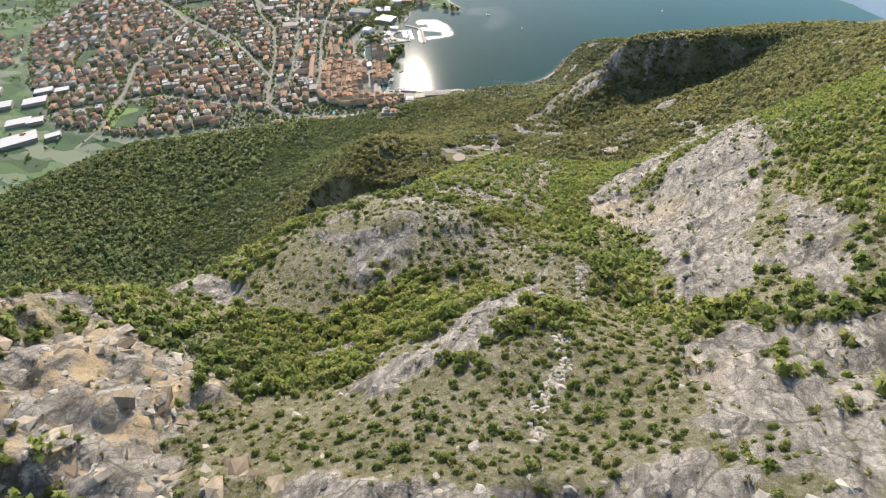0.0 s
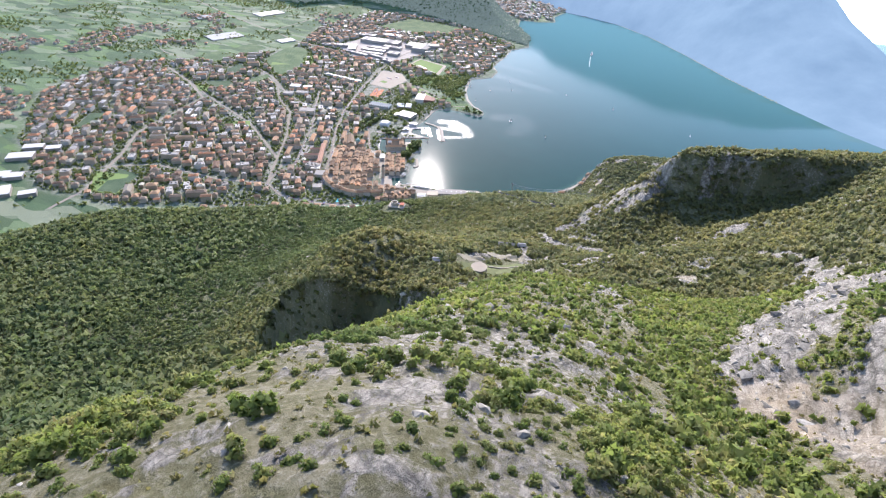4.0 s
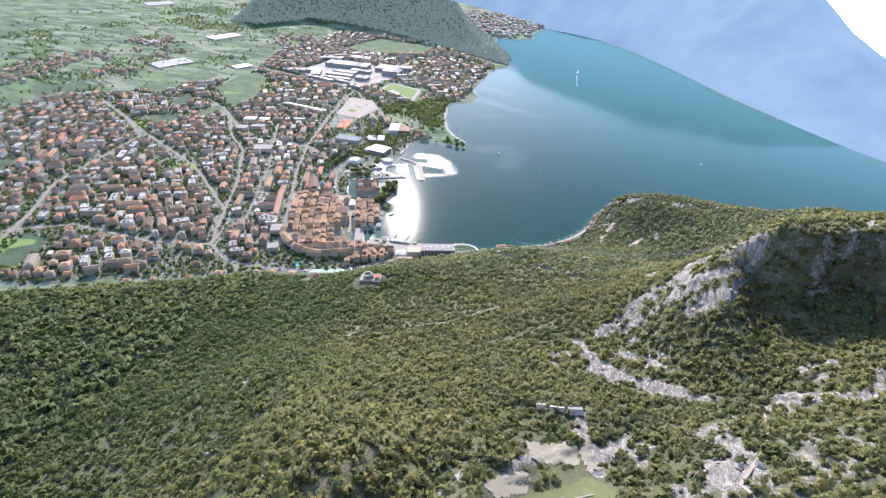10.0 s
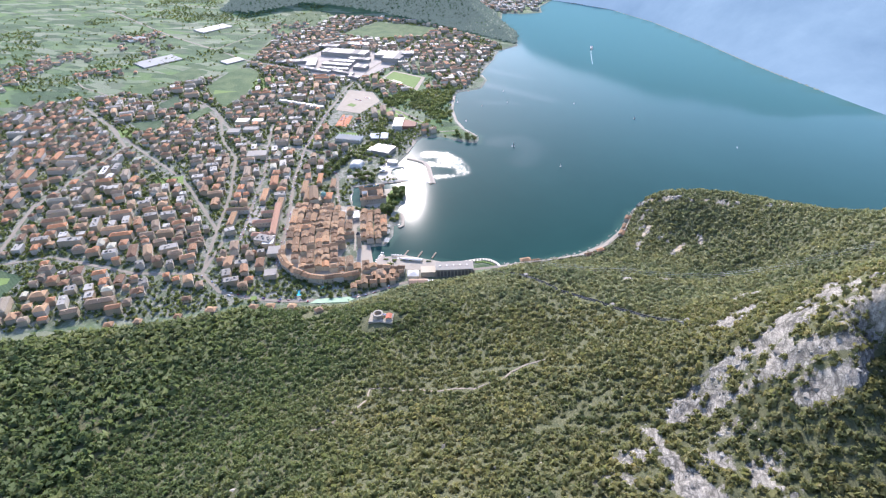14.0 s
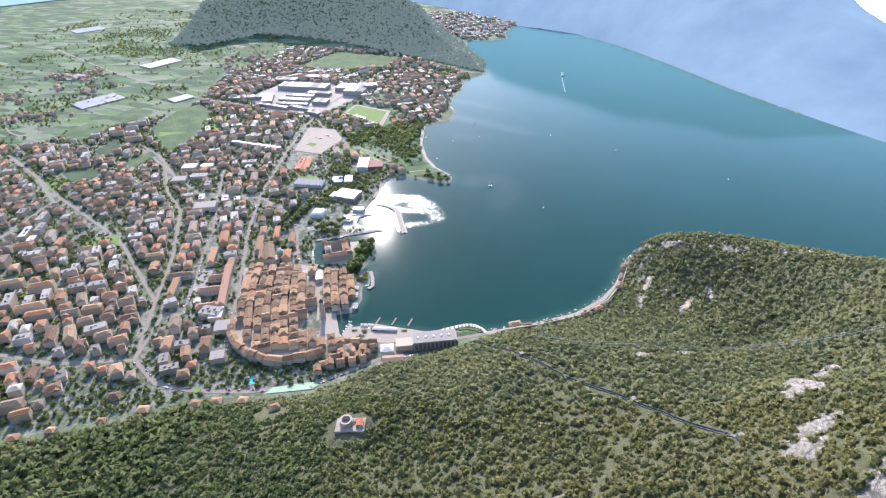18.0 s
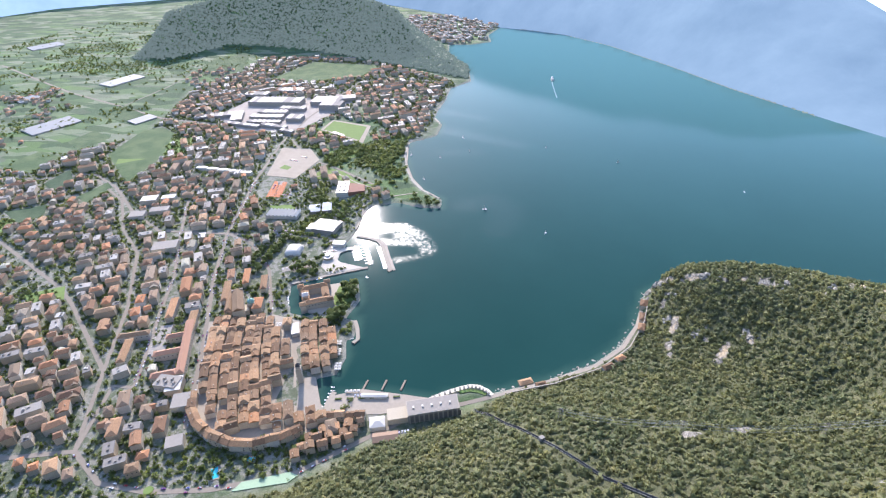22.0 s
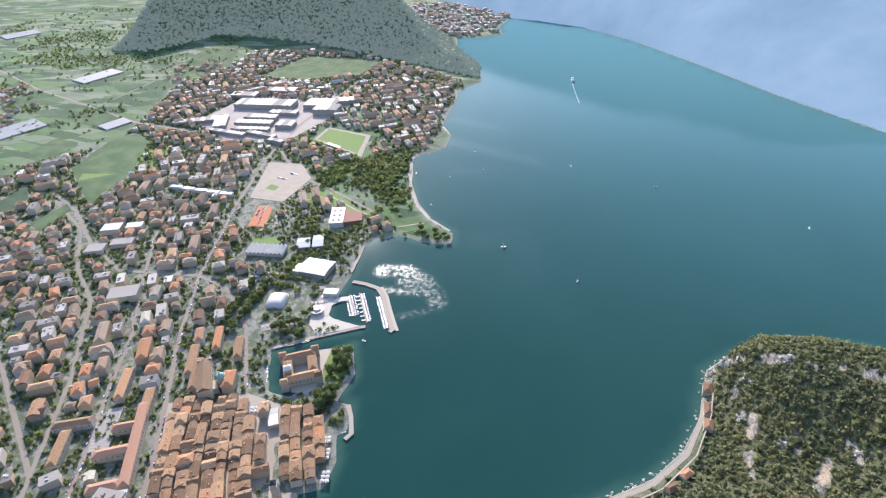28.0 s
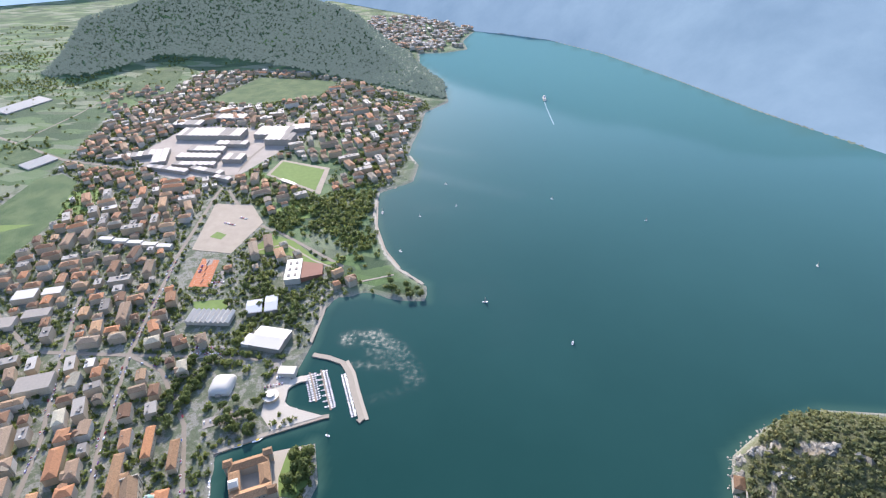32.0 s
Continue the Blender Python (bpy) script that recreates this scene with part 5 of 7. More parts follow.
def town():
    rng = np.random.default_rng(5)
    stores = {"w": [[], [], 0], "r": [[], [], 0], "f": [[], [], 0]}

    def put(key, v, f, m):
        s = stores[key]
        mm = np.array(m)
        v = np.array(v) @ mm[:3, :3].T + mm[:3, 3]
        s[0].append(v)
        s[1] += [tuple(i + s[2] for i in q) for q in f]
        s[2] += len(v)

    axis = 24.0
    ca, sa = math.cos(radians(axis)), math.sin(radians(axis))
    # the old town: close rows of houses along narrow lanes, inside a bow of terraces on the line of its wall
    rows = []
    co, so = math.cos(radians(113)), math.sin(radians(113))
    v = -330.0
    for row in range(56):
        v += 10.6 + (2.6 if row % 2 else 0)
        u = -260.0
        while u < 300:
            k = int(rng.integers(len(TEMPLATES)))
            w = TEMPLATES[k][0]
            sx, sy = rng.uniform(0.8, 1.15), rng.uniform(0.98, 1.18)
            u += w * sx / 2
            bow = 7.0 * math.sin(u / 70 + 0.6)
            rows.append((co * u - so * (v + bow), so * u + co * (v + bow) - 150, k, sx, sy, 113 + 5.7 * math.cos(u / 70 + 0.6)))
            u += w * sx / 2 + (rng.uniform(0.05, 0.3) if rng.random() < 0.8 else rng.uniform(3.0, 6.0))
    rows = np.array(rows)
    free = (away(BOW, rows[:, 0], rows[:, 1]) > 12.5) & inside(OLD, rows[:, 0], rows[:, 1])
    rows = rows[free]
    ok = rng.random(len(rows)) < 0.98 * house_share(rows[:, 0], rows[:, 1])
    for x, y, k, sx, sy, turn in rows[ok]:
        old_house(x, y, turn + rng.normal(0, 2) + (90 if rng.random() < 0.2 else 0), int(k), sx, sy, rng)
    for p, q in zip(BOW, BOW[1:]):
        run = math.dist(p, q)
        n = max(1, round(run / 12.0))
        for i in range(n):
            f = (i + 0.5) / n
            old_house(p[0] + (q[0] - p[0]) * f, p[1] + (q[1] - p[1]) * f, math.degrees(math.atan2(q[1] - p[1], q[0] - p[0])), 1, run / n / 12.6, 1.15, rng)
    # a knot of houses between the bow and the mountain road, and a row behind the landing square
    for i in range(5):
        for j in range(3):
            old_house(92 + 11.5 * i + 3 * j + rng.normal(0, 0.8), -246 + 6.5 * i + 11.5 * j - 5 * (i == 0) + rng.normal(0, 0.8), 30 + rng.choice((0, 90)) + rng.normal(0, 6), int(rng.choice((0, 2, 4))), rng.uniform(0.85, 1.0), rng.uniform(0.95, 1.1), rng)
    for i in range(4):
        old_house(108 + 11 * i, -196 + 2.2 * i, 12 + rng.normal(0, 3), int(rng.choice((0, 4))), 0.95, 1.0, rng)
    # villas, apartment houses and long blocks of the newer quarters, each on free ground
    free = np.repeat(np.repeat(house_share(FREE_X, FREE_Y) * (1 - inside(OLD, FREE_X, FREE_Y)) > 0.5, 2, 0), 2, 1)

    def cells(x, y, w, d, turn):
        a, b = np.meshgrid(np.arange(-w / 2, w / 2 + 1.9, 1.9), np.arange(-d / 2, d / 2 + 1.9, 1.9))
        c, q = math.cos(radians(turn)), math.sin(radians(turn))
        i = ((x + c * a - q * b - FREE_X0) / 2).astype(int).ravel().clip(0, free.shape[1] - 1)
        j = ((y + q * a + c * b - FREE_Y0) / 2).astype(int).ravel().clip(0, free.shape[0] - 1)
        return j, i

    for x, y, w, d, turn in TAKEN:
        free[cells(x, y, w + 2, d + 2, turn)] = False
    built = []
    core = [(-330, -330), (-100, -320), (-40, -240), (-130, -60), (-40, -20), (-20, 60), (-130, 130), (-150, 260), (-340, 240), (-400, -100)]
    for tries, (w0, w1), (d0, d1), (h0, h1), room, only in ((4200, (24, 42), (11, 14), (9.5, 13), 7, None), (9000, (15, 26), (10, 13), (9, 12), 1.5, core), (9000, (9, 14), (8.5, 11), (7, 11), 1.5, core),
                                                            (24000, (14, 22), (10, 13.5), (7, 11.5), 4.5, None), (60000, (8.5, 13.5), (8, 11), (5.5, 9), 3.5, None)):
        px, py = rng.uniform(FREE_X0, 130, tries), rng.uniform(FREE_Y0, 1340, tries)
        ok = free[((py - FREE_Y0) / 2).astype(int), ((px - FREE_X0) / 2).astype(int)]
        px, py = px[ok], py[ok]
        if only:
            px, py = rng.uniform(-400, -20, tries), rng.uniform(-330, 260, tries)
            ok = inside(only, px, py)
            px, py = px[ok], py[ok]
        lean = 24 + 50 * (fractal(px, py, 340, 2, 95) - 0.5)
        thin = fractal(px, py, 130, 3, 91)
        far = np.hypot(px + 100, py)
        for x, y, t, q, r in zip(px, py, lean, thin, far):
            if not only and rng.random() < (0.8 * step(0.56, 0.66, q) if room < 7 else 0.2 + 0.8 * (1 - step(0.44, 0.52, q))) + 0.00015 * r:
                continue
            w, d, h = rng.uniform(w0, w1), rng.uniform(d0, d1), rng.uniform(h0, h1)
            turn = t + rng.normal(0, 4) + rng.choice((0, 90))
            spot = cells(x, y, w + room, d + room, turn)
            if not free[spot].all():
                continue
            free[cells(x, y, w + 1, d + 1, turn)] = False
            built.append((x, y, w, d, h, turn, room))
    ground_z = land(*np.array(built)[:, :2].T)
    for (x, y, w, d, h, turn, room), z in zip(built, ground_z):
        m = pose(x, y, z, 0, 0, turn)
        kind = int(rng.choice((0, 1, 1, 1, 2))) if room < 7 else int(rng.choice((1, 1, 2)))
        wv, wf, rv, rf = house_arrays(w, d, h, 0.21 * d, kind)
        put("w", wv, wf, m)
        put("f" if kind == 2 else "r", rv, rf, m)
        if kind < 2 and rng.random() < 0.7:
            cx, cy = w * rng.uniform(-0.3, 0.3), d * rng.choice((-0.2, 0.2))
            cv, cf = box_arrays(cx - 0.5, cx + 0.5, cy - 0.4, cy + 0.4, h + 0.5, h + 0.21 * d + 0.5)
            put("w", cv, cf, m)
        if kind < 2 and room < 7 and rng.random() < 0.4:
            wv, wf, rv, rf = house_arrays(d * 0.8, w * 0.5, h - 0.8, 0.18 * d, 0)
            k = m @ pose(w * rng.choice((-0.2, 0.2)), d * rng.choice((-0.35, 0.35)), 0, 0, 0, 90)
            put("w", wv, wf, k)
            put("r", rv, rf, k)
        if kind == 2:
            for _ in range(int(w / 9) + 1):
                cx, cy = w * rng.uniform(-0.36, 0.36), d * rng.uniform(-0.3, 0.3)
                cv, cf = box_arrays(cx - 1.4, cx + 1.4, cy - 1.1, cy + 1.1, h + 0.4, h + rng.uniform(1.2, 2.6))
                put("f", cv, cf, m)
    # farms out on the plain
    i, j = np.meshgrid(np.arange(-1700, 1500, 16.0), np.arange(-1500, 2000, 16.0))
    u, v = i.ravel() + rng.uniform(-4, 4, i.size), j.ravel() + rng.uniform(-4, 4, i.size)
    x, y = ca * u - sa * v, sa * u + ca * v
    ok = (x > -1700) & (x < -300) & (y > -700) & (y < 1400) & ~inside(TOWN, x, y)
    x, y = x[ok], y[ok]
    farms = 0.42 * step(0.60, 0.70, fractal(x, y, 260, 3, 93)) * (1 - step(-20, 10, inner(LAND_POLY, x, y))) * (1 - step(-30, 0, inner(BRIONE, x, y))) * step(10, 20, -inner(LAKE, x, y))
    ok = rng.random(len(x)) < farms
    x, y = x[ok], y[ok]
    for px, py, pz in zip(x, y, land(x, y)):
        w, d, h = rng.uniform(9, 18), rng.uniform(8, 11), rng.choice((5.5, 7, 8.5))
        m = pose(px, py, pz, 0, 0, axis + rng.normal(0, 9) + rng.choice((0, 90)))
        wv, wf, rv, rf = house_arrays(w, d, h, 2.1, 1)
        put("w", wv, wf, m)
        put("r", rv, rf, m)
    # the small town at the far end of the lake
    x, y = rng.uniform(-430, 10, 620), rng.uniform(1545, 2050, 620)
    ok = (inner(LAKE, x, y) < -12) & (inner(BRIONE, x, y) < 0)
    for px, py, pz in zip(x[ok], y[ok], land(x[ok], y[ok])):
        m = pose(px, py, pz, 0, 0, rng.uniform(0, 180))
        wv, wf, rv, rf = house_arrays(rng.uniform(10, 18), 10, rng.uniform(6, 11), 2, 1)
        put("w", wv, wf, m)
        # most roofs take the grey roof colour, as haze painted over the tiles
        put("r" if rng.random() < 0.3 else "f", rv, rf, m)
    for key, name, mat, what in (("w", "house_walls", WALL_NEW, "plastered walls of the newer town quarters"), ("r", "house_roofs", ROOF_NEW, "terracotta roofs of the newer town quarters"),
                                 ("f", "flat_roofs", FLAT_ROOF, "flat grey and white roofs, plus far-town roofs greyed for haze")):
        v, f, _ = stores[key]
        me = bpy.data.meshes.new(name)
        me.from_pydata(np.concatenate(v).tolist(), [], [tuple(dict.fromkeys(q)) for q in f])
        me.materials.append(mat)
        tagged(new(name, me), what, "houses", kind="stuff")
    return free


def town_tree_share(x, y):
    s = step(2, 8, inner(TOWN, x, y)) * step(3, 8, -inner(LAKE, x, y))
    for line, wide, _ in STREETS:
        s = s * step(wide / 2 + 0.8, wide / 2 + 2, away(line, x, y))
    for poly in HARD + FIELDS + LAWNS:
        s = s * (1 - step(-3, 0, inner(poly, x, y)))
    n = fractal(x, y, 120, 4, 33)
    green = 0 * x
    for poly in PARKS:
        green = np.maximum(green, step(-4, 4, inner(poly, x, y)))
    for line in BELTS:
        green = np.maximum(green, 1.6 * (1 - step(7, 13, away(line, x, y))))
    s = s * np.clip(0.58 + 0.9 * step(0.46, 0.64, n) + 0.35 * green, 0, 0.92) * (1 - 0.9 * np.minimum(green, 1) * step(0.46, 0.55, fractal(x, y, 60, 3, 39)))
    return s * (1 - 0.93 * step(-4, 2, inner(OLD, x, y)))


LAWNS = [[(-177, 377), (-167, 436), (-120, 420), (-60, 372), (-29, 370), (-62, 356), (-110, 380)], [(-203, 256), (-154, 268), (-144, 241), (-189, 240)]]
HARD = [BLOCKED[2], BLOCKED[3], BLOCKED[4], BLOCKED[7], BLOCKED[8], BLOCKED[10], [(-38, 28), (-15, -30), (40, -18), (20, 45)], [(-30, 90), (-30, 185), (10, 185), (90, 90)],
        [(-95, 175), (-85, 225), (-30, 220), (-25, 170)], [(-195, 200), (-200, 245), (-115, 245), (-115, 205)], [(-110, 95), (-110, 140), (-60, 140), (-60, 95)], [(-110, 300), (-110, 370), (-55, 370), (-55, 300)],
        [(-100, 50), (-30, 75), (-30, 120), (-55, 130)], [(-40, -30), (-50, -110), (10, -60)]]
BELTS = [[(-811, 487), (-783, 583), (-670, 640), (-560, 650), (-450, 600), (-330, 630)], [(-563, 437), (-546, 299)], [(-697, 424), (-720, 576)], [(-140, 60), (-100, 150), (-130, 200)], [(-350, 60), (-300, 180)]]
PARKS = [[(-321, 642), (-238, 816), (-76, 956), (-37, 576), (102, 310), (27, 274), (-42, 365), (-174, 453)], BLOCKED[6], BLOCKED[1], [(-120, 1000), (-20, 1000), (0, 640), (-150, 700)], [(-190, 240), (-130, 250), (-60, 330), (-20, 290), (-130, 200)]]
town_crowns = crown_shapes(6, 7, 0.58, 1.25, 6)
field_crowns = crown_shapes(6, 5, 0.68, 1.25, 16)


def hedge(x, y):
    """1 along the hedges and tree rows that part the fields."""
    u, v = 0.85 * x + 0.53 * y, 0.85 * y - 0.53 * x
    k = np.floor(v / 120)
    return ((np.abs(v - 120 * k) < 7) | (np.abs((u + 57 * k) % 230) < 8)) * step(0.4, 0.5, fractal(x, y, 300, 2, 37))


field_spots, rng = grow((-2000, -300, -700, 1900), 12, 17, lambda x, y: (1 - step(-20, 10, inner(TOWN, x, y))) * (1 - step(-20, 20, inner(LAND_POLY, x, y))) * (1 - step(-20, 0, inner(BRIONE, x, y))) * (0.03 + 0.75 * step(0.54, 0.64, fractal(x, y, 160, 4, 35)) + 0.7 * hedge(x, y)))
scatter("field_trees", field_spots - (0, 0, 0.5), rng.uniform(2.2, 4.8, len(field_spots)), field_crowns, LEAF_PARK, "hedges and tree rows between the fields", "trees", 7)

# ---- landmarks ----
def zat(x, y):
    return float(land(np.array([float(x)]), np.array([float(y)]))[0])


def box(bm, x0, x1, y0, y1, z0, z1):
    v, f = box_arrays(x0, x1, y0, y1, z0, z1)
    q = [bm.verts.new(p) for p in v]
    for c in f:
        bm.faces.new([q[i] for i in c])
    return bm


def block(name, size, mat, parent, label=""):
    return part(name, box(bmesh.new(), *size), mat, parent, label)


def solid(name, verts, faces, mat, parent, label=""):
    ob = new(name, faces_mesh(name, verts, faces, mat))
    ob.parent = parent
    return tagged(ob, label)


def tube(name, points, r, mat, parent=None, sides=6, label=""):
    """A round bar along points."""
    pts = np.array(points, float)
    way = np.gradient(pts, axis=0)
    way /= np.linalg.norm(way, axis=1)[:, None]
    a = np.cross(way, (0.31, 0.17, 0.93))
    a /= np.linalg.norm(a, axis=1)[:, None]
    b = np.cross(way, a)
    rr = np.broadcast_to(r, (len(pts),))
    v = [tuple(pts[i] + rr[i] * (math.cos(q) * a[i] + math.sin(q) * b[i])) for i in range(len(pts)) for q in np.arange(sides) * 2 * math.pi / sides]
    f = [(i * sides + k, i * sides + (k + 1) % sides, (i + 1) * sides + (k + 1) % sides, (i + 1) * sides + k) for i in range(len(pts) - 1) for k in range(sides)]
    f += [tuple(range(sides))[::-1], tuple(range((len(pts) - 1) * sides, len(pts) * sides))]
    me = bpy.data.meshes.new(name)
    me.from_pydata(v, [], f)
    me.materials.append(mat)
    ob = new(name, me)
    ob.parent = parent
    return tagged(ob, label)


def root(name, m, label, category, group=""):
    ob = tagged(new(name, None), label, category, group)
    ob.matrix_world = m
    return ob


def gabled(w, d, h, roof, kind, x, y, turn, name, label, category, wall=None, cover=None, group="", windows=0):
    """A building of its own: walls, roof and, where they show, windows."""
    TAKEN.append((x, y, w, d, turn))
    top = root(name, pose(x, y, zat(x, y), 0, 0, turn), label, category, group)
    wv, wf, rv, rf = house_arrays(w, d, h, roof, kind)
    body = solid("wall", wv, wf, wall or WALL_OLD, top)
    solid("roof", rv, rf, cover or ROOF_OLD, top)
    for i in range(windows):
        for side in (-1, 1):
            win = new("window", WINDOW)
            win.parent, win.location = body, (-w / 2 + (i + 0.5) * w / windows, side * (d / 2 + 0.03), h * 0.6)
    return top


# the moated castle: four wings round a court, corner towers and a keep
castle = root("castle", pose(3, 5, 2.0, 0, 0, 29), "moated stone castle with brown hipped roofs round a court", "castle")
for x0, x1, y0, y1 in ((-19, 19, -23, -12), (-19, 19, 12, 23), (-19, -9, -12, 12), (9, 19, -12, 12)):
    w, d = x1 - x0, y1 - y0
    wing = block("wing", (x0, x1, y0, y1, -4, 10), STONE, castle)
    wv, wf, rv, rf = house_arrays(w if w > d else d, d if w > d else w, 10, 3.0, 1)
    cover = solid("roof", rv, rf, ROOF_OLD, castle)
    cover.matrix_local = pose((x0 + x1) / 2, (y0 + y1) / 2, 0, 0, 0, 0 if w > d else 90)
for x, y, h in ((-19, -22, 12), (19, -22, 12), (19, 22, 12), (-19, 22, 12), (-14, -6, 16)):
    t = block("tower", (x - 4, x + 4, y - 4, y + 4, -4, h), STONE, castle)
    wv, wf, rv, rf = house_arrays(8.6, 8.6, h, 2.2, 1)
    solid("tower_roof", [(p + x, q + y, r) for p, q, r in rv], rf, WHITE if h > 14 else ROOF_OLD, t)
for k in range(8):
    for s in (-1, 1):
        win = new("window", WINDOW)
        win.parent, win.location = castle, (-15 + k * 4.3, s * 23.04, 6.5)
patch("castle_island", [(-27, 21), (9, 42), (44, 56), (62, 14), (56, -10), (28, -26), (4, -26)], STONE, "stone quay under the castle walls", "quay", flat=1.7, thick=5)
patch("castle_lawn", [(24, 40), (42, 50), (58, 14), (50, -4), (34, -4), (26, 14)], GRASS, "lawn beside the castle under large trees", "lawn", flat=1.95, thick=0.2)

# halls by the park
hall = root("exhibition_hall", pose(-60, 194, zat(-60, 194), 0, 0, -5), "large hall with a low white metal roof and grey walls", "hall")
block("wall", (-21, 21, -17, 17, -2, 8), GREY, hall)
for k in range(14):
    x = -22 + k * 44 / 14
    solid("roof_panel", [(x, -18, 8.1), (x + 3.08, -18, 8.1), (x + 3.08, 0, 10), (x, 0, 10), (x + 3.08, 18, 8.1), (x, 18, 8.1)], [(0, 1, 2, 3), (3, 2, 4, 5)], WHITE, hall)
block("annex", (-33, -21.2, -15, 5, -2, 5), WHITE, hall)
tent = root("pleated_hall", pose(-157, 224, zat(-157, 224), 0, 0, 5), "white pavilion under a pleated zigzag canopy roof", "hall")
block("wall", (-29, 29, -11, 11, -2, 6), WHITE, tent)
for k in range(9):
    x = -30 + k * 60 / 9
    solid("roof_fold", [(x, -13, 6.1), (x + 3.3, -13, 9.5), (x + 6.6, -13, 6.1), (x, 13, 6.1), (x + 3.3, 13, 9.5), (x + 6.6, 13, 6.1)], [(0, 1, 4, 3), (1, 2, 5, 4), (0, 2, 1), (3, 4, 5)], WHITE, tent)
dome = root("inflated_dome", pose(-85, 117, zat(-85, 117), 0, 0, 8), "white air-supported dome hall on a lawn", "dome hall")
bm = bmesh.new()
rows = []
for i in range(9):
    a = math.pi * i / 8
    rows.append([bm.verts.new((13 * math.copysign(abs(math.cos(a)) ** 0.6, math.cos(a)) * (1 - 0.10 * (abs(j - 5) / 5) ** 3), (j - 5) * 2.9, 9 * math.sin(a) ** 0.7 * (1 - 0.45 * (abs(j - 5) / 5) ** 4))) for j in range(11)])
for i in range(8):
    for j in range(10):
        bm.faces.new((rows[i][j], rows[i + 1][j], rows[i + 1][j + 1], rows[i][j + 1]))
for j in (0, 10):
    bm.faces.new([rows[i][j] for i in range(9)])
bmesh.ops.recalc_face_normals(bm, faces=bm.faces)
part("membrane", bm, WHITE, dome, smooth=True)
block("entrance", (-3, 3, -16.5, -14.3, 0, 3.2), GREY, dome)
cube = root("congress_house", pose(-84, 335, zat(-84, 335), 0, 0, 16), "flat-roofed white building with a red-brown auditorium", "building")
block("wall", (-12, 10, -25, 25, -2, 9), WHITE, cube)
block("parapet", (-12.3, 10.3, -25.3, 25.3, 9, 9.7), WHITE, cube)
for i in range(6):
    block("roof_light", (-8 + (i % 2) * 9, -4 + (i % 2) * 9, -18 + (i // 2) * 15, -12 + (i // 2) * 15, 9.7, 10.5), GREY, cube)
solid("auditorium", [(10.4, -22, -1), (40, -12, -1), (40, 14, -1), (10.4, 20, -1), (10.4, -22, 8), (40, -12, 4), (40, 14, 4), (10.4, 20, 8)], [(0, 1, 5, 4), (1, 2, 6, 5), (2, 3, 7, 6), (4, 5, 6, 7)], plain("red_brown_roofing", (0.24, 0.12, 0.08)), cube)
for x, y, w, d, what in ((-108, 252, 20, 28, "grey-roofed hall with a sawtooth annex"), (-88, 262, 16, 34, "long workshop with a ribbed pale roof")):
    gabled(w, d, 6, 1.4, 0, x, y, 20, "workshop", what, "hall", GREY, plain("ribbed_grey_roofing", (0.42, 0.43, 0.44)))

# sports ground, courts and lots
patch("tennis_ground", [(-226, 287), (-197, 291), (-214, 355), (-242, 356)], CLAY, "orange clay tennis courts behind a fence", "tennis court", 0.35)
for k in range(4):
    court = root("tennis_court", pose(-212 - k * 5.2, 300 + k * 15.5, zat(-215, 310) + 0.75, 0, 0, 5), "white lines and net of a clay court", "court", "courts")
    for x0, x1, y0, y1 in ((-11, 11, -5, -4.8), (-11, 11, 4.8, 5), (-11, -10.8, -5, 5), (10.8, 11, -5, 5), (-6, 6, -0.1, 0.1)):
        block("line", (x0, x1, y0, y1, 0, 0.04), WHITE, court)
    block("net", (-0.1, 0.1, -5.5, 5.5, 0, 1), DARK, court)
patch("gravel_lot", [(-272, 377), (-308, 521), (-238, 523), (-194, 469), (-205, 374)], GRAVEL, "bare gravel fairground lot with faded patches", "lot", 0.5)
patch("lot_grass", [(-262, 415), (-240, 410), (-238, 425), (-258, 432)], GRASS, "worn grass patch on the gravel", "grass", 0.62, 0.1)
patch("sports_field_border", [(-266, 642), (-262, 712), (-150, 684), (-132, 575)], GRAVEL, "brown running track round the pitch", "track", 0.4)
patch("sports_field", [(-258, 645), (-256, 704), (-158, 676), (-146, 590)], GRASS, "bright green football pitch", "pitch", 0.6, 0.2)
stand = root("grandstand", pose(-205, 604, zat(-205, 604), 0, 0, -27), "low white-roofed grandstand beside the football pitch", "grandstand")
for k in range(4):
    block("step", (-18, 18, k * 2, k * 2 + 2, 0, 4.6 - k), GREY, stand)
block("roof", (-19, 19, -1, 6, 7, 7.4), WHITE, stand)
for x in (-17, 0, 17):
    block("post", (x - 0.2, x + 0.2, -0.6, -0.2, 0, 7), GREY, stand)
for poly, what in (([(-177, 377), (-167, 436), (-120, 420), (-60, 372), (-29, 370), (-62, 356), (-110, 380)], "mown park lawn with paths"), ([(-203, 256), (-154, 268), (-144, 241), (-189, 240)], "small lawn behind the pavilion"),
                   ([(-170, 560), (-130, 540), (-110, 500), (-160, 470), (-195, 500)], "shaded green lawn in the park"), ([(-440, -66), (-392, -34), (-368, -62), (-396, -88)], "walled green meadow among houses"),
                   ([(-704, 112), (-656, 134), (-627, 90), (-655, 76)], "green sports meadow among the houses"), ([(-480, -412), (-409, -392), (-362, -462), (-415, -480)], "flat green field at the edge of the town"),
                   ([(-215, 10), (-195, 20), (-185, -5), (-205, -14)], "small green courtyard lawn between houses"), ([(-700, 480), (-560, 560), (-520, 470), (-640, 380)], "green orchard field beside the road")):
    patch("lawn", poly, GRASS, what, "lawn", 0.4, 0.3)
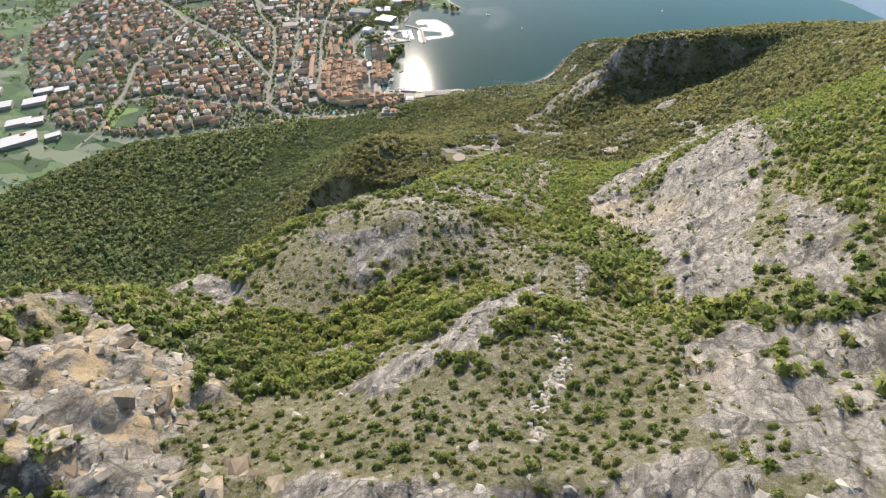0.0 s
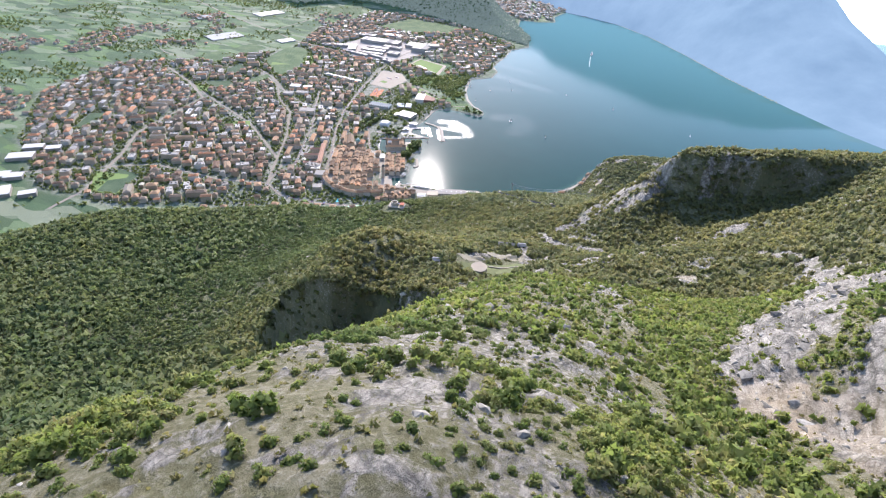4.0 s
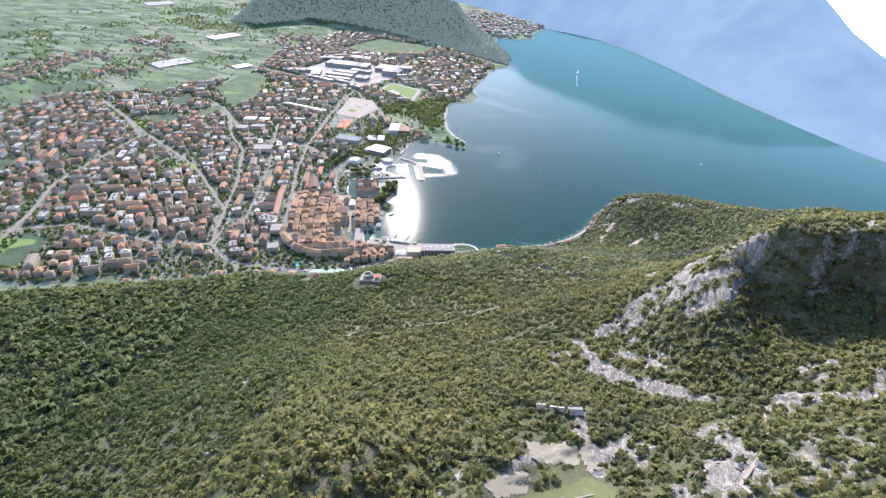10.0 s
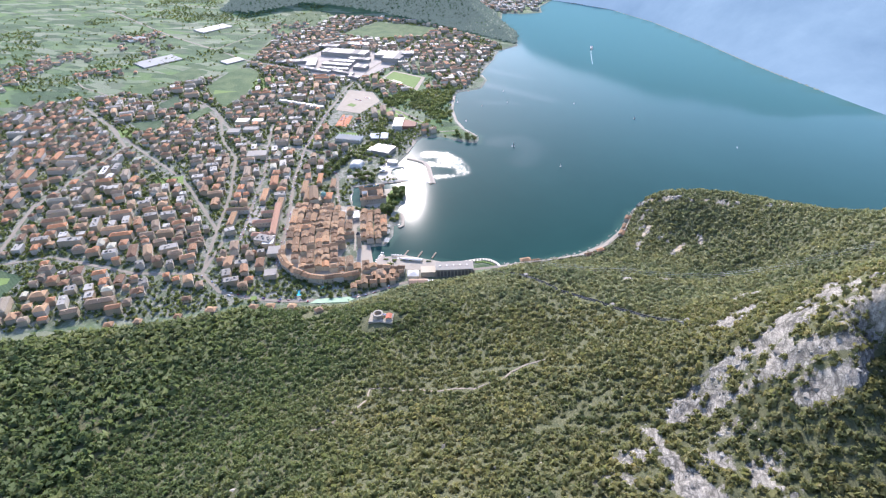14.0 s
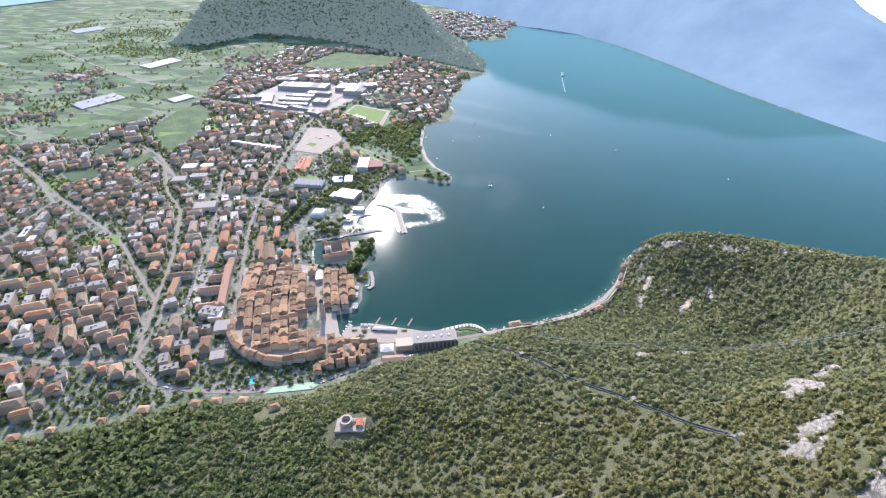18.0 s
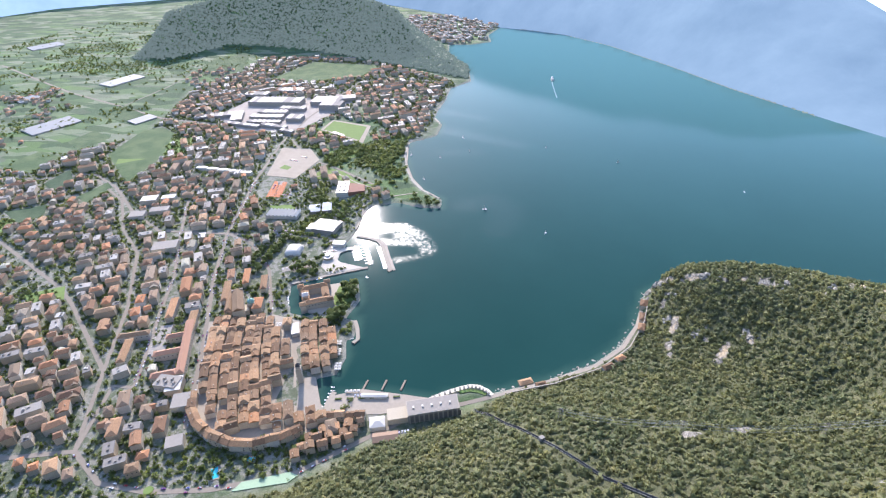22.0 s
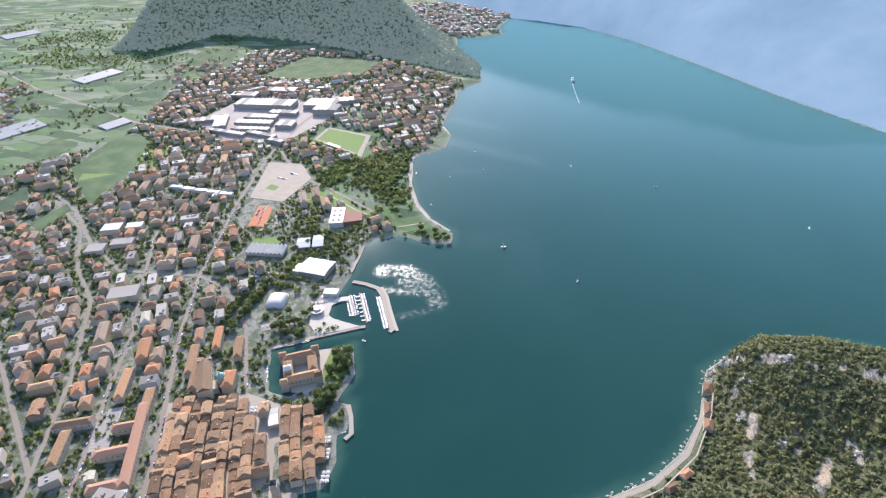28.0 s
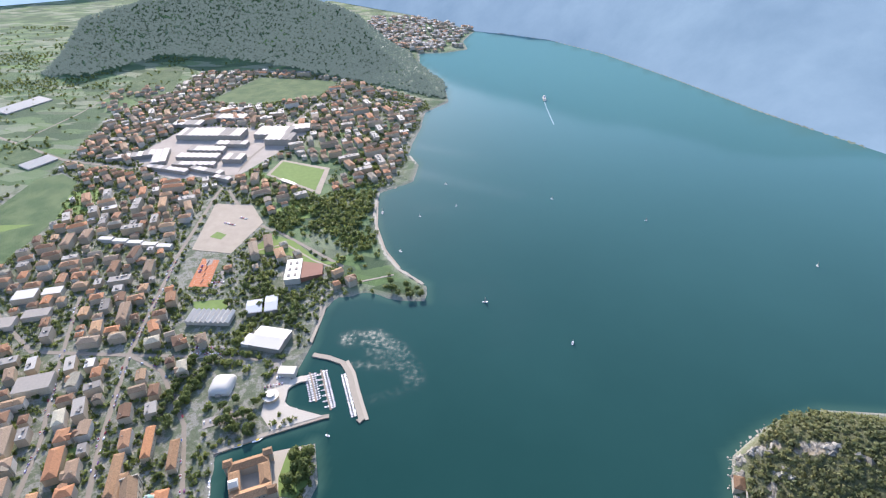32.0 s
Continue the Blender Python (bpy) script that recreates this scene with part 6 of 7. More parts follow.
for line, what in (([(-170, 385), (-130, 410), (-70, 372), (-20, 350)], "pale gravel path in the park"), ([(-16, 250), (-30, 300), (20, 330), (60, 350)], "lakeside gravel path"), ([(0, 620), (-20, 560), (0, 480), (30, 415), (60, 375), (100, 335)], "pale beach path along the shore")):
    strip("footpath", line, 3.0, PAVING, what, "path", 0.45)
strip("beach", [(-6, 760), (14, 726), (18, 650), (-28, 600), (-18, 528), (5, 462), (33, 403), (63, 366), (106, 334)], 4.5, plain("pale_shingle", (0.36, 0.325, 0.26), 0.95), "narrow pale shingle beach", "beach", -0.5)
for x, y, w, d, turn in ((-130, 168, 46, 22, 5), (-30, 140, 14, 46, 25), (-62, 75, 44, 13, 30), (-225, 330, 16, 55, 15), (-190, 310, 12, 40, 15)):
    c, s = math.cos(radians(turn)), math.sin(radians(turn))
    patch("car_park", [(x + c * a - s * b, y + s * a + c * b) for a, b in ((-w / 2, -d / 2), (w / 2, -d / 2), (w / 2, d / 2), (-w / 2, d / 2))], GREY, "paved car park with rows of cars", "car park", 0.35)

# parked cars
CAR_BODY = faces_mesh("body", [(-2.1, -0.85, 0.3), (2.1, -0.85, 0.3), (2.1, 0.85, 0.3), (-2.1, 0.85, 0.3), (-2.15, -0.85, 0.9), (2.1, -0.8, 0.8), (2.1, 0.8, 0.8), (-2.15, 0.85, 0.9)], box_arrays(0, 1, 0, 1, 0, 1)[1], per_piece("car_paint", [(0, (0.7, 0.7, 0.7)), (0.4, (0.35, 0.36, 0.38)), (0.6, (0.06, 0.06, 0.07)), (0.8, (0.35, 0.04, 0.03)), (1, (0.05, 0.1, 0.3))], 0.3, False, strength=0.05))
CAR_CABIN = faces_mesh("cabin", [(-1.7, -0.75, 0.9), (1.0, -0.75, 0.85), (1.0, 0.75, 0.85), (-1.7, 0.75, 0.9), (-1.2, -0.62, 1.45), (0.3, -0.62, 1.45), (0.3, 0.62, 1.45), (-1.2, 0.62, 1.45)], box_arrays(0, 1, 0, 1, 0, 1)[1], CAR_BODY.materials[0])
rng = np.random.default_rng(8)
for x, y, turn, n in ((-148, 162, 5, 12), (-148, 172, 5, 12), (-36, 122, 25, 7), (-28, 138, 25, 8), (-80, 66, 30, 9), (-258, 460, -14, 7), (-240, 480, -14, 5), (-196, 300, 15, 6), (-228, 322, 105, 6), (180, -205, 20, 7), (120, -160, 15, 6)):
    for k in range(n):
        if rng.random() < 0.8:
            c, s = math.cos(radians(turn)), math.sin(radians(turn))
            px, py = x + c * 3.2 * k, y + s * 3.2 * k
            car = root("car", pose(px, py, zat(px, py) + 0.4, 0, 0, turn + 90), "small car parked in a row", "car", "parked cars")
            for name, me in (("body", CAR_BODY), ("cabin", CAR_CABIN)):
                o = new(name, me)
                o.parent = car

# marina: breakwater, pontoons, round terrace
def mole(name, line, wide, mat, label, category, z=1.6, deep=6.0):
    pts = np.array(line, float)
    way = np.gradient(pts, axis=0)
    side = np.stack([way[:, 1], -way[:, 0]], 1) / np.linalg.norm(way, axis=1)[:, None] * wide / 2
    a, b = pts + side, pts - side
    n = len(pts)
    v = [(*p, z) for p in a] + [(*p, z) for p in b] + [(*p, z - deep) for p in a] + [(*p, z - deep) for p in b]
    f = []
    for i in range(n - 1):
        f += [(i, i + 1, n + i + 1, n + i), (2 * n + i, 2 * n + i + 1, i + 1, i), (n + i, n + i + 1, 3 * n + i + 1, 3 * n + i)]
    f += [(0, n, 3 * n, 2 * n), (n - 1, 3 * n - 1, 4 * n - 1, 2 * n - 1)]
    ob = new(name, faces_mesh(name, v, f, mat))
    return tagged(ob, label, category, kind="structure")


mole("breakwater", [(0, 180), (20, 178), (40, 172), (52, 158), (64, 134), (76, 112), (86, 94), (83, 90)], 6.5, PAVING, "curved harbour breakwater with a pale pink walkway", "breakwater")
mole("breakwater_rocks", [(44, 176), (58, 158), (70, 134), (82, 112), (92, 94)], 4, STONE, "stone riprap on the lake side of the breakwater", "riprap", 0.7)
mole("quay", [(-52, 33), (-4, 64), (44, 91), (50, 93)], 5, PAVING, "canal quay at the harbour mouth", "quay")
for line in ([(6, 152), (18, 132), (29, 111)], [(18, 158), (33, 130), (49, 102)]):
    mole("pontoon", line, 2.2, WOOD, "wooden pontoon between moored boats", "pontoon", 0.7, 1.2)
ring = [(10 + 24 * math.cos(a), 118 + 24 * math.sin(a)) for a in np.radians(np.arange(95, 285, 10))]
mole("round_terrace", ring, 9, plain("white_stone_terrace", (0.47, 0.42, 0.34), 0.8), "white semicircular terrace round the inner basin", "terrace", 1.9)
patch("harbour_square", [(-34, 128), (-14, 150), (-4, 100), (44, 92), (-4, 66), (-24, 84)], plain("white_stone_square", (0.42, 0.375, 0.305)), "white paved square at the marina", "square", flat=2.0, thick=4)
bar = root("harbour_pavilion", pose(-22, 108, 2.2), "round white harbour pavilion with a terrace", "pavilion")
for r, z0, z1, name in ((8, 0, 4, "wall"), (9, 4, 4.5, "roof"), (4.5, 4.5, 6.5, "lantern")):
    bm = bmesh.new()
    bmesh.ops.create_cone(bm, cap_ends=True, segments=20, radius1=r, radius2=r, depth=z1 - z0, matrix=pose(0, 0, (z0 + z1) / 2))
    part(name, bm, WHITE if name != "wall" else WALL_OLD, bar)
gabled(20, 12, 6, 0.5, 2, -18, 146, 5, "sailing_club", "white flat-roofed sailing club house", "building", WHITE, WHITE)

HULL = faces_mesh("hull", [(-0.5, -0.16, 0), (0.2, -0.17, 0), (0.5, 0, 0.02), (0.2, 0.17, 0), (-0.5, 0.16, 0), (-0.45, -0.1, -0.09), (0.15, -0.1, -0.09), (0.15, 0.1, -0.09), (-0.45, 0.1, -0.09)],
                  [(0, 1, 2, 3, 4), (0, 5, 6, 1), (1, 6, 2), (2, 7, 3), (2, 6, 7), (3, 7, 8, 4), (4, 8, 5, 0), (5, 8, 7, 6)], BOAT)
CABIN = faces_mesh("cabin", *box_arrays(-0.15, 0.15, -0.09, 0.09, 0, 0.07), GREY)
MAST = faces_mesh("mast", *box_arrays(-0.008, 0.008, -0.008, 0.008, 0, 1.15), DARK)


def boat(x, y, turn, size, sail, label="white boat moored at its berth", group="moored boats"):
    b = root("boat", Matrix.Translation((x, y, 0.09 * size)) @ pose(0, 0, 0, 0, 0, turn), label, "boat", group)
    for name, me in (("hull", HULL), ("cabin", CABIN)) + ((("mast", MAST),) if sail else ()):
        o = new(name, me)
        o.parent, o.scale = b, (size,) * 3
    return b


rng = np.random.default_rng(4)
for (x0, y0), (x1, y1), n, off, sides in (((52, 158), (83, 99), 26, 7.0, (1,)), ((19, 156), (48, 103), 20, 4.0, (-1,)), ((20, 156), (49, 104), 7, 4.2, (1,)), ((7, 150), (28, 112), 12, 3.8, (-1, 1)), ((-48, 26), (-26, -22), 18, 5.0, (1,))):
    wx_, wy_ = x1 - x0, y1 - y0
    q = math.hypot(wx_, wy_)
    for k in range(n):
        for s in sides:
            f = (k + 0.5) / n
            nxx, nyy = wy_ / q * s, -wx_ / q * s
            boat(x0 + wx_ * f + nxx * off, y0 + wy_ * f + nyy * off, math.degrees(math.atan2(nyy, nxx)) + rng.normal(0, 3), rng.uniform(5.2, 7.5), rng.random() < 0.7)
for x, y in ((-30, 45), (-14, 54)):
    ship = boat(x, y, 30, 11, False, "yellow excursion boat at the canal quay", "excursion boats")
    ship.children[0].data = ship.children[0].data.copy()
    ship.children[0].data.materials[0] = YELLOW
SAIL = faces_mesh("sail", [(0.06, 0.0, 0.12), (-0.42, 0.05, 0.14), (0.02, 0.0, 1.1), (0.05, 0.02, 0.5), (-0.2, 0.09, 0.45)], [(0, 3, 4, 1), (3, 2, 4)], WHITE)
for x, y, s in ((196, 305, 8), (309, 238, 7), (56, 412, 6), (-2, 525, 9), (283, 600, 6), (432, 541, 6), (650, 436, 7), (57, 69, 6), (64, 520, 5), (120, 560, 5), (90, 640, 5)):
    b = boat(x, y, rng.uniform(0, 360), s, True, "small sailing boat on the open water", "boats on the lake")
    o = new("sail", SAIL)
    o.parent, o.scale = b, (s,) * 3
ferry = root("ferry", pose(262, 1120, 0.2, 0, 0, 95), "white passenger ferry under way", "ferry")
solid("hull", [(p[0] * 34, p[1] * 26, p[2] * 14 + 1.8) for p in [v.co[:] for v in HULL.vertices]], [tuple(p.vertices) for p in HULL.polygons], WHITE, ferry)
block("deck_house", (-13, 8, -3.2, 3.2, 1.8, 5), WHITE, ferry)
block("bridge", (0, 6, -2.6, 2.6, 5, 7.2), WHITE, ferry)
block("funnel", (-7, -5, -0.8, 0.8, 5, 8.5), BLUE, ferry)
mole("wake", [(263, 1098), (268, 1060), (276, 1010), (286, 950)], 2.5, plain("foam", (0.16, 0.26, 0.28), 0.5), "pale wake behind the ferry", "wake", 0.05, 0.04)

# the old harbour square and the landing stages
patch("harbour_piazza", [(48, -144), (66, -140), (92, -184), (108, -184), (90, -196), (66, -196)], PAVING, "stone piazza at the old harbour", "square", flat=2.4, thick=4)
mole("harbour_mole", [(97, -158), (96, -176), (99, -186)], 6, PAVING, "short stone mole of the old harbour", "mole", 2.2)
patch("landing_square", [(94, -166), (128, -148), (206, -147), (214, -156), (160, -180), (104, -190)], PAVING, "paved lakeside square with plant beds", "square", flat=2.3, thick=4)
tower = root("clock_tower", pose(52, -150, 2.3, 0, 0, 20), "tall square stone clock tower at the harbour", "tower")
block("shaft", (-3, 3, -3, 3, 0, 22), STONE, tower)
block("cornice", (-3.5, 3.5, -3.5, 3.5, 22, 23), STONE, tower)
block("belfry", (-2.6, 2.6, -2.6, 2.6, 23, 26), STONE, tower)
solid("cap", [(-3, -3, 26), (3, -3, 26), (3, 3, 26), (-3, 3, 26), (0, 0, 30)], [(0, 1, 4), (1, 2, 4), (2, 3, 4), (3, 0, 4)], DARK, tower)
gabled(30, 5, 3.5, 0.8, 1, 146, -157, 10, "landing_stage_house", "long white-roofed ferry landing building", "building", WHITE, WHITE)
for x, y in ((128, -140), (150, -136), (172, -132)):
    mole("jetty", [(x, y - 8), (x + 1, y + 8)], 2.2, WOOD, "short grey timber landing jetty on the lake", "jetty", 1.2, 1.0)

# power station at the foot of the mountain
DULL_GLAZING = plain("dull_glazing", (0.17, 0.15, 0.125), 0.4)
plant = root("power_station", pose(217, -166, 2.5, 0, 0, 22), "long pale grey power station with a flat roof", "power station")
block("machine_hall", (-28, 28, -11, 9, -2, 12), GREY, plant)
for k in range(11):
    x = -26.5 + k * 5.2
    block("pilaster", (x - 0.6, x + 0.6, -11.7, -11.05, -2, 11.5), STONE, plant)
    block("tall_window", (x + 1, x + 4.2, -11.2, -11.02, 1, 9.5), DULL_GLAZING, plant)
block("parapet", (-28.4, 28.4, -11.4, 9.4, 12, 12.9), STONE, plant)
block("roof_deck", (-27.6, 27.6, -10.6, 8.6, 12.9, 13.0), GREY, plant)
block("annex", (-50, -28.2, -9, 7, -2, 8), WALL_OLD, plant)
for k in range(5):
    block("roof_vent", (-22 + k * 10, -20 + k * 10, -3, 0, 13, 14.2), WHITE, plant)
gabled(16, 14, 7, 2, 1, 163, -196, 20, "white_villa", "white building with a hipped roof beside the power station", "villa", WHITE, WHITE)
gabled(26, 12, 5, 1.8, 0, 178, -214, 20, "workshop", "low workshop with a brown roof at the forest edge", "building", WALL_OLD, plain("brown_roofing", (0.26, 0.17, 0.11)))
arc = [(208, -150), (216, -143), (228, -134), (240, -126), (250, -121), (260, -120), (270, -124), (277, -130)]
mole("crescent_terrace", arc, 5.5, plain("cream_terrace", (0.62, 0.56, 0.44)), "curved cream bathing terrace along the lake", "terrace", 2.6)
mole("crescent_garden", [(240, -132), (251, -127), (262, -127), (270, -130)], 4, GRASS, "planted bed inside the curved terrace", "garden", 2.4)
for k in range(16):
    a, b = arc[min(6, k * 7 // 16)], arc[min(7, k * 7 // 16 + 1)]
    f = (k * 7 / 16) % 1
    x, y = a[0] + (b[0] - a[0]) * f, a[1] + (b[1] - a[1]) * f
    hut = root("bathing_cabin", pose(x - 1, y - 2, 2.6, 0, 0, 25), "small white bathing cabin on the terrace", "cabin", "bathing cabins")
    block("wall", (-1, 1, -1, 1, 0, 2.2), WHITE, hut)
    block("roof", (-1.2, 1.2, -1.2, 1.2, 2.2, 2.4), GREY, hut)
for x, y, w, d, turn in ((312, -104, 16, 8, 30), (404, -70, 14, 7, 38), (418, -52, 12, 7, 45), (446, 12, 14, 8, 80), (449, 34, 16, 8, 85), (452, 62, 14, 9, 80), (330, -112, 12, 7, 28)):
    gabled(w, d, 6, 1.8, 1, x, y, turn, "lakeside_house", "stone house on the narrow shore under the cliff", "house", STONE, ROOF_OLD, "shore houses")
strip("retaining_wall", [(300, -128), (345, -110), (395, -72), (430, -28), (450, 24), (455, 52)], 1.2, STONE, "pale retaining wall above the lakeside road", "wall", 5.0)

# the bastion on the slope
bz = zat(198, -380) + 2.0
bast = root("bastion", pose(198, -381, bz - 2.5, 0, 0, 15) @ Matrix.Diagonal((0.78, 0.78, 0.6, 1)), "ruined round stone bastion with a terrace and a small inn", "bastion")
bm = bmesh.new()
n = 28
for r0, r1, z0, z1 in ((5.2, 7.4, -8, 10),):
    rings = [[bm.verts.new((r * math.cos(2 * math.pi * k / n), r * math.sin(2 * math.pi * k / n), z)) for k in range(n)] for r, z in ((r1, z0), (r1, z1), (r0, z1), (r0, z0 + 6))]
    for a, b in zip(rings, rings[1:]):
        for k in range(n):
            bm.faces.new((a[k], a[(k + 1) % n], b[(k + 1) % n], b[k]))
    bm.faces.new(rings[-1])
part("tower_ring", bm, STONE, bast)
block("terrace", (-12, 22, -12, 8, -8, 1.2), PAVING, bast)
block("parapet", (-12.4, 22.4, -12.6, -12.05, -8, 2.4), STONE, bast)
block("inn_wall", (12, 20, -6, 4, 1.2, 5.5), WALL_OLD, bast)
solid("inn_roof", [(11.6, -6.4, 5.4), (20.4, -6.4, 5.4), (20.4, 4.4, 5.4), (11.6, 4.4, 5.4), (16, -6.4, 7.6), (16, 4.4, 7.6)], [(0, 4, 5, 3), (1, 2, 5, 4), (0, 1, 4), (2, 3, 5)], plain("red_tiles", (0.42, 0.14, 0.08)), bast)
for k in range(4):
    block("parasol", (2 + 2.4 * k, 3.8 + 2.4 * k, 2.5, 4.3, 3.2, 3.5), BLUE, bast)
    block("parasol_pole", (2.85 + 2.4 * k, 2.95 + 2.4 * k, 3.35, 3.45, 1.2, 3.2), WHITE, bast)

# pools, roundabout and gardens under the slope
for x, y, w, d, turn, what in ((20, -284, 13, 6.5, -55, "turquoise hotel pool with a pale rim"), (47, -262, 10, 5.5, 10, "small turquoise pool in a garden"), (-164, -442, 11, 6, 30, "turquoise pool in a villa garden"), (-146, -430, 7, 5, 30, "small turquoise pool in a villa garden")):
    pool = root("swimming_pool", pose(x, y, zat(x, y) + 0.5, 0, 0, turn), what, "pool", "pools")
    block("rim", (-w / 2 - 1.5, w / 2 + 1.5, -d / 2 - 1.5, d / 2 + 1.5, -0.8, 0), PAVING, pool)
    block("water_sheet", (-w / 2, w / 2, -d / 2, d / 2, -0.5, 0.05), POOL, pool)
ringb = bmesh.new()
bmesh.ops.create_cone(ringb, cap_ends=True, segments=24, radius1=5, radius2=4.6, depth=0.8, matrix=pose(-34, -315, zat(-34, -315) + 0.6))
tagged(part("roundabout_island", ringb, GRASS), "grassy island of the roundabout", "roundabout", kind="structure")
patch("tennis_terrace", [(48, -300), (98, -280), (104, -270), (94, -268), (52, -288)], plain("pale_green_court", (0.28, 0.38, 0.24)), "pale green sports court beside the road", "court", 0.6)
for x, y, w, d, h, turn in ((-62, -300, 13, 11, 9, 35), (-15, -340, 13, 10, 6, 10), (5, -330, 12, 10, 6, 20), (90, -340, 10, 8, 6, 50), (-70, -360, 14, 10, 6, 15), (-120, -350, 12, 9, 6, 30), (-105, -385, 10, 8, 5, 20), (-180, -430, 12, 10, 6, 30), (-150, -410, 10, 8, 5, 15), (35, -322, 11, 9, 6, 12)):
    gabled(w, d, h, 2, 1, x, y, turn, "villa", "villa with an orange tiled roof among gardens", "villa", WALL_OLD, ROOF_OLD, "villas at the forest edge", 3)

# large town blocks that stand out
for x, y, w, d, h, turn, what in ((-440, 232, 30, 22, 9, 20, "white modern school block with stepped flat roofs"), (-408, 246, 26, 16, 8, 20, "white flat-roofed school wing"), (-395, 200, 34, 18, 7, 20, "pale flat-roofed school wing"), (-425, 176, 28, 22, 7, 20, "pale flat-roofed gymnasium beside the school"),
                                  (-162, -116, 16, 60, 1.5, 24, "long pale paved court between blocks"), (-300, 85, 40, 26, 10, 24, "long grey flat-roofed office block"), (-66, -210, 22, 22, 9, 24, "dark grey flat-roofed corner block"), (-90, -190, 18, 24, 10, 24, "white flat-roofed apartment block in town"),
                                  (-40, -262, 18, 16, 8, 30, "grey flat-roofed block at the road junction")):
    gabled(w, d, h, 0.4, 2, x, y, turn, "flat_roofed_block", what, "building", WALL_OLD, WHITE if "white" in what else GREY, "large blocks")
for k in range(5):
    gabled(24, 9, 6, 0.4, 2, -425 + k * 27, 384 - k * 2, 2, "terrace_house", "white stepped terrace houses in a row", "house", WHITE, WHITE, "terrace row")
for x, y, w, d, turn in ((-130, -10, 50, 10, 114), (-112, -30, 50, 10, 114), (-190, -150, 44, 10, 114), (-200, -120, 40, 10, 24), (-185, -60, 46, 10, 114), (-140, -80, 44, 10, 114), (-120, 30, 40, 9, 114), (-86, 20, 36, 9, 114)):
    gabled(w, d, 9, 2.4, 1, x, y, turn, "tenement", "long tenement with a terracotta roof", "building", WALL_OLD, ROOF_OLD, "long tenements", 6)

# works and greenhouses on the plain
patch("works_yard", [(-590, 690), (-560, 870), (-500, 985), (-260, 890), (-262, 820), (-318, 640), (-440, 606), (-540, 640)], plain("works_concrete", (0.33, 0.285, 0.235), 0.9, scale=0.05, vary=0.3), "pale concrete yard between the works halls", "yard", 0.3, 0.5)
SHED = plain("pale_works_roofing", (0.46, 0.405, 0.35), 0.7, scale=0.12, vary=0.25)
rng = np.random.default_rng(12)
for x, y, w, d, h, turn in ((-470, 815, 150, 45, 12, 3), (-330, 838, 80, 50, 11, 3), (-300, 800, 60, 40, 14, 3), (-560, 700, 60, 26, 8, 24), (-520, 690, 30, 70, 9, 24), (-440, 700, 90, 22, 8, 3), (-430, 665, 90, 16, 7, 3), (-440, 735, 80, 22, 8, 3), (-390, 640, 80, 14, 7, -14), (-480, 640, 110, 14, 7, -10),
                            (-400, 770, 70, 20, 8, 3), (-560, 870, 70, 30, 10, 3), (-480, 920, 80, 30, 9, 3), (-500, 965, 60, 26, 9, 3), (-610, 680, 50, 20, 7, 20), (-360, 700, 40, 30, 9, 3), (-280, 870, 40, 30, 10, 20), (-340, 610, 40, 12, 8, -14)):
    f = root("factory_hall", pose(x, y, zat(x, y), 0, 0, turn), "large factory hall with a pale shed roof", "factory", "works")
    block("wall", (-w / 2, w / 2, -d / 2, d / 2, -2, h), GREY, f)
    k = max(2, int(w / 12))
    for i in range(k):
        x0 = -w / 2 + i * w / k
        solid("shed_roof", [(x0, -d / 2, h + 0.05), (x0 + w / k - 0.3, -d / 2, h + 0.05), (x0 + w / k - 0.3, d / 2, h + 0.05), (x0, d / 2, h + 0.05), (x0 + w / k * 0.3, -d / 2, h + 1.6), (x0 + w / k * 0.3, d / 2, h + 1.6)],
              [(0, 4, 5, 3), (4, 1, 2, 5), (0, 1, 4), (3, 5, 2)], SHED if rng.random() < 0.8 else GREY, f)
for k in range(5):
    bm = bmesh.new()
    bmesh.ops.create_cone(bm, cap_ends=True, segments=20, radius1=9, radius2=9, depth=4, matrix=pose(-690 + 24 * (k % 3), 745 + 30 * (k // 3), zat(-690, 745) + 2))
    tagged(part("settling_tank", bm, GREY), "round grey concrete settling tank at the works", "tank", "tanks")
for x, y, n, turn in ((-965, 560, 7, 66), (-1075, 965, 6, 70), (-760, 640, 4, 66), (-1250, 760, 5, 60), (-1800, 1400, 8, 60)):
    for k in range(n):
        c, s = math.cos(radians(turn + 90)), math.sin(radians(turn + 90))
        g = gabled(120 if n > 5 else 60, 10, 3.2, 1.6, 0, x + c * 11 * k, y + s * 11 * k, turn, "greenhouse", "long pale glass greenhouse on the plain", "greenhouse", GLASSY, GLASSY, "greenhouses")
for x, y, w, d, turn in ((-725, -484, 60, 30, 40), (-660, -440, 50, 30, 40), (-618, -522, 50, 26, 40), (-680, -396, 40, 22, 40), (-587, -507, 34, 22, 40), (-559, -575, 70, 40, 50), (-640, -380, 30, 20, 40), (-500, -542, 30, 18, 50), (-760, -540, 60, 34, 40), (-800, -440, 50, 30, 40), (-700, -590, 50, 30, 45)):
    gabled(w, d, 7, 0.5, 2, x, y, turn, "warehouse", "pale flat-roofed warehouse in the valley", "warehouse", GREY, WHITE, "warehouses")

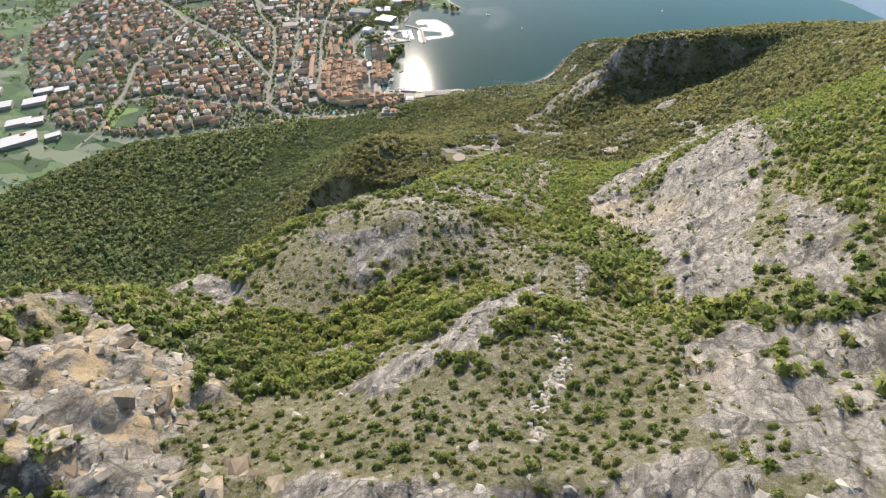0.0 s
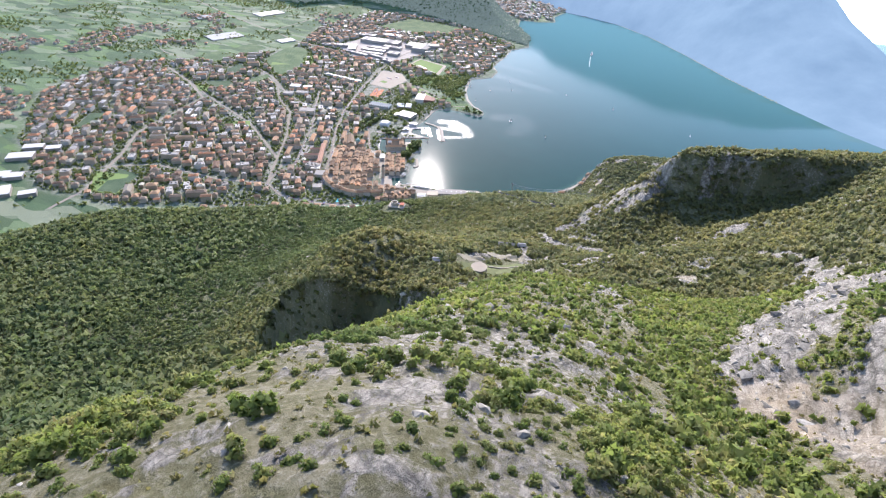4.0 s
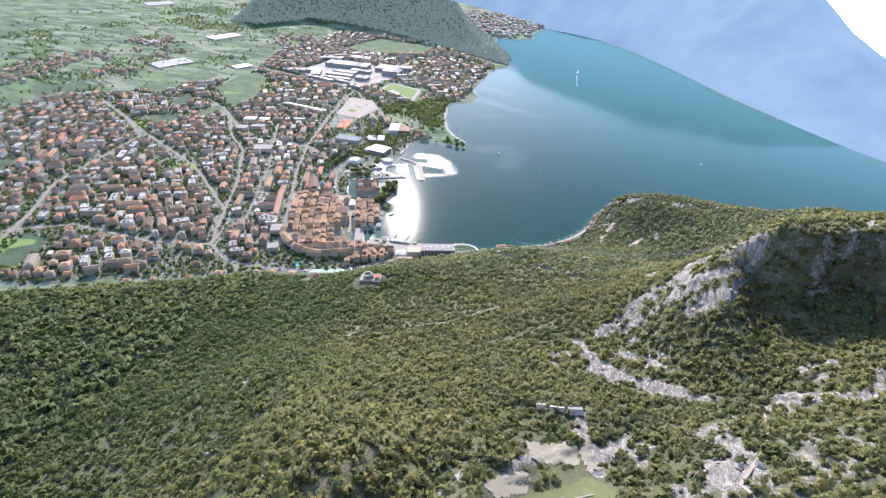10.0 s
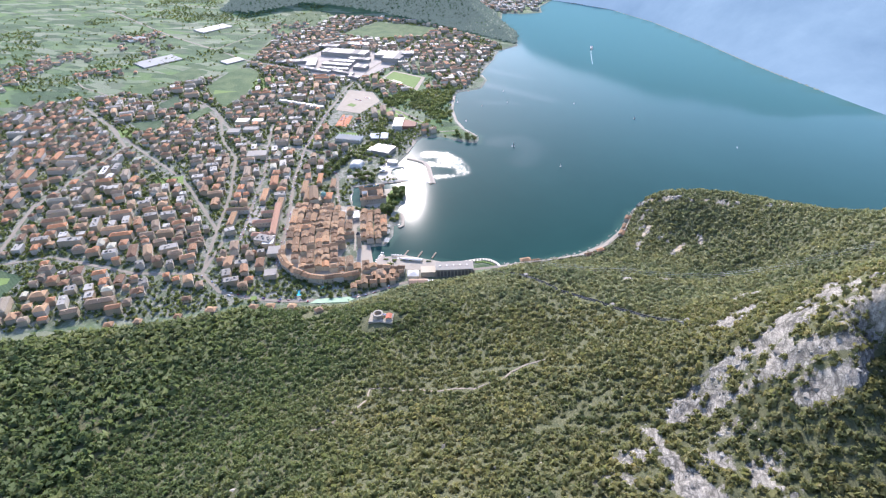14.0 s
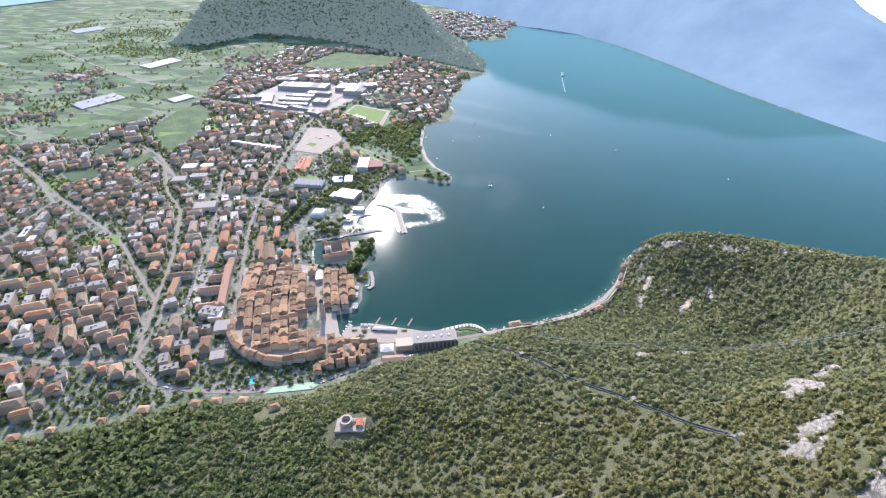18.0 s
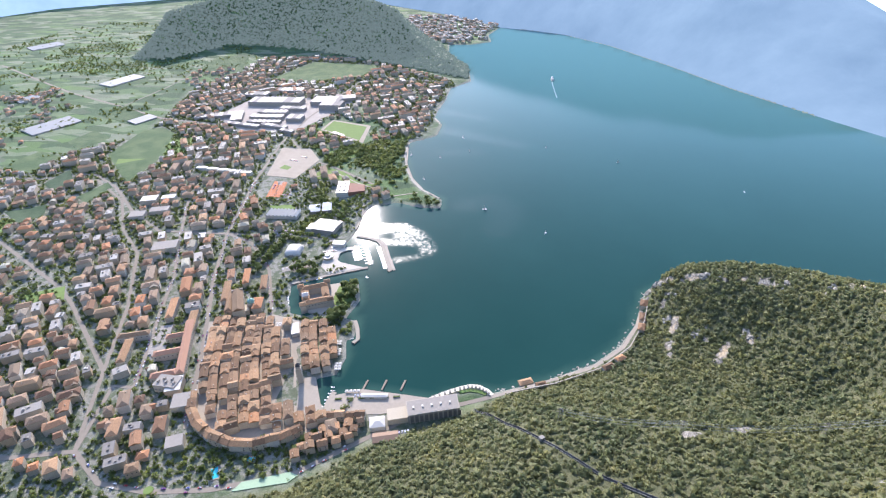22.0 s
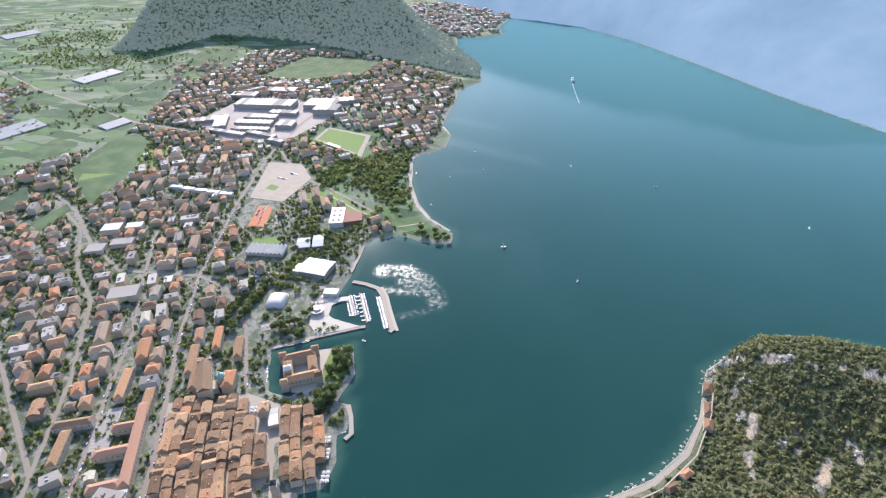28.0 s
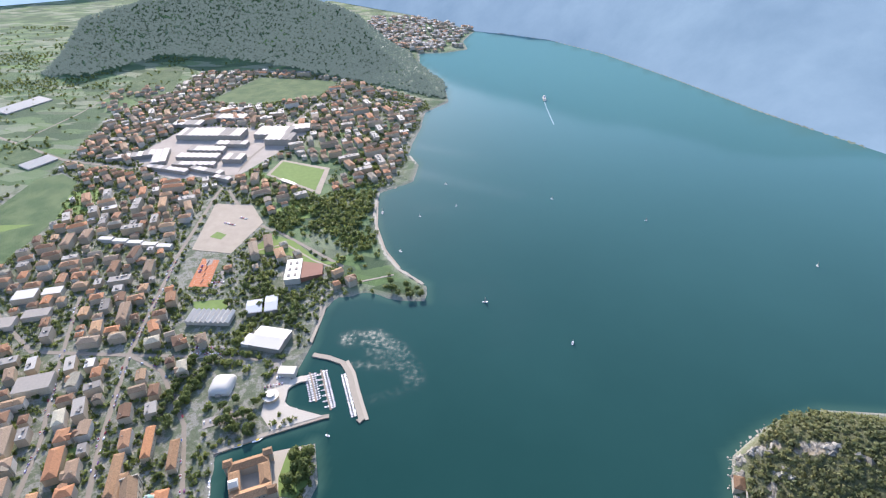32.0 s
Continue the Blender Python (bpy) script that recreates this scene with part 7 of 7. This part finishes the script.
# the bench with its landing disc, huts and garden
hz = zat(477, -787)
drape("meadow", MEADOW, plain("dry_meadow", (0.105, 0.115, 0.045), 0.95, scale=0.25, vary=0.45), "small green and dry grass meadow on the bench of the mountain", "meadow", 0.35)
for poly in BARE_PATCHES:
    drape("bare_ground", poly, plain("pale_rubble", (0.20, 0.178, 0.125), 0.95, scale=0.4, vary=0.35), "bare pale rubble beside the meadow", "bare ground", 0.3)
strip("meadow_wall", [(479, -771), (489, -765), (500, -758)], 0.6, STONE, "low stone wall across the meadow", "wall", 0.9)
pad = bmesh.new()
bmesh.ops.create_cone(pad, cap_ends=True, segments=28, radius1=6.4, radius2=6.2, depth=3.0, matrix=pose(476, -784, max(zat(476, -784), zat(470, -784), zat(482, -784), zat(476, -790)) - 0.6))
tagged(part("landing_disc", pad, GRAVEL), "round pale gravel helicopter landing disc on the meadow", "helipad", kind="structure")
ROOF_SLATE = plain("grey_slate", (0.20, 0.19, 0.175), 0.8, scale=1.2)
for x, y, w, d, turn, what, cover in ((486, -692, 9, 5, 20, "white-walled mountain hut with a grey roof", ROOF_SLATE), (476, -693, 9, 3.2, 12, "low stone barracks wall with a flat roof", STONE), (467, -692, 5, 4, 15, "small stone annex of the mountain hut", STONE), (452, -811, 6, 4.5, 20, "small stone chapel hut among trees", ROOF_SLATE)):
    gabled(0.8 * w, d, 2.6, 1.1, 0, x, y, turn, "mountain_hut", what, "hut", WALL_OLD if "white" in what else STONE, cover, "huts", 2)
for k in range(3):
    bench = root("picnic_table", pose(488 + 2.6 * k, -764 - 0.4 * k, zat(488 + 2.6 * k, -764 - 0.4 * k) + 0.4, 0, 0, 10), "pale wooden picnic table on the meadow", "table", "picnic tables")
    block("top", (-1, 1, -0.4, 0.4, 0.7, 0.8), WOOD, bench)
    block("leg", (-0.7, -0.5, -0.35, 0.35, 0, 0.7), WOOD, bench)
    block("leg", (0.5, 0.7, -0.35, 0.35, 0, 0.7), WOOD, bench)
    for s in (-1, 1):
        block("seat", (-1, 1, s * 0.75 - 0.15, s * 0.75 + 0.15, 0.4, 0.47), WOOD, bench)
strip("mountain_path", [(228, -575), (240, -560), (249, -542), (253, -520), (247, -501), (262, -497), (278, -501), (293, -497), (312, -502), (330, -498), (346, -501), (355, -491), (366, -484), (370, -470), (380, -454), (395, -444)], 1.7, plain("trodden_earth", (0.25, 0.21, 0.155), 0.95), "pale gravel path across the wooded slope", "path", 0.35)
strip("ridge_path", [(560, -800), (566, -770), (556, -740), (575, -700), (590, -640)], 1.6, GRAVEL, "worn path down the stony ridge", "path", 0.4)

# penstock and power line
PIPE_LINE = [(262, -158), (300, -203), (338, -243), (389, -288), (435, -314), (466, -341), (507, -392)]
strip("penstock_bed", PIPE_LINE, 2.6, plain("weathered_concrete", (0.12, 0.12, 0.11), 0.9), "concrete bed of the pipeline up the slope", "pipeline", 0.9)
for off in (-0.9, 0.9):
    pts = []
    for a, b in zip(PIPE_LINE, PIPE_LINE[1:]):
        for i in range(8):
            x, y = a[0] + (b[0] - a[0]) * i / 8, a[1] + (b[1] - a[1]) * i / 8
            pts.append((x + off * 0.7, y - off * 0.7, zat(x, y) + 1.7))
    tagged(tube("penstock", pts, 0.4, DARK), "dark steel pressure pipe up the wooded slope", "pipe", "pressure pipes")
for x, y in ((338, -243), (445, -321), (507, -392)):
    gabled(4.5, 3.5, 3.5, 1, 2, x, y, 40, "pipe_house", "small concrete valve house on the pipeline", "hut", GREY, GREY, "valve houses")
WIRE = plain("aluminium_wire", (0.45, 0.45, 0.44), 0.5, 0.3)
PYLONS = [(352, -214), (452, -226), (560, -215), (680, -230)]
tops = []
for x, y in PYLONS:
    z = zat(x, y)
    p = root("pylon", pose(x, y, z), "grey lattice power pylon above the forest", "pylon", "pylons")
    for sx_ in (-1, 1):
        for sy_ in (-1, 1):
            tube("leg", [(1.6 * sx_, 1.6 * sy_, 0), (0.25 * sx_, 0.25 * sy_, 20)], 0.13, GREY, p, 4)
    for h, w in ((15, 4), (18, 3)):
        block("arm", (-w, w, -0.12, 0.12, h, h + 0.25), GREY, p)
    for h in (4, 8, 12):
        block("brace", (-1.6 + h * 0.067, 1.6 - h * 0.067, -1.3 + h * 0.06, -1.15 + h * 0.06, h, h + 0.15), GREY, p)
    tops.append((x, y, z))
for a, b in zip(tops, tops[1:]):
    for off, h in ((-3.5, 14.9), (3.5, 14.9), (-2.5, 17.9), (2.5, 17.9)):
        line = []
        for i in range(13):
            f = i / 12
            line.append((a[0] + (b[0] - a[0]) * f, a[1] + (b[1] - a[1]) * f + off * 0.6, a[2] + (b[2] - a[2]) * f + h - 5 * 4 * f * (1 - f)))
        tagged(tube("power_cable", line, 0.08, WIRE, None, 4), "thin pale sagging power cable over the forest", "cable", "cables")


# big single trees by the castle, the park and the cape
TRUNK = None


def big_tree(x, y, size, k):
    global TRUNK
    t = root("tree", pose(x, y, zat(x, y), 0, 0, 57 * k), "large broadleaf tree with a full dark green crown", "tree", "lakeside trees")
    if TRUNK is None:
        TRUNK = tube("trunk", [(0, 0, -0.3), (0.03, 0.02, 0.35), (0, 0.04, 0.8)], np.array([0.09, 0.06, 0.03]), BARK, t)
        limbs = TRUNK
        t["first"] = True
    else:
        limbs = new("trunk", TRUNK.data)
        limbs.parent = t
    limbs.scale = (size,) * 3
    for q in range(3):
        lm = new("limb", LIMB)
        lm.parent, lm.scale, lm.matrix_local = t, (size,) * 3, pose(0, 0, 0.5 * size, 0, 40, 120 * q + 20) @ Matrix.Diagonal((size, size, size, 1))
    crown = new("crown", CROWNS[k % len(CROWNS)])
    crown.parent, crown.scale, crown.location = t, (size,) * 3, (0, 0, 0.25 * size)


limb_ob = tube("limb", [(0, 0, 0), (0.02, 0, 0.3), (0, 0.02, 0.6)], np.array([0.035, 0.025, 0.012]), BARK)
LIMB = limb_ob.data
bpy.data.objects.remove(limb_ob)
CROWNS = []
for points, tris, facing in crown_shapes(5, 150, 0.17, 1.25, 44):
    me = bpy.data.meshes.new("crown")
    me.from_pydata(points.tolist(), [], tris.tolist())
    me.polygons.foreach_set("use_smooth", np.full(len(tris), True))
    me.normals_split_custom_set_from_vertices(facing / np.linalg.norm(facing, axis=1)[:, None])
    me.materials.append(LEAF_PARK)
    CROWNS.append(me)
rng = np.random.default_rng(9)
spots = [(46, 40), (52, 28), (40, 24), (48, 12), (34, 34), (38, 10), (56, 18), (30, 44), (52, -16), (44, -24), (50, -30), (38, -30), (46, -38), (56, -24)]
spots += [(x, y) for x, y in zip(rng.uniform(-150, -95, 10), rng.uniform(235, 300, 10))] + [(90, 312), (100, 318), (78, 306), (66, 312), (108, 306), (84, 322), (60, 330), (95, 300)]
spots += [(x, y) for x, y in zip(rng.uniform(-75, -25, 12), rng.uniform(55, 110, 12))]
spots += [(-118 + 3 * (k % 2) - 0.06 * k, 46 + 8.5 * k) for k in range(14)] + [(-134 - 0.5 * k, 62 + 9 * k) for k in range(11)] + [(-62 + 5 * k, 66 + 3.4 * k) for k in range(6)]
for k, (x, y) in enumerate(spots):
    big_tree(x, y, rng.uniform(7.5, 10.5) if k < 14 else rng.uniform(5.0, 8.0), k)

# ---- more of the old centre ----
def along_line(line, gap):
    """Spots and headings at even gaps along a plan line."""
    out = []
    for (x0, y0), (x1, y1) in zip(line, line[1:]):
        run = math.dist((x0, y0), (x1, y1))
        for k in range(int(run / gap)):
            f = (k + 0.5) * gap / run
            out.append((x0 + (x1 - x0) * f, y0 + (y1 - y0) * f, math.degrees(math.atan2(y1 - y0, x1 - x0))))
    return out


rng = np.random.default_rng(12)
for line, wide, gap, share in ((STREETS[0][0][:5], 7, 7.5, 0.42), (STREETS[1][0], 6, 8.0, 0.4), (STREETS[2][0], 6, 9.0, 0.35), (STREETS[4][0][1:7], 7, 12.0, 0.3)):
    for x, y, way in along_line(line, gap):
        for side in (-1, 1):
            if rng.random() < share:
                a = radians(way + 90 * side)
                px, py = x + math.cos(a) * (wide / 2 - 1.0), y + math.sin(a) * (wide / 2 - 1.0)
                car = root("car", pose(px, py, zat(px, py) + 0.3, 0, 0, way + (180 if side > 0 else 0)), "small car parked at the kerb of a town street", "car", "kerb-side cars")
                for name, me in (("body", CAR_BODY), ("cabin", CAR_CABIN)):
                    o = new(name, me)
                    o.parent = car

# the parish church: a long nave under a brown roof, with a green copper dome beside it
church = root("church", pose(-95, -36, zat(-95, -36), 0, 0, 121.4), "large plastered church with a brown gabled roof and a green dome", "church")
wv, wf, rv, rf = house_arrays(48, 15, 15, 4.5, 0)
solid("nave", wv, wf, WALL_OLD, church)
solid("roof", rv, rf, ROOF_OLD, church)
block("facade", (23.8, 25.2, -8.2, 8.2, -1, 17.5), STONE, church)
block("side_chapel", (-18, -4, -13.5, -7.6, -1, 8), WALL_OLD, church)
for k in range(6):
    for s in (-1, 1):
        block("tall_window", (-19 + k * 7.2, -17 + k * 7.2, s * 7.5 - 0.1, s * 7.5 + 0.1, 6, 11), DARK, church)
    block("buttress", (-22.5 + k * 7.2, -21.7 + k * 7.2, 7.5, 8.6, -1, 11), STONE, church)
dome_base = block("drum", (-11, -1, -22, -12, -1, 13), WALL_OLD, church)
cap = bmesh.new()
bmesh.ops.create_uvsphere(cap, u_segments=16, v_segments=8, radius=5.2, matrix=Matrix.Translation((-6, -17, 13)))
part("cupola", cap, plain("green_copper", (0.22, 0.36, 0.29), 0.6), church, "green copper cupola", smooth=True)
block("lantern", (-6.8, -5.2, -17.8, -16.2, 18, 20.5), WHITE, church)

# blocks round courtyards, with orange roofs
ORANGE = plain("orange_tiles", (0.34, 0.185, 0.115), 0.85, scale=0.8, vary=0.22)
for x, y, w, d, h, turn in ((-117, -128, 104, 10, 11, 117), (-132, -142, 36, 10, 10, 27), (-113, -178, 30, 10, 10, 27), (-141, -112, 26, 9, 10, 27)):
    gabled(w, d, h, 2.4, 1, x, y, turn, "courtyard_block", "long town block under a bright orange tiled roof", "building", WALL_OLD, ORANGE, "courtyard blocks", max(2, int(w / 5)))
car_deck = root("car_park_deck", pose(-166, -124, zat(-166, -124) + 0.4, 0, 0, 119), "pale roof parking deck marked with bays", "car park")
block("deck", (-20, 20, -7.5, 7.5, -1, 1.2), GREY, car_deck)
for k in range(9):
    for s in (-1, 1):
        block("bay_line", (-18 + k * 4.4, -17.6 + k * 4.4, s * 4.2 - 2.6, s * 4.2 + 2.6, 1.2, 1.25), WHITE, car_deck)
white = root("white_block", pose(-99, -189, zat(-99, -189), 0, 0, 2), "flat pale apartment block with roof terraces", "building")
block("wall", (-14, 14, -9, 9, -1, 11), WALL_OLD, white)
block("parapet", (-14.3, 14.3, -9.3, 9.3, 11, 11.8), GREY, white)
for k in range(5):
    block("roof_hut", (-11 + k * 5, -8.6 + k * 5, -4 + (k % 2) * 5, -1 + (k % 2) * 5, 11.8, 14), GREY, white)
    block("balcony", (-12 + k * 5.2, -8.5 + k * 5.2, -10.4, -9.05, 5, 6.1), GREY, white)
hall = root("market_hall", pose(5, -67, zat(5, -67), 0, 0, 119), "low white hall with a grey glazed roof end", "hall")
block("wall", (-11, 11, -5, 5, -1, 6), WHITE, hall)
block("roof", (-11.4, 4, -5.4, 5.4, 6, 6.5), WHITE, hall)
block("glazed_roof", (4.1, 11.4, -5.4, 5.4, 6, 6.6), GLASSY, hall)

# quay terraces with white parasols, and the little boat harbour by the castle
CANVAS = faces_mesh("canopy", [(-1.9, -1.9, 2.4), (1.9, -1.9, 2.4), (1.9, 1.9, 2.4), (-1.9, 1.9, 2.4), (0, 0, 3.2), (-1.9, -1.9, 2.2), (1.9, -1.9, 2.2), (1.9, 1.9, 2.2), (-1.9, 1.9, 2.2)],
                    [(0, 1, 4), (1, 2, 4), (2, 3, 4), (3, 0, 4), (0, 5, 6, 1), (1, 6, 7, 2), (2, 7, 8, 3), (3, 8, 5, 0)], WHITE)
POLE = faces_mesh("pole", *box_arrays(-0.06, 0.06, -0.06, 0.06, 0, 3.1), DARK)
for x0, y0, nu, nv in ((64, -79, 3, 2), (73, -92, 2, 3), (83, -116, 2, 3), (112, -156, 4, 1), (-26, -58, 3, 2)):
    for i in range(nu):
        for j in range(nv):
            px, py = x0 + 4.3 * i + 1.2 * j, y0 - 4.4 * j + 1.0 * i
            shade = root("parasol", pose(px, py, max(1.8, zat(px, py)) + 0.2, 0, 0, 25), "square white cafe parasol on the quay", "parasol", "cafe parasols")
            for name, me in (("canopy", CANVAS), ("pole", POLE)):
                o = new(name, me)
                o.parent = shade
mole("boat_pier", [(75, -31), (84, -46), (92, -66), (88, -74)], 5, PAVING, "curved stone pier sheltering a few boats", "pier", 1.8)
for k in range(6):
    boat(74 + 1.9 * k, -44 - 4.2 * k, 30 + rng.normal(0, 4), rng.uniform(4.6, 6), False, "small white motor boat behind the castle pier", "pier boats")
for k in range(7):
    boat(92 + 1.5 * (k % 2), -150 - 5 * k, 5 + rng.normal(0, 5), rng.uniform(4.5, 5.6), False, "small rowing boat in the old harbour", "harbour boats")
for k in range(6):
    x, y = 106 + 13 * k, -168 + 3.1 * k
    bed = root("planter", pose(x, y, 2.35, 0, 0, 15), "raised bed of clipped green hedges on the square", "planter", "planters")
    block("kerb", (-4, 4, -1.4, 1.4, 0, 0.4), STONE, bed)
    block("hedge", (-3.7, 3.7, -1.1, 1.1, 0.4, 1.3), LEAF_PARK, bed)

# broken pale rocks along the foot of the cliffs
rng = np.random.default_rng(31)
edge = SHORE_CLIFF[1:10]
sx_, sy_ = rng.uniform(250, 520, 5200), rng.uniform(-140, 150, 5200)
near_ = away(edge, sx_, sy_) < 4.5
near_ &= away(STREETS[5][0], sx_, sy_) > 4.5
spots = np.stack([sx_[near_], sy_[near_], np.maximum(0.1, land(sx_[near_], sy_[near_]))], 1)
scatter("shore_rocks", spots - (0, 0, 0.3), rng.uniform(0.6, 2.0, len(spots)), rock_shapes(6, 9), per_piece("pale_shore_rock", [(0, (0.24, 0.22, 0.18)), (0.5, (0.38, 0.345, 0.28)), (1, (0.50, 0.45, 0.36))], 0.95, True, 1.2, 0.5), "broken pale rocks at the water under the cliff", "rocks", 41)
crag_spots = np.array([(x + rng.normal(0, 3.2), y + rng.normal(0, 3.2), 0) for x, y, n in ((462, 88, 16), (474, 86, 14), (484, 60, 14), (478, 20, 14), (520, 74, 16), (540, 66, 10), (560, -20, 14), (505, -12, 12), (455, 70, 16), (600, 42, 14), (640, 20, 12)) for _ in range(n)])
crag_spots[:, 2] = land(crag_spots[:, 0], crag_spots[:, 1])
scatter("cape_crags", crag_spots - (0, 0, 0.6), rng.uniform(1.6, 4.2, len(crag_spots)), rock_shapes(8, 10), BOULDER, "pale limestone crags breaking through the scrub of the cape", "rocks", 42, 1.5)

# ---- the newer quarters, and the trees in their gardens ----
FREE = town()


def garden_share(x, y):
    i, j = ((x - FREE_X0) / 2).astype(int).clip(0, FREE.shape[1] - 1), ((y - FREE_Y0) / 2).astype(int).clip(0, FREE.shape[0] - 1)
    built = ~FREE[j, i] & (house_share(x, y) > 0.5)
    return np.where(built, 0.0, town_tree_share(x, y))


spots, rng = grow((-1060, 130, -540, 1300), 6.2, 16, garden_share)
scatter("town_trees", spots - (0, 0, 0.5), rng.uniform(1.7, 4.0, len(spots)) * (1 + 0.4 * sum(step(-4, 4, inner(p, spots[:, 0], spots[:, 1])) for p in PARKS[:3]).clip(0, 1)), town_crowns, LEAF_PARK, "green garden and street trees among the houses", "trees", 6)
